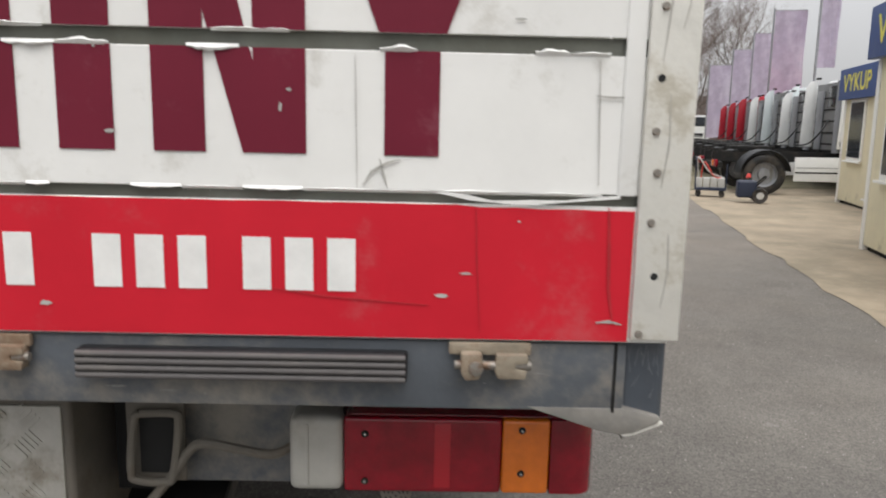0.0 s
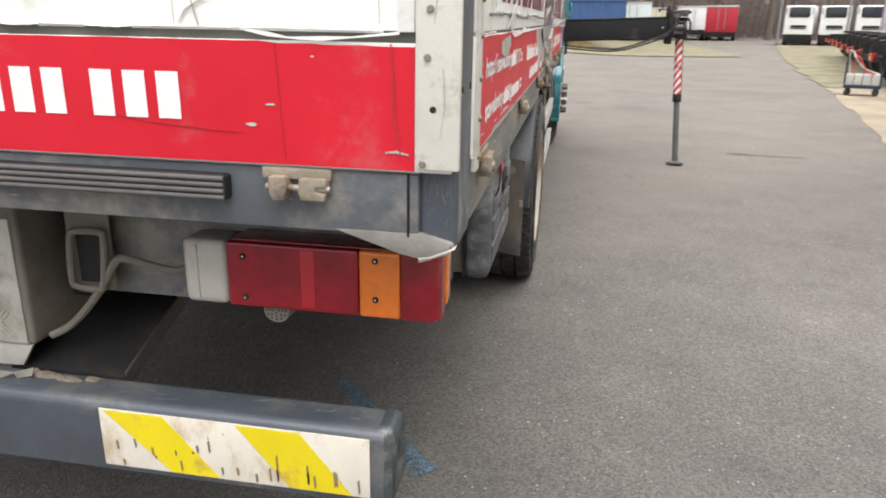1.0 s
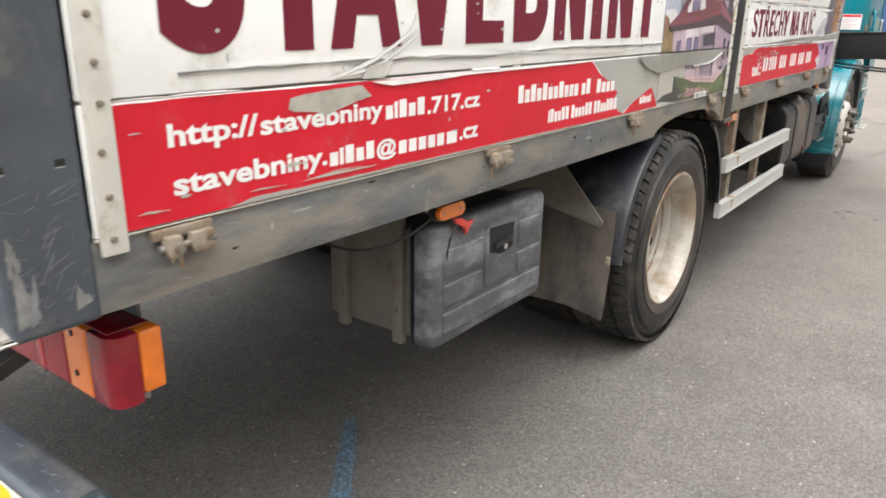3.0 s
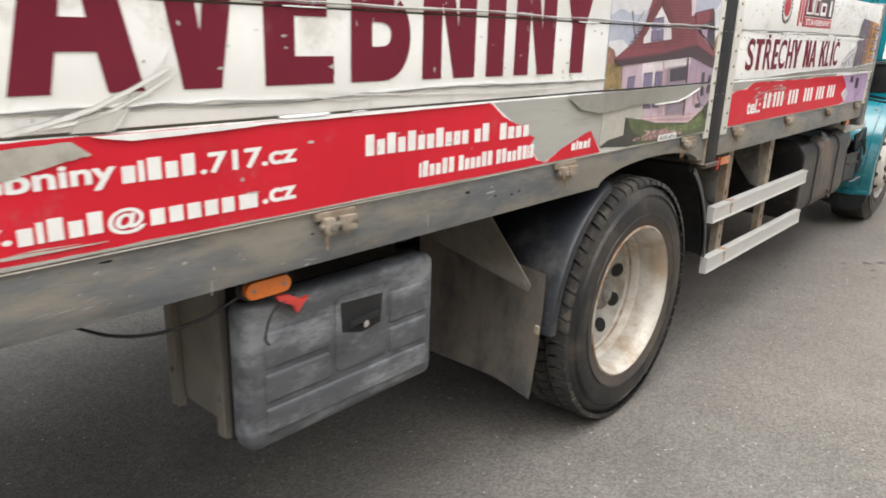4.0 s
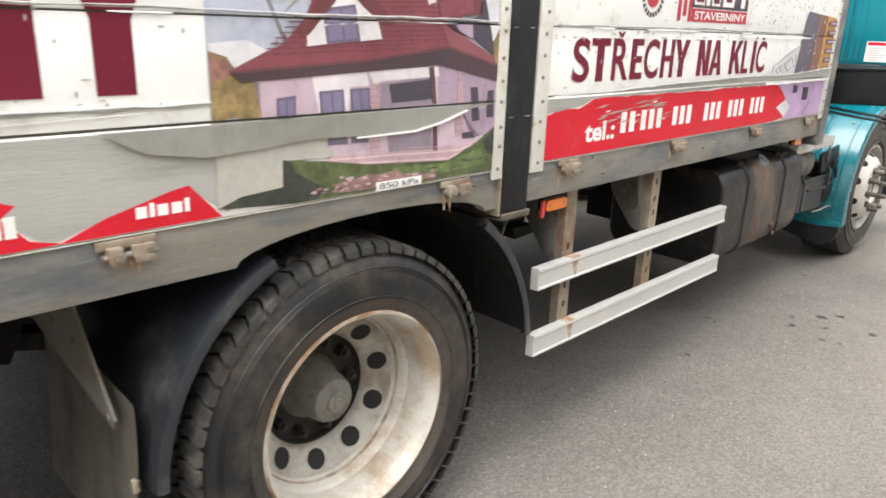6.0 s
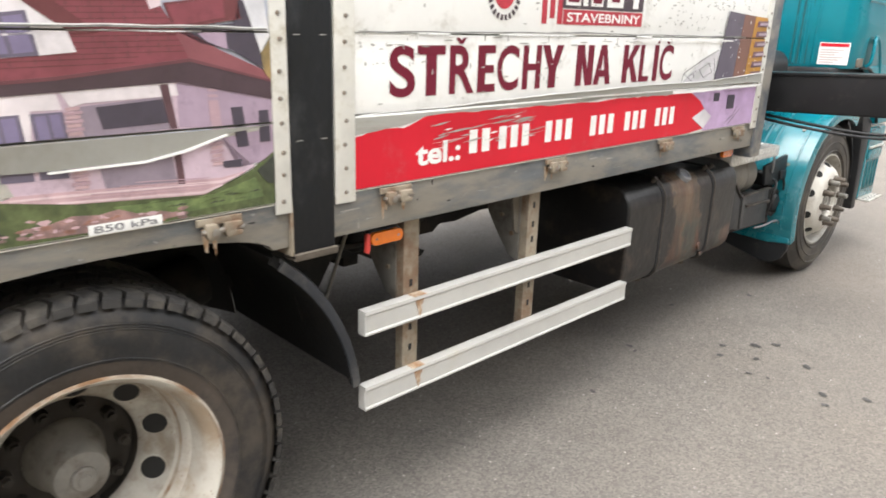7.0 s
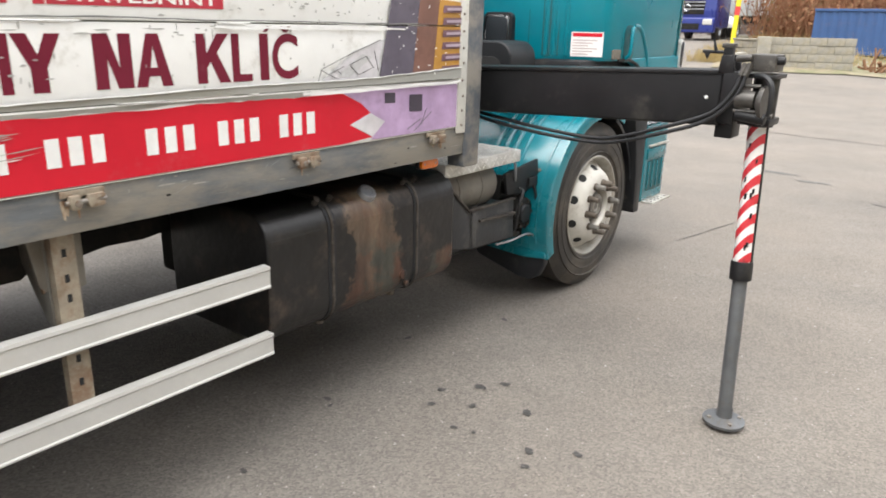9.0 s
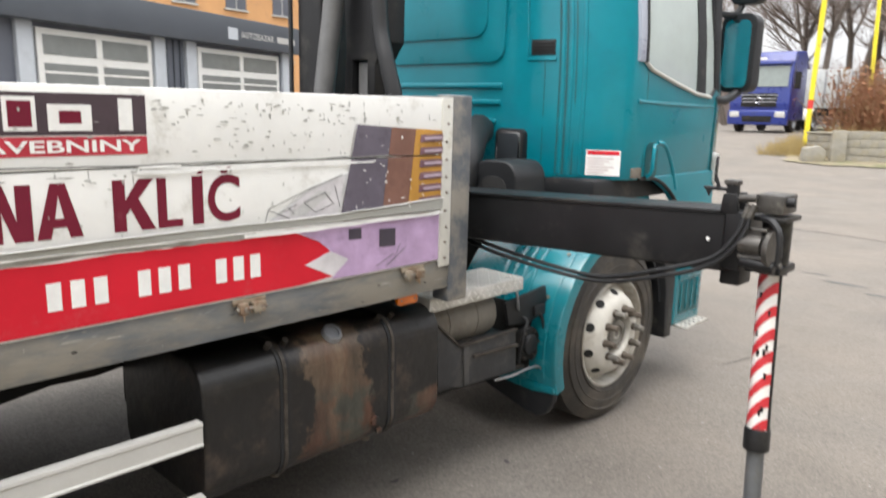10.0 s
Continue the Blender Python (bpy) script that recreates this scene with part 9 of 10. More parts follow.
def tractor(x, y, turn, paint, label, near=False, high=3.0):
    """Tractor unit; local x ahead, rear axle at 0."""
    e = empty("tractor_unit", label, "lorry", "row of parked tractor units", pose(x, y, gz(x, y), 0, 0, turn))
    for s in (1, -1):
        part("frame_rail", box(-1.0, 4.6, s * 0.42 - 0.04, s * 0.42 + 0.04, 0.72, 0.95), CHASSIS, e)
        wheel_small(e, 0.0, s * 1.22, 0.46, s)
        wheel_small(e, 3.6, s * 1.20, 0.46, s)
        mg = part("mudguard", shell(0.0, 0.46, 0.56, 8, 176, -0.3, 0.3, 0.01, 16, 0.02), BLACKPLAST, e, "black mudguard")
        mg.matrix_basis = Matrix.Translation((0, s * 0.98, 0)) @ pose(0, 0, 0, 0, 0, 90 * s)
        part("side_skirt", box(0.62, 3.0, s * 1.20 - 0.02, s * 1.20 + 0.02, 0.32, 0.86, 0.01), WHITEPAINT, e, "white side skirt")
        part("side_fairing", prism([(1.46, 1.05), (1.76, 1.05), (1.76, high - 0.02), (1.60, high - 0.06), (1.50, high - 0.22)], "y", s * 1.22 - 0.02, s * 1.22 + 0.02, 0.008), paint, e, "upright air fairing")
        tl = part("tail_lamp", box(-1.06, -1.0, s * 0.85 - 0.22, s * 0.85 + 0.22, 0.62, 0.78, 0.01), LENSRED, e, "red and amber tail lamp")
        part("amber_lens", box(-1.068, -1.05, s * 0.85 - 0.05, s * 0.85 + 0.12, 0.63, 0.77, 0.004), AMBER, tl)
    part("cross_beam", box(-1.0, -0.9, -1.15, 1.15, 0.60, 0.72), CHASSIS, e)
    part("coupling_plate", prism(rounded(-0.55, 0.45, -0.45, 0.45, 0.2), "z", 1.0, 1.08, 0.01), CHASSIS, e, "dark coupling plate")
    for k in range(5):
        part("ladder_rung", box(1.66, 1.72, -0.98, -0.72, 1.15 + 0.27 * k, 1.19 + 0.27 * k, 0.005), STEEL, e)
        part("wall_rib", box(1.728, 1.752, -1.1, 1.1, 1.12 + 0.27 * k, 1.16 + 0.27 * k, 0.01), CHASSIS, e)
    part("cab_gap", box(1.752, 1.98, -1.14, 1.14, 1.0, high - 0.15, 0.01), CABBACK, e, "grey rear wall of the cab")
    part("cab", prism([(1.97, 1.0), (3.2, 1.0), (4.25, 0.55), (4.32, 1.3), (4.05, 2.35), (3.75, high - 0.1), (3.4, high), (2.02, high - 0.05), (1.97, high - 0.2)], "y", -1.20, 1.20, 0.06, seg=3), paint, e, "cab shell")
    part("rear_window", box(1.735, 1.755, -0.35, 0.35, 2.0, 2.5, 0.02), DARKGLASS, e, "small dark rear window")
    for s in (1, -1):
        part("side_window", prism([(3.0, 1.85), (3.95, 1.80), (3.75, 2.5), (3.0, 2.5)], "y", s * 1.195 - 0.012, s * 1.195 + 0.012), DARKGLASS, e, "side window")
        part("cab_slit", box(2.35, 2.45, s * 1.203 - 0.01, s * 1.203 + 0.01, 1.9, 2.35, 0.01), DARKGLASS, e)
        part("badge", box(2.0, 2.35, s * 1.203 - 0.01, s * 1.203 + 0.01, 1.28, 1.38, 0.004), RED, e)
    for s in (1, -1):
        part("fairing_gap", box(1.765, 1.965, s * 1.150 - 0.01, s * 1.150 + 0.01, 1.0, high - 0.22, 0.004), CHASSIS, e, "dark gap before the fairing")
        part("fairing_step", box(1.50, 1.74, s * 1.235 - 0.008, s * 1.235 + 0.008, 1.10, 1.22, 0.006), STEEL, e)
        part("roof_marker", box(1.70, 1.80, s * 1.10 - 0.05, s * 1.10 + 0.05, high - 0.02, high + 0.03, 0.01), CHASSIS, e)
    part("cab_base", box(1.8, 4.1, -1.1, 1.1, 0.55, 1.0, 0.04), CHASSIS, e)
    part("steel_ladder", box(1.70, 1.74, 0.55, 0.95, 1.0, 2.4, 0.01), STEEL, e)
    part("air_lines", tube([(1.70, 0.1, 1.7), (1.5, 0.0, 1.4), (1.3, 0.1, 1.15), (1.0, 0.0, 1.1)], 0.02, 6), HOSE, e)
    part("exhaust_pipe", rod((1.62, -0.75, 0.95), (1.62, -0.75, high - 0.15), 0.09, 12), STEEL, e)
    part("dark_stripe", box(0.64, 2.2, -1.2225, -1.2205, 0.50, 0.535), CHASSIS, e)
    part("fine_print", box(0.66, 1.9, -1.2225, -1.2205, 0.62, 0.635), STEEL, e)
    if near:
        part("emblem", box(2.25, 2.85, -1.2225, -1.2205, 0.50, 0.62), CHASSIS, e, "dark bar of an emblem")
    return e


ROW = (0.25, 0.968)
paints = ((WHITEPAINT, "white parked tractor unit with side skirts"), (WHITEPAINT, "white parked tractor unit"), (PALEBLUE, "pale grey parked tractor unit"), (WHITEPAINT, "white parked tractor unit"), (REDPAINT, "red parked tractor unit"), (REDPAINT, "red parked tractor unit"), (REDPAINT, "red parked tractor unit"))
for i, (pa, lb) in enumerate(paints):
    dd = i * 2.72
    tractor(8.58 + ROW[0] * dd, 16.46 + ROW[1] * dd, -9, pa, lb, i == 0, 2.66 + (0.06, -0.1, 0.1, 0, 0.05, 0, -0.05)[i])

# compressor and battery cart by the first tractor unit
NAVY = mat("navy_plastic", (0.016, 0.024, 0.050), 0.5, var=0.2)
e = empty("air_compressor", "small navy air compressor on two wheels with red cap", "compressor", m=pose(7.25, 13.35, gz(7.25, 13.35) + 0.012, 0, 0, -15))
part("body", box(-0.26, 0.10, -0.16, 0.16, 0.10, 0.44, 0.05, 3), NAVY, e, "navy body")
part("cap", rod((-0.05, 0, 0.50), (-0.05, 0, 0.58), 0.05, 12, 0.03), REDPLUG, e, "red cap")
for s in (1, -1):
    w = part("wheel", lathe([(0.06, 0), (0.14, 0.02 * s), (0.15, -0.02 * s), (0.15, -0.07 * s), (0.06, -0.08 * s)], (0.16, s * 0.2, 0.15), 20, "y"), TYRE, e)
    part("hub", lathe([(0.0, 0.0), (0.07, 0.005 * s)], (0.16, s * 0.2, 0.15), 14, "y"), SGWHITE, w)
part("handle", tube([(0.05, -0.1, 0.3), (0.25, -0.1, 0.5), (0.25, 0.1, 0.5), (0.05, 0.1, 0.3)], 0.015, 6), CHASSIS, e)
e = empty("battery_cart", "low blue steel cart carrying white batteries and cables", "cart", m=pose(6.92, 14.6, gz(6.92, 14.6) + 0.012, 0, 0, -20))
part("tray", box(-0.32, 0.32, -0.22, 0.22, 0.14, 0.20, 0.01), NAVY, e, "blue tray")
for i in range(4):
    part("battery", box(-0.30 + i * 0.15, -0.17 + i * 0.15, -0.18, 0.18, 0.20, 0.40, 0.01), SGWHITE, e, "white battery")
bm = tube([(-0.31, -0.2, 0.2), (-0.31, -0.2, 0.78), (-0.31, 0.2, 0.78), (-0.31, 0.2, 0.2)], 0.016, 8, steps=3)
part("upright", rod((0.31, -0.2, 0.2), (0.31, -0.2, 0.70), 0.014, 8), NAVY, e)
part("crossbar", rod((-0.31, -0.2, 0.55), (-0.31, 0.2, 0.55), 0.012, 8), NAVY, e)
part("push_frame", bm, NAVY, e, "blue tube frame")
part("cable", tube([(-0.2, -0.1, 0.4), (-0.15, -0.2, 0.75), (0.05, -0.22, 0.45), (0.2, -0.2, 0.42)], 0.012, 6), REDPLUG, e)
part("cable", tube([(-0.25, 0.0, 0.4), (-0.28, -0.15, 0.85), (-0.05, -0.22, 0.55), (0.25, -0.1, 0.42)], 0.012, 6), SGWHITE, e)
for a in (-0.24, 0.24):
    for b in (-0.16, 0.16):
        part("castor", rod((a, b - 0.02, 0.06), (a, b + 0.02, 0.06), 0.06, 12), TYRE, e)

# ---- banners and lamp posts ----
MAUVE = mat("mauve_cloth", (0.56, 0.50, 0.61), 0.8, var=0.18, scale=1.2, dirt=(0.68, 0.64, 0.72), dirt_amt=0.35, dirt_scale=0.6, bump=0.2, bump_scale=4)


def banner(x, y, width, z0, z1, label, seed, turn=-12):
    e = empty("banner_flag", label, "banner", "banners along the yard", pose(x, y, gz(x, y), 0, 0, turn))
    part("pole", rod((0, 0, 0), (0, 0, z1 + 0.1), 0.05, 10, 0.035), STEEL, e, "grey pole")
    rr = random.Random(seed)
    bm = bmesh.new()
    n, m_ = 8, 14
    g = [[bm.verts.new((0.05 + width * i / n, 0.05 * math.sin(2.3 * i + 0.7 * j + seed) * (i / n), z0 + (z1 - z0) * j / m_)) for j in range(m_ + 1)] for i in range(n + 1)]
    for i in range(n):
        for j in range(m_):
            bm.faces.new((g[i][j], g[i + 1][j], g[i + 1][j + 1], g[i][j + 1]))
    bmesh.ops.solidify(bm, geom=bm.faces[:], thickness=0.004)
    part("cloth", bm, MAUVE, e, "pale mauve cloth")
    part("arm", rod((0, 0, z1 + 0.02), (width + 0.05, 0, z1 + 0.02), 0.015, 8), STEEL, e)


banner(14.55, 25.4, 0.6, 3.7, 9.0, "tall narrow mauve banner on a pole", 1)
banner(14.10, 28.0, 1.15, 1.4, 6.05, "tall pale mauve banner on a pole", 2)
banner(16.60, 35.5, 1.0, 1.2, 6.15, "tall pale mauve banner on a pole", 3)
banner(17.45, 40.0, 1.15, 1.0, 5.85, "tall pale mauve banner on a pole", 5)
banner(17.30, 43.0, 1.45, 1.0, 5.25, "broad pale mauve banner on a pole", 4)
for x, y, h in ((16.6, 46.0, 6.2), (13.6, 49.0, 7.0)):
    e = empty("street_lamp", "thin grey street lamp with a short arm", "street lamp", "yard lamps", pose(x, y, gz(x, y)))
    part("pole", rod((0, 0, 0), (0, 0, h), 0.07, 10, 0.05), STEEL, e)
    part("arm", tube([(0, 0, h - 0.1), (0.2, 0, h + 0.1), (0.7, 0, h + 0.12)], 0.03, 8), STEEL, e)
    part("head", box(0.6, 1.05, -0.09, 0.09, h + 0.06, h + 0.17, 0.03), SGWHITE, e)


# ---- far vehicles across the yard ----
def far_cab(x, y, turn):
    e = empty("white_lorry", "white lorry cab with dark windscreen facing the yard", "lorry", "white lorries in a row", pose(x, y, gz(x, y), 0, 0, turn))
    part("cab", box(-0.84, 0.84, -0.9, 4.2, 0.66, 2.42, 0.07, 3), WHITEPAINT, e, "white cab")
    part("windscreen", prism(rounded(-0.60, 0.60, 1.70, 2.32, 0.12), "y", -0.925, -0.88, 0.01), DARKGLASS, e, "dark window")
    part("grille", prism(rounded(-0.46, 0.46, 1.0, 1.24, 0.06), "y", -0.925, -0.88, 0.01), CHASSIS, e, "dark grille band")
    part("grille_bar", box(-0.46, 0.46, -0.935, -0.91, 1.05, 1.09, 0.01), STEEL, e)
    part("bumper", box(-0.70, 0.70, -0.85, 3.9, 0.12, 0.66, 0.04), CHASSIS, e, "dark underbody")
    for s in (1, -1):
        part("corner_lamp", box(s * 0.76 - 0.04, s * 0.76 + 0.04, -0.925, -0.89, 1.9, 2.3, 0.02), STEEL, e)
        wheel_small(e, s * 0.82, 0.0, 0.42, s, 0.42, axis="x")
    return e


for i, (x, y) in enumerate(((15.2, 50.6), (17.2, 50.2), (18.95, 49.2))):
    far_cab(x, y, -18)


def far_trailer(x, y, turn, paint, label, w=2.45, h=2.75, z0=0.45):
    e = empty("box_trailer", label, "trailer", "far trailers", pose(x, y, gz(x, y), 0, 0, turn))
    part("body", box(-w / 2, w / 2, 0, 8, z0 + 0.35, h + 0.3, 0.03), paint, e)
    for s in (-0.5, 0.5):
        part("rear_door", box(s * w / 2 - w / 4 + 0.05, s * w / 2 + w / 4 - 0.05, -0.03, 0.0, z0 + 0.5, h + 0.15, 0.02), paint, e, "rear door")
        part("bar", rod((s * 0.5, -0.05, z0 + 0.5), (s * 0.5, -0.05, h + 0.1), 0.025, 6), STEEL, e)
    part("top_rail", box(-w / 2 - 0.01, w / 2 + 0.01, -0.05, 0.02, h + 0.18, h + 0.32, 0.01), SGWHITE, e)
    part("underframe", box(-w / 2 + 0.1, w / 2 - 0.1, 0.0, 7.8, z0, z0 + 0.35), CHASSIS, e)
    for s in (1, -1):
        wheel_small(e, s * (w / 2 - 0.02), 1.2, 0.46, s, axis="x")
    return e


far_trailer(12.05, 60.0, -10, REDPAINT, "dark red box trailer with a white top rail", 2.3, 2.3, 0.3)
far_trailer(5.0, 54.0, -3, PALEBLUE, "white box trailer with a pale blue edge", 2.5, 2.35)
far_trailer(9.85, 60.3, -8, WHITEPAINT, "white box trailer beside the wood", 2.15, 2.25)
far_trailer(7.3, 59.0, -5, CREAM, "beige box trailer between the white ones", 1.5, 2.1)
far_trailer(1.3, 60.0, -3, REDPAINT, "red trailer behind the white one", 2.4, 2.4)

# ---- trees and woods ----
BARK = mat("bark", (0.13, 0.108, 0.092), 0.9, var=0.3, scale=4, bump=0.3, bump_scale=30)
TWIG = mat("twigs", (0.21, 0.168, 0.148), 0.9, var=0.3, scale=2, bump=0)
NEEDLE = mat("needles", (0.060, 0.075, 0.048), 0.8, var=0.45, scale=1.5, bump=0)
DRYLEAF = mat("dry_leaves", (0.25, 0.105, 0.05), 0.85, var=0.4, scale=2.5, bump=0, dirt=(0.20, 0.16, 0.08), dirt_amt=0.35)


class Soup:
    """Collects triangles and quads for one mesh."""

    def __init__(self):
        self.v, self.f = [], []

    def limb(self, p, q, r0, r1, sides):
        d = (q - p).normalized()
        u = d.orthogonal().normalized()
        w = d.cross(u)
        base = len(self.v)
        for c, rad in ((p, r0), (q, r1)):
            for k in range(sides):
                a = 2 * math.pi * k / sides
                self.v.append(c + rad * (math.cos(a) * u + math.sin(a) * w))
        for k in range(sides):
            self.f.append((base + k, base + (k + 1) % sides, base + sides + (k + 1) % sides, base + sides + k))

    def leaf(self, c, size, rr):
        n = Vector((rr.gauss(0, 1), rr.gauss(0, 1), rr.gauss(0, 1))).normalized()
        u = n.orthogonal().normalized() * size
        w = n.cross(u) * 0.6
        base = len(self.v)
        self.v += [c - u, c + w, c + u, c - w]
        self.f.append((base, base + 1, base + 2, base + 3))

    def mesh(self, name, material):
        me = bpy.data.meshes.new(name)
        me.from_pydata([tuple(v) for v in self.v], [], self.f)
        me.materials.append(material)
        me.update()
        return me


def bare_tree(seed, high, spread_=0.5):
    rr = random.Random(seed)
    thick, thin = Soup(), Soup()

    def grow(p, d, length, rad, level):
        segs = 4 if level < 2 else 3
        q = p
        for i in range(segs):
            d = (d + Vector((rr.gauss(0, .12), rr.gauss(0, .12), rr.gauss(0.04, .08)))).normalized()
            n = q + d * length / segs
            r0, r1 = rad * (1 - 0.6 * i / segs), rad * (1 - 0.6 * (i + 1) / segs)
            (thick if level < 2 else thin).limb(q, n, r0, r1, 7 if level == 0 else (5 if level == 1 else 3))
            q = n
            if level < 4 and (level > 0 or i >= 1):
                for _ in range((3, 3, 3, 2)[level]):
                    side = Vector((rr.gauss(0, 1), rr.gauss(0, 1), rr.uniform(-0.1, 0.9))).normalized()
                    grow(q, (d * (0.7 if level else 0.6) + side * (spread_ + 0.25)).normalized(), length * rr.uniform(0.35, 0.6), r1 * 0.55, level + 1)
    grow(Vector((0, 0, 0)), Vector((0, 0, 1)), high, high * 0.022, 0)
    return thick.mesh("trunk", BARK), thin.mesh("crown", TWIG)


def pine_tree(seed, high):
    rr = random.Random(seed)
    thick, leaves = Soup(), Soup()
    top = Vector((rr.uniform(-.3, .3), rr.uniform(-.3, .3), high))
    for i in range(6):
        thick.limb(top * (i / 6), top * ((i + 1) / 6), high * 0.018 * (1 - i / 7), high * 0.018 * (1 - (i + 1) / 7), 7)
    for i in range(46):
        t = rr.uniform(0.42, 0.98)
        a = rr.uniform(0, 6.28)
        ln = high * 0.26 * (1.15 - t) ** 0.6 * rr.uniform(.5, 1)
        p = top * t
        q = p + Vector((math.cos(a) * ln, math.sin(a) * ln, ln * rr.uniform(0.0, 0.4)))
        thick.limb(p, q, 0.05, 0.015, 4)
        for _ in range(5):
            c = p.lerp(q, rr.uniform(0.4, 1.05))
            for _ in range(13):
                leaves.leaf(c + Vector((rr.gauss(0, .38), rr.gauss(0, .38), rr.gauss(0, .2))), rr.uniform(.07, .2), rr)
    return thick.mesh("trunk", BARK), leaves.mesh("crown", NEEDLE)


def place_tree(meshes, x, y, scale, turn, label, group, name="tree"):
    e = empty(name, label, "tree", group, pose(x, y, gz(x, y) - 0.05, 0, 0, turn) @ Matrix.Scale(scale, 4))
    for n, me in zip(("trunk", "crown"), meshes):
        o = new(n, me)
        o.parent = e
    return e


bare = [bare_tree(s, h) for s, h in ((1, 11), (2, 9), (3, 12))]
pines = [pine_tree(s, h) for s, h in ((5, 12), (6, 10))]
rt = random.Random(77)
for i in range(44):
    x, y = -14 + i * 1.75 + rt.uniform(-1, 1), rt.uniform(64, 92)
    if x > 0.42 * y - 1.0:
        continue
    place_tree(bare[rt.randrange(3)], x, y, rt.uniform(0.8, 1.3), rt.uniform(0, 360), "bare brown-grey winter tree in the wood", "bare trees of the wood")
for x, y, s in ((12.5, 62, 1.1), (16.5, 64, 1.25), (3, 66, 1.0), (8, 70, 1.2)):
    place_tree(pines[rt.randrange(2)], x, y, s, rt.uniform(0, 360), "tall dark pine with an open crown", "pines of the wood", "pine_tree")
# undergrowth that closes the wood behind: uncountable
soup = Soup()
for i in range(5200):
    x = rt.uniform(-30, 75)
    y = rt.uniform(68, 100)
    if x > 0.44 * y:
        continue
    h = rt.uniform(1.5, 5.5) * (1.3 if y > 85 else 1)
    p = Vector((x, y, gz(x, y)))
    q = p + Vector((rt.gauss(0, .8), rt.gauss(0, .8), h))
    soup.limb(p, q, 0.045, 0.015, 3)
    for _ in range(3):
        c = p.lerp(q, rt.uniform(.3, .95))
        soup.limb(c, c + Vector((rt.gauss(0, .8), rt.gauss(0, .8), rt.uniform(.2, 1.1))), 0.022, 0.006, 3)
tagged(new("undergrowth", soup.mesh("undergrowth", TWIG)), "tangled brown winter undergrowth along the wood", "undergrowth", kind="stuff")
bm = bmesh.new()
prev = None
for i in range(260):
    x = -70 + i * 0.83
    y = 104 + 6 * math.sin(i * 0.09)
    z = gz(x, y) + (5.4 if x < 44 else 2.6) + 0.9 * math.sin(i * 0.31) + rt.uniform(-1.4, 1.4)
    cur = (bm.verts.new((x, y, -1)), bm.verts.new((x, y, z)))
    if prev:
        bm.faces.new((prev[0], cur[0], cur[1], prev[1]))
    prev = cur
WOODS = mat("far_woods", (0.19, 0.162, 0.148), 0.95, var=0.4, scale=0.8, dirt=(0.26, 0.24, 0.23), dirt_amt=0.4, dirt_scale=1.6, bump=0, stretch=(1, 1, 0.35))
tagged(new("far_woods", finish(bm, WOODS, True)), "brown-grey mass of the far winter wood", "woods", kind="structure")

# ---- ahead on the left: blue lorry, tipper trailer, poles, wall, container ----
e = empty("blue_tractor_unit", "bright blue tractor unit with dark grille facing the yard", "lorry", m=pose(-9.0, 36.6, gz(-9.0, 36.6), 0, 0, 4))
part("cab", prism([(-1.0, 0.55), (0.0, 0.45), (1.3, 0.55), (1.3, 3.15), (0.9, 3.45), (-0.55, 3.35), (-0.80, 2.95), (-0.98, 1.85), (-1.05, 1.2)], "x", -1.22, 1.22, 0.06, seg=3), BLUEPAINT, e, "bright blue cab")
part("windscreen", prism([(-0.985, 1.90), (-1.01, 1.90), (-0.85, 2.75), (-0.82, 2.75)], "x", -1.08, 1.08), mat("pale_glass", (0.20, 0.23, 0.22), 0.1, var=0.1, bump=0), e, "windscreen")
part("sun_visor", prism([(-0.98, 2.82), (-0.75, 2.80), (-0.75, 2.95), (-0.95, 2.95)], "x", -1.15, 1.15, 0.01), BLUEPAINT, e)
g = part("grille", prism([(-1.075, 1.05), (-1.03, 1.05), (-1.0, 1.62), (-1.035, 1.62)], "x", -0.72, 0.72, 0.02), CHASSIS, e, "dark grille")
for i in range(4):
    part("grille_bar", box(-0.75 + 0.03 * i, 0.75 - 0.03 * i, -1.10 + i * 0.012, -1.05, 1.52 - i * 0.14, 1.57 - i * 0.14, 0.01), STEEL, g, "grey grille bar")
part("emblem", lathe([(0.11, 0), (0.13, -0.02), (0.15, 0)], (0, -1.11, 1.32), 20, "y"), CHROME, g, "round chrome emblem ring")
part("bumper", box(-1.22, 1.22, -1.18, -0.8, 0.30, 0.92, 0.07, 3), BLUEPAINT, e, "blue bumper")
part("lower_grille", box(-0.6, 0.6, -1.195, -1.15, 0.42, 0.68, 0.02), CHASSIS, e)
for s in (1, -1):
    part("headlamp", box(s * 0.93 - 0.2, s * 0.93 + 0.2, -1.20, -1.12, 0.62, 0.86, 0.05, 3), SGWHITE, e, "white headlamp")
    part("mirror", box(s * 1.42 - 0.12, s * 1.42 + 0.12, -0.95, -0.80, 1.8, 2.5, 0.04), CHASSIS, e)
    wheel_small(e, s * 1.2, 0.0, 0.48, s, 0.48, "x")
    wheel_small(e, s * 1.2, 3.2, 0.48, s, 0.48, "x")
part("visor_sign", rects([(-0.45, 0.15, 3.0, 3.1)], "y", -0.93), FILMW, e, "white bar on the visor")
part("rear_mudguard", shell(3.2, 0.48, 0.58, 5, 175, -1.2, 1.24), SGWHITE, e, "pale mudguard")
part("frame", box(-0.5, 0.5, 0.5, 4.6, 0.7, 0.95), CHASSIS, e)
e = empty("tipper_trailer", "pale grey tipper trailer parked behind the blue lorry", "trailer", m=pose(-8.2, 41.6, gz(-8.2, 41.6), 0, 0, 14))
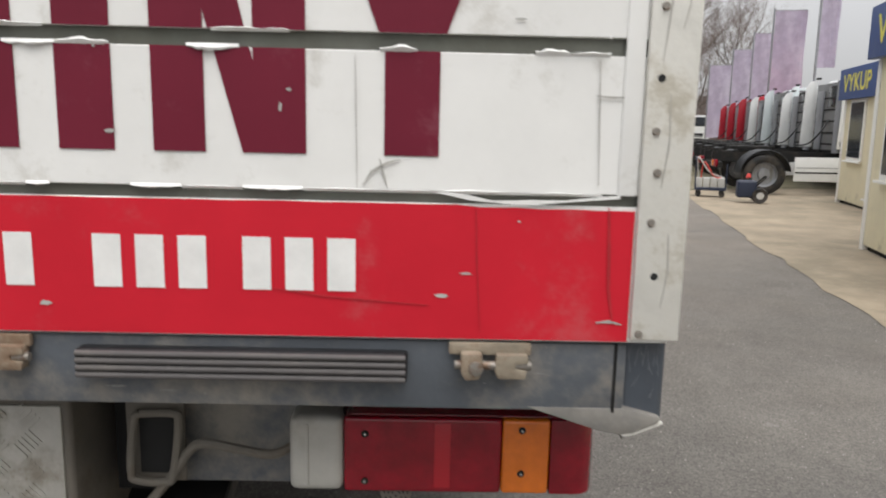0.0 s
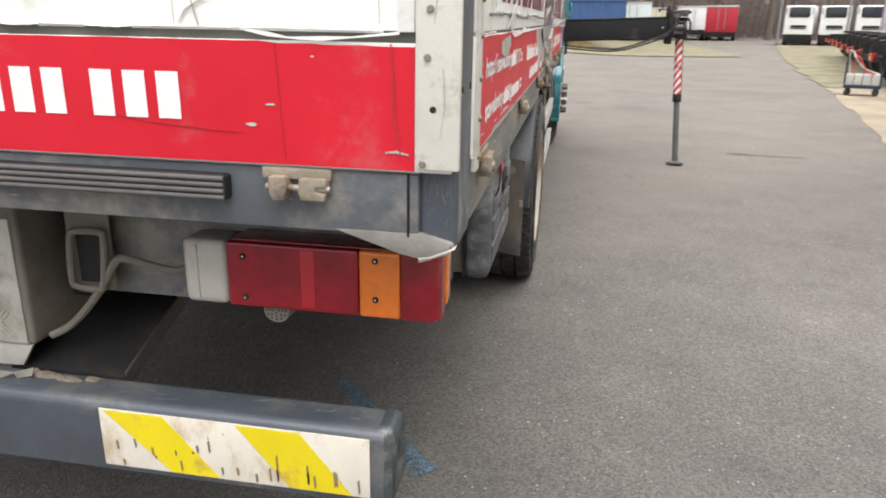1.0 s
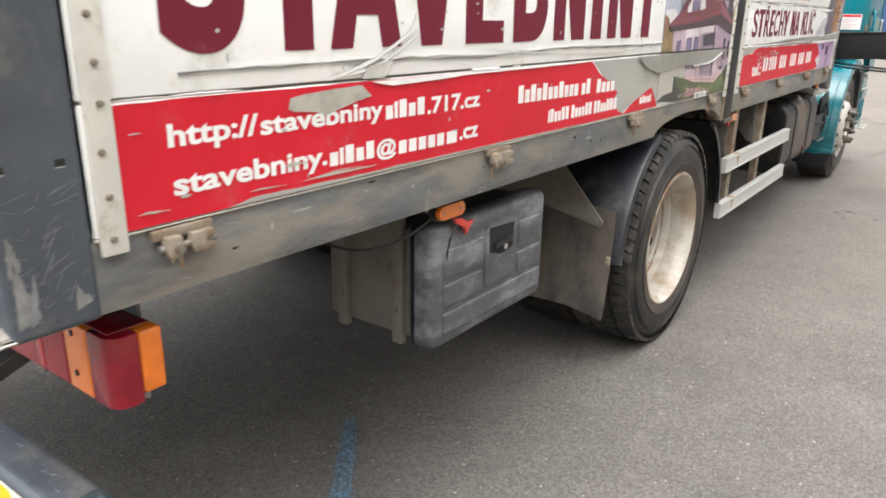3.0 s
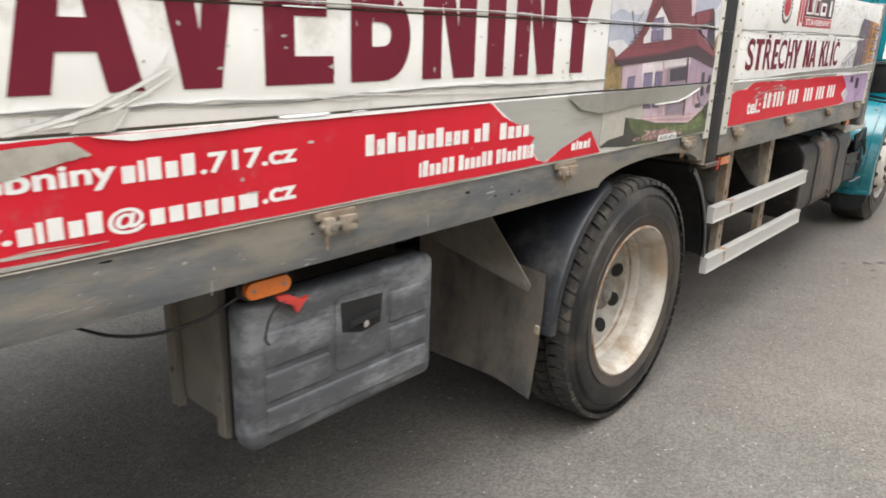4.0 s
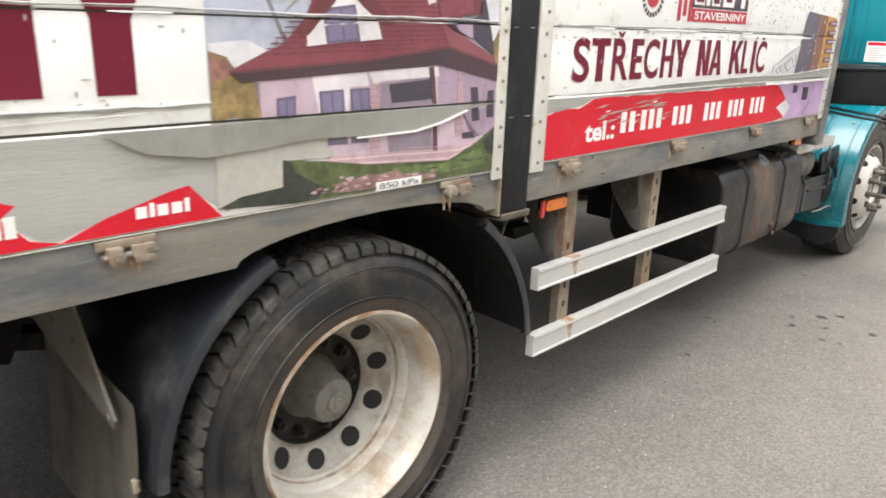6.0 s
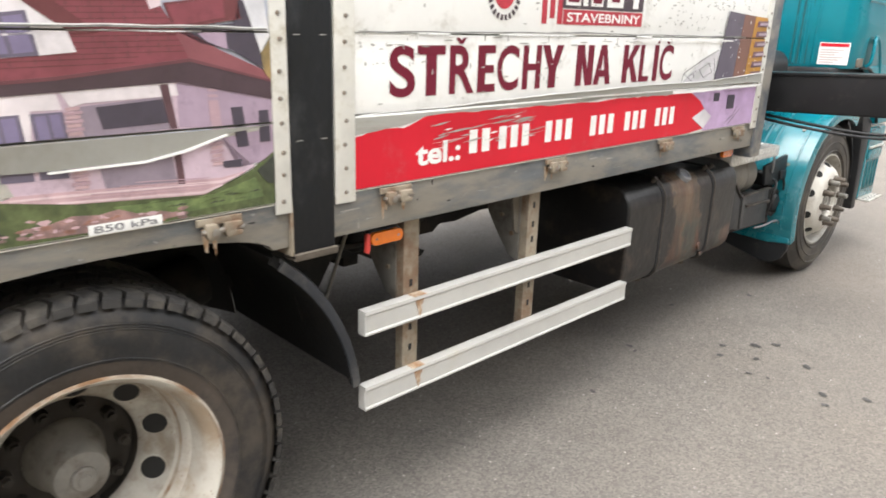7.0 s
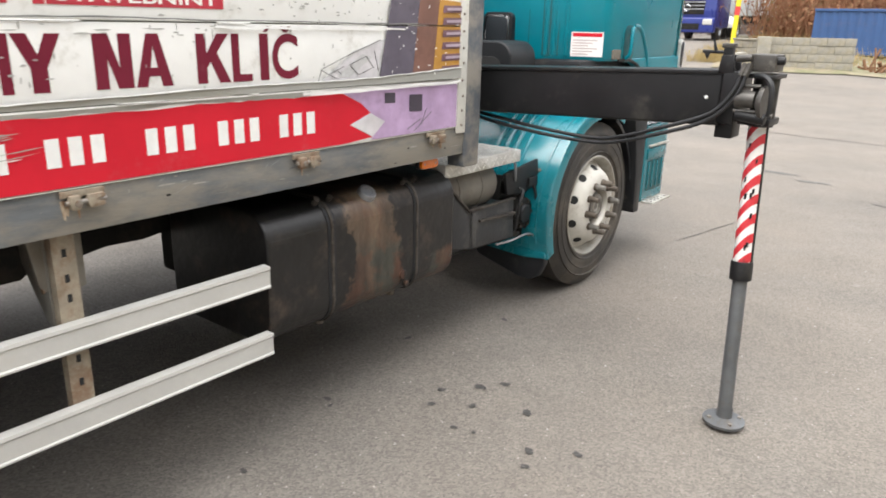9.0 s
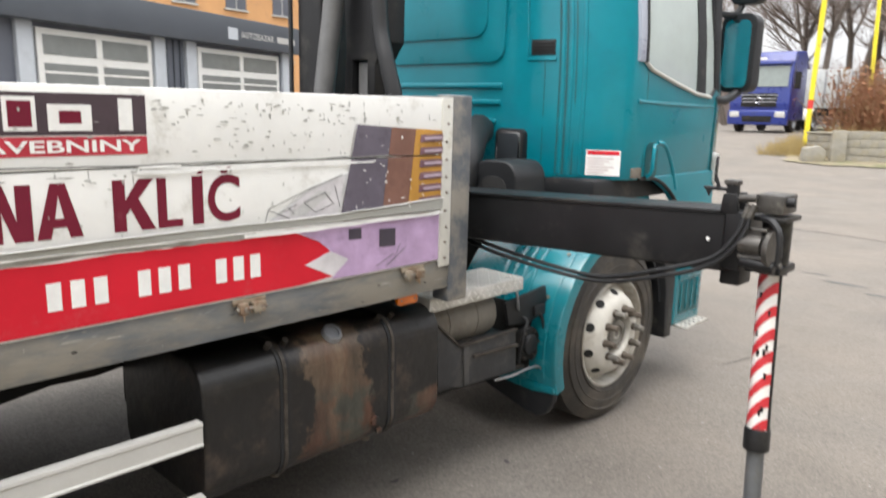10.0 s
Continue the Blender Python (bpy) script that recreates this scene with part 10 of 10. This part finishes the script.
part("body", prism([(-1.2, 1.1), (1.2, 1.1), (1.25, 2.9), (-1.25, 2.9)], "y", 0.0, 7.0, 0.04), mat("tipper_grey", (0.48, 0.50, 0.50), 0.5, 0.2, var=0.15, dirt=(0.32, 0.31, 0.29), dirt_amt=0.3), e, "pale grey body")
for i in range(5):
    part("stake", box(-1.28, -1.2, 0.3 + i * 1.6, 0.42 + i * 1.6, 1.1, 2.9, 0.01), STEEL, e)
    part("front_rib", box(-1.1 + i * 0.55 - 0.04, -1.1 + i * 0.55 + 0.04, -0.05, 0.0, 1.1, 2.85, 0.01), STEEL, e)
part("underframe", box(-0.9, 0.9, 0.1, 6.9, 0.75, 1.1), CHASSIS, e)
for s in (1, -1):
    for y in (1.0, 5.2, 6.3):
        wheel_small(e, s * 1.18, y, 0.46, s, axis="x")
POLEY = mat("yellow_pole", (0.78, 0.66, 0.03), 0.5, var=0.1, dirt=(0.5, 0.38, 0.06), dirt_amt=0.15)
for x, y, h, lx in ((-5.33, 30.6, 6.5, 0.17), (-6.0, 40.7, 7.5, -0.15)):
    e = empty("yellow_pole", "leaning bright yellow steel pole with a red band", "pole", "yellow poles", pose(x, y, gz(x, y)))
    part("tube", rod((0, 0, -0.1), (lx, 0, h), 0.085, 14), POLEY, e, "bright yellow tube")
    part("band", rod((lx * 0.21, 0, h * 0.21), (lx * 0.255, 0, h * 0.255), 0.089, 14), REDPLUG, e, "red band")
    part("tape", prism([(-0.22, 0.0), (0.05, 0.25), (0.12, 0.05)], "y", -0.1, -0.09), POLEY, e)

# low wall of concrete blocks, block by block
BLOCK = mat("concrete_block", (0.28, 0.265, 0.225), 0.9, var=0.3, scale=4, dirt=(0.25, 0.22, 0.15), dirt_amt=0.45, dirt_scale=2.5, bump=0.4, bump_scale=25)
MORTAR = mat("mortar", (0.29, 0.268, 0.22), 0.95, var=0.2, bump=0.3)


def block_wall(name, p, q, rows, label, cap=True):
    p, q = Vector(p), Vector(q)
    ln = (q - p).length
    ang = math.degrees(math.atan2(q.y - p.y, q.x - p.x))
    e = empty(name, label, "wall", "block walls", pose(p.x, p.y, gz(p.x, p.y) - 0.05, 0, 0, ang))
    hb, lb = 0.235, 0.49
    part("core", box(0.02, ln - 0.02, 0.03, 0.27, 0, rows * 0.245 - 0.01), MORTAR, e)
    meshes = {}
    rr = random.Random(5)
    for j in range(rows):
        x = 0.0 if j % 2 == 0 else -lb / 2
        while x < ln - 0.05:
            a, c = max(x, 0.0), min(x + lb - 0.007, ln)
            if c - a > 0.06:
                key = round(c - a, 2)
                if key not in meshes:
                    meshes[key] = finish(box(0, c - a, 0, 0.30, 0, hb, 0.008), BLOCK, True, "block")
                o = new("block", meshes[key])
                o.parent = e
                o.matrix_basis = pose(a, rr.uniform(-.012, .012), j * 0.245 + 0.005, 0, 0, rr.uniform(-.6, .6))
            x += lb
    if cap:
        part("coping", box(-0.04, ln + 0.04, -0.04, 0.34, rows * 0.245 + 0.001, rows * 0.245 + 0.06, 0.015), BLOCK, e, "worn coping slab")
    return e


block_wall("block_wall", (-3.55, 28.3, 0), (-1.15, 29.05, 0), 4, "low weathered concrete block wall without coping", False)
block_wall("block_wall", (-4.9, 29.4, 0), (-3.62, 28.42, 0), 3, "low weathered block wall turning back from the road")
e = empty("gate_pillar", "squat weathered concrete pillar at the wall corner", "pillar", m=pose(-3.6, 28.2, gz(-3.6, 28.2), 0, 0, 20))
part("shaft", box(-0.2, 0.2, -0.2, 0.2, -0.05, 0.95, 0.03), BLOCK, e)
e = empty("concrete_lump", "broken concrete lump beside the wall", "rubble", m=pose(-4.2, 27.9, gz(-4.2, 27.9), 0, 0, 30))
part("lump", prism([(-0.35, 0), (0.3, 0), (0.33, 0.35), (0.1, 0.5), (-0.3, 0.42)], "y", -0.2, 0.25, 0.05), BLOCK, e)
CONTBLUE = mat("blue_container", (0.035, 0.085, 0.215), 0.5, var=0.12, scale=2, dirt=(0.06, 0.09, 0.20), dirt_amt=0.25)
e = empty("blue_container", "blue corrugated steel container behind the wall", "container", m=pose(-3.3, 33.0, gz(-2.4, 33.0) - 0.05, 0, 0, 5))
prof = []
for i in range(24):
    x = i * 0.28
    prof += [(x, 0.0), (x + 0.09, 0.0), (x + 0.14, 0.035), (x + 0.23, 0.035)]
part("wall", prism(prof + [(6.7, 0.0), (6.7, 2.4), (0, 2.4)], "z", 0.12, 1.48), CONTBLUE, e, "corrugated blue wall")
part("top_rail", box(-0.02, 6.74, -0.03, 2.42, 1.48, 1.58, 0.02), CONTBLUE, e)
part("bottom_rail", box(-0.02, 6.74, -0.03, 2.42, 0.0, 0.12, 0.02), CONTBLUE, e)
e = empty("white_caravan_body", "long white box body behind the blue container", "trailer", m=pose(-1.6, 37.5, gz(-1.6, 37.5), 0, 0, 3))
part("body", box(0, 4.2, 0, 2.4, 0.8, 2.15, 0.08, 3), WHITEPAINT, e)
part("underframe", box(0.3, 3.9, 0.2, 2.2, 0.0, 0.8), CHASSIS, e)
# scrap by the wall end
e = empty("scrap_heap", "rusty brown scrap iron at the wall end", "scrap", m=pose(-0.55, 29.6, gz(-0.55, 29.6)))
rs = random.Random(8)
for i in range(14):
    p = Vector((rs.uniform(-.4, .9), rs.uniform(-.3, .3), 0.0))
    part("scrap_bar", rod(p, p + Vector((rs.uniform(-.5, .5), rs.uniform(-.3, .3), rs.uniform(.15, 0.8))), rs.uniform(.02, .06), 6), RUST, e)

# brown bushes and dry grass: uncountable stems
soup = Soup()
for i in range(2600):
    x, y = rt.uniform(-6.5, 0.5), rt.uniform(36, 47)
    p = Vector((x, y, gz(x, y)))
    q = p + Vector((rt.gauss(0, .6), rt.gauss(0, .6), rt.uniform(1.2, 3.2)))
    soup.limb(p, q, 0.02, 0.006, 3)
    for _ in range(3):
        soup.leaf(p.lerp(q, rt.uniform(.3, 1.0)) + Vector((rt.gauss(0, .15), rt.gauss(0, .15), 0)), rt.uniform(.05, .12), rt)
tagged(new("brown_bushes", soup.mesh("brown_bushes", DRYLEAF)), "thicket of rust-brown winter bushes", "bushes", kind="stuff")
soup = Soup()
for i in range(5200):
    if rt.random() < 0.55:
        x, y = rt.uniform(-6.2, -3.4), rt.uniform(28.6, 32)
    else:
        x, y = rt.uniform(-6.0, 2.0), rt.uniform(30, 37)
    p = Vector((x, y, gz(x, y)))
    soup.limb(p, p + Vector((rt.gauss(0, .12), rt.gauss(0, .12), rt.uniform(.12, .45))), 0.008, 0.002, 3)
tagged(new("dry_grass", soup.mesh("dry_grass", mat("dry_grass", (0.36, 0.27, 0.11), 0.9, var=0.35, scale=3, bump=0))), "tufts of dry yellow grass", "grass", kind="stuff")
for i, (x, y, s) in enumerate(((-12, 52, 1.0), (-9, 56, 1.2), (-15.5, 50, 0.9), (-5, 58, 1.1), (-19, 56, 1.1), (-11.5, 61, 1.3), (-7.2, 50, 0.8), (-23, 50, 1.0))):
    place_tree(bare[i % 3], x, y, s, 50 * i, "bare winter tree behind the yard", "bare trees behind the yard")
for i in range(16):
    x, y = -17 + i * 1.45 + rt.uniform(-.8, .8), rt.uniform(49, 66)
    place_tree(bare[(i * 2) % 3], x, y, rt.uniform(0.8, 1.25), 77 * i, "bare brown winter tree behind the wall", "bare trees behind the yard")
place_tree(pines[0], -1.6, 46.5, 0.62, 20, "dark green conifer behind the wall", "conifers", "pine_tree")
place_tree(pines[1], 1.0, 48.5, 0.7, 120, "dark green conifer behind the wall", "conifers", "pine_tree")

# ---- sales office and the block of flats behind it, left of the lorry ----
OFFICE = mat("office_grey", (0.075, 0.085, 0.10), 0.45, var=0.1, scale=2)
OFFICEPANEL = mat("office_panel", (0.12, 0.13, 0.155), 0.5, var=0.12, scale=2)
PALEPOST = mat("pale_post", (0.50, 0.53, 0.56), 0.5, var=0.08)
ang = math.degrees(math.atan2(14.9 - 6.0, -12.3 + 9.0))
e = empty("sales_office", "low dark grey sales office with white windows", "building", m=pose(-9.0, 6.0, gz(-9, 6), 0, 0, ang))
# local x along the front, front towards -y
part("wall", box(-3, 8.85, 0.05, 4.0, 0.0, 2.90), OFFICEPANEL, e, "dark grey wall panels")
part("fascia", box(-3.1, 8.92, -0.25, 4.2, 2.87, 3.46, 0.02), OFFICE, e, "dark grey roof fascia")
for i, x in enumerate((1.78, 4.56, 5.39, 8.55)):
    part("pilaster", box(x - 0.14, x + 0.14, -0.04, 0.06, 0.0, 2.87, 0.01), PALEPOST, e, "pale wall post")
for i, x in enumerate((0.4, 0.8, 1.2, 4.80, 4.97, 5.14)):
    part("panel_joint", box(x - 0.012, x + 0.012, 0.02, 0.055, 0.0, 2.87), OFFICE, e)
for x0, x1 in ((2.00, 4.38), (5.60, 8.30)):
    f = part("window_frame", box(x0, x1, 0.0, 0.06, 0.75, 2.79, 0.01), CABWHITE, e, "white window frame")
    mid = (x0 + x1) / 2
    for a, c in ((x0 + 0.11, mid - 0.07), (mid + 0.07, x1 - 0.11)):
        for z0, z1 in ((0.85, 2.24), (2.38, 2.69)):
            part("pane", box(a, c, -0.012, 0.004, z0, z1), mat("blind_glass", (0.23, 0.24, 0.23), 0.15, var=0.12, scale=3, bump=0), f, "grey pane with a blind behind")
        part("sash_rail", box(a - 0.02, c + 0.02, -0.02, 0.0, 2.08, 2.12), CABWHITE, f)
bm = text_mesh("AUTOBAZAR", "y", 6.66, 7.80, 3.06, 3.19, -0.252, 0.02)
part("lettering", bm, SGWHITE, e, "white capitals")
part("sign_bar", rects([(7.92, 8.60, 3.06, 3.19)], "y", -0.252), SGWHITE, e, "white bar")
part("sign_emblem", rects([(6.25, 6.56, 3.00, 3.24)], "y", -0.252), PALEPOST, e, "pale square emblem")
e = empty("parked_car", "dark car roof with a red lamp beyond the lorry bed", "car", m=pose(-10.6, 12.9, gz(-10.6, 12.9), 0, 0, ang))
part("body", prism([(-2, 0.35), (2, 0.35), (2.05, 0.9), (1.2, 1.05), (0.6, 1.5), (-1.0, 1.52), (-1.9, 1.05)], "y", -0.85, 0.85, 0.08, seg=3), BLACKPLAST, e)
part("lamp", box(2.0, 2.08, -0.8, -0.4, 0.75, 0.95, 0.02), LENSBRIGHT, e)
for x in (-1.3, 1.3):
    for s in (1, -1):
        part("wheel", rod((x, s * 0.70, 0.32), (x, s * 0.88, 0.32), 0.32, 20, w=0.03), TYRE, e)
ORANGE = mat("ochre_render", (0.62, 0.34, 0.15), 0.85, var=0.1, scale=1, dirt=(0.5, 0.28, 0.14), dirt_amt=0.2, bump=0.1)
e = empty("ochre_building", "ochre rendered building with small grey windows", "building", m=pose(-27.5, 10.0, gz(-27, 10), 0, 0, 96))
part("wall", box(-6, 17.5, 0, 9, 0, 8.2), ORANGE, e, "ochre rendered wall")
part("roof", prism([(-0.4, 8.2), (4.5, 10.5), (9.4, 8.2)], "x", -6.5, 18.0), RUST, e, "brown roof")
for j, z in enumerate((1.2, 4.0, 6.2)):
    for i in range(8):
        x = -4.4 + i * 2.75
        w = part("window", box(x, x + 1.15, -0.04, 0.05, z, z + 1.35, 0.01), OFFICEPANEL, e, "grey window")
        part("frame", box(x + 0.55, x + 0.60, -0.06, -0.03, z, z + 1.35), SGWHITE, w)
        part("sill", box(x - 0.08, x + 1.23, -0.12, 0.0, z - 0.08, z), SGWHITE, w)

# plain unseen wall, added on the east side to hold back low skylight
BLOCKERGREY = mat("blocker_grey", (0.22, 0.205, 0.185), 0.8, var=0.15, scale=0.6, dirt=(0.14, 0.13, 0.12), dirt_amt=0.3, dirt_scale=0.4, bump=0.1)
tagged(new("east_light_blocker", finish(box(9.0, 9.3, -14.0, 9.0, -0.2, 6.5, 0.02), BLOCKERGREY, False)), "plain grey wall added out of view to cut side light", "wall", kind="structure")
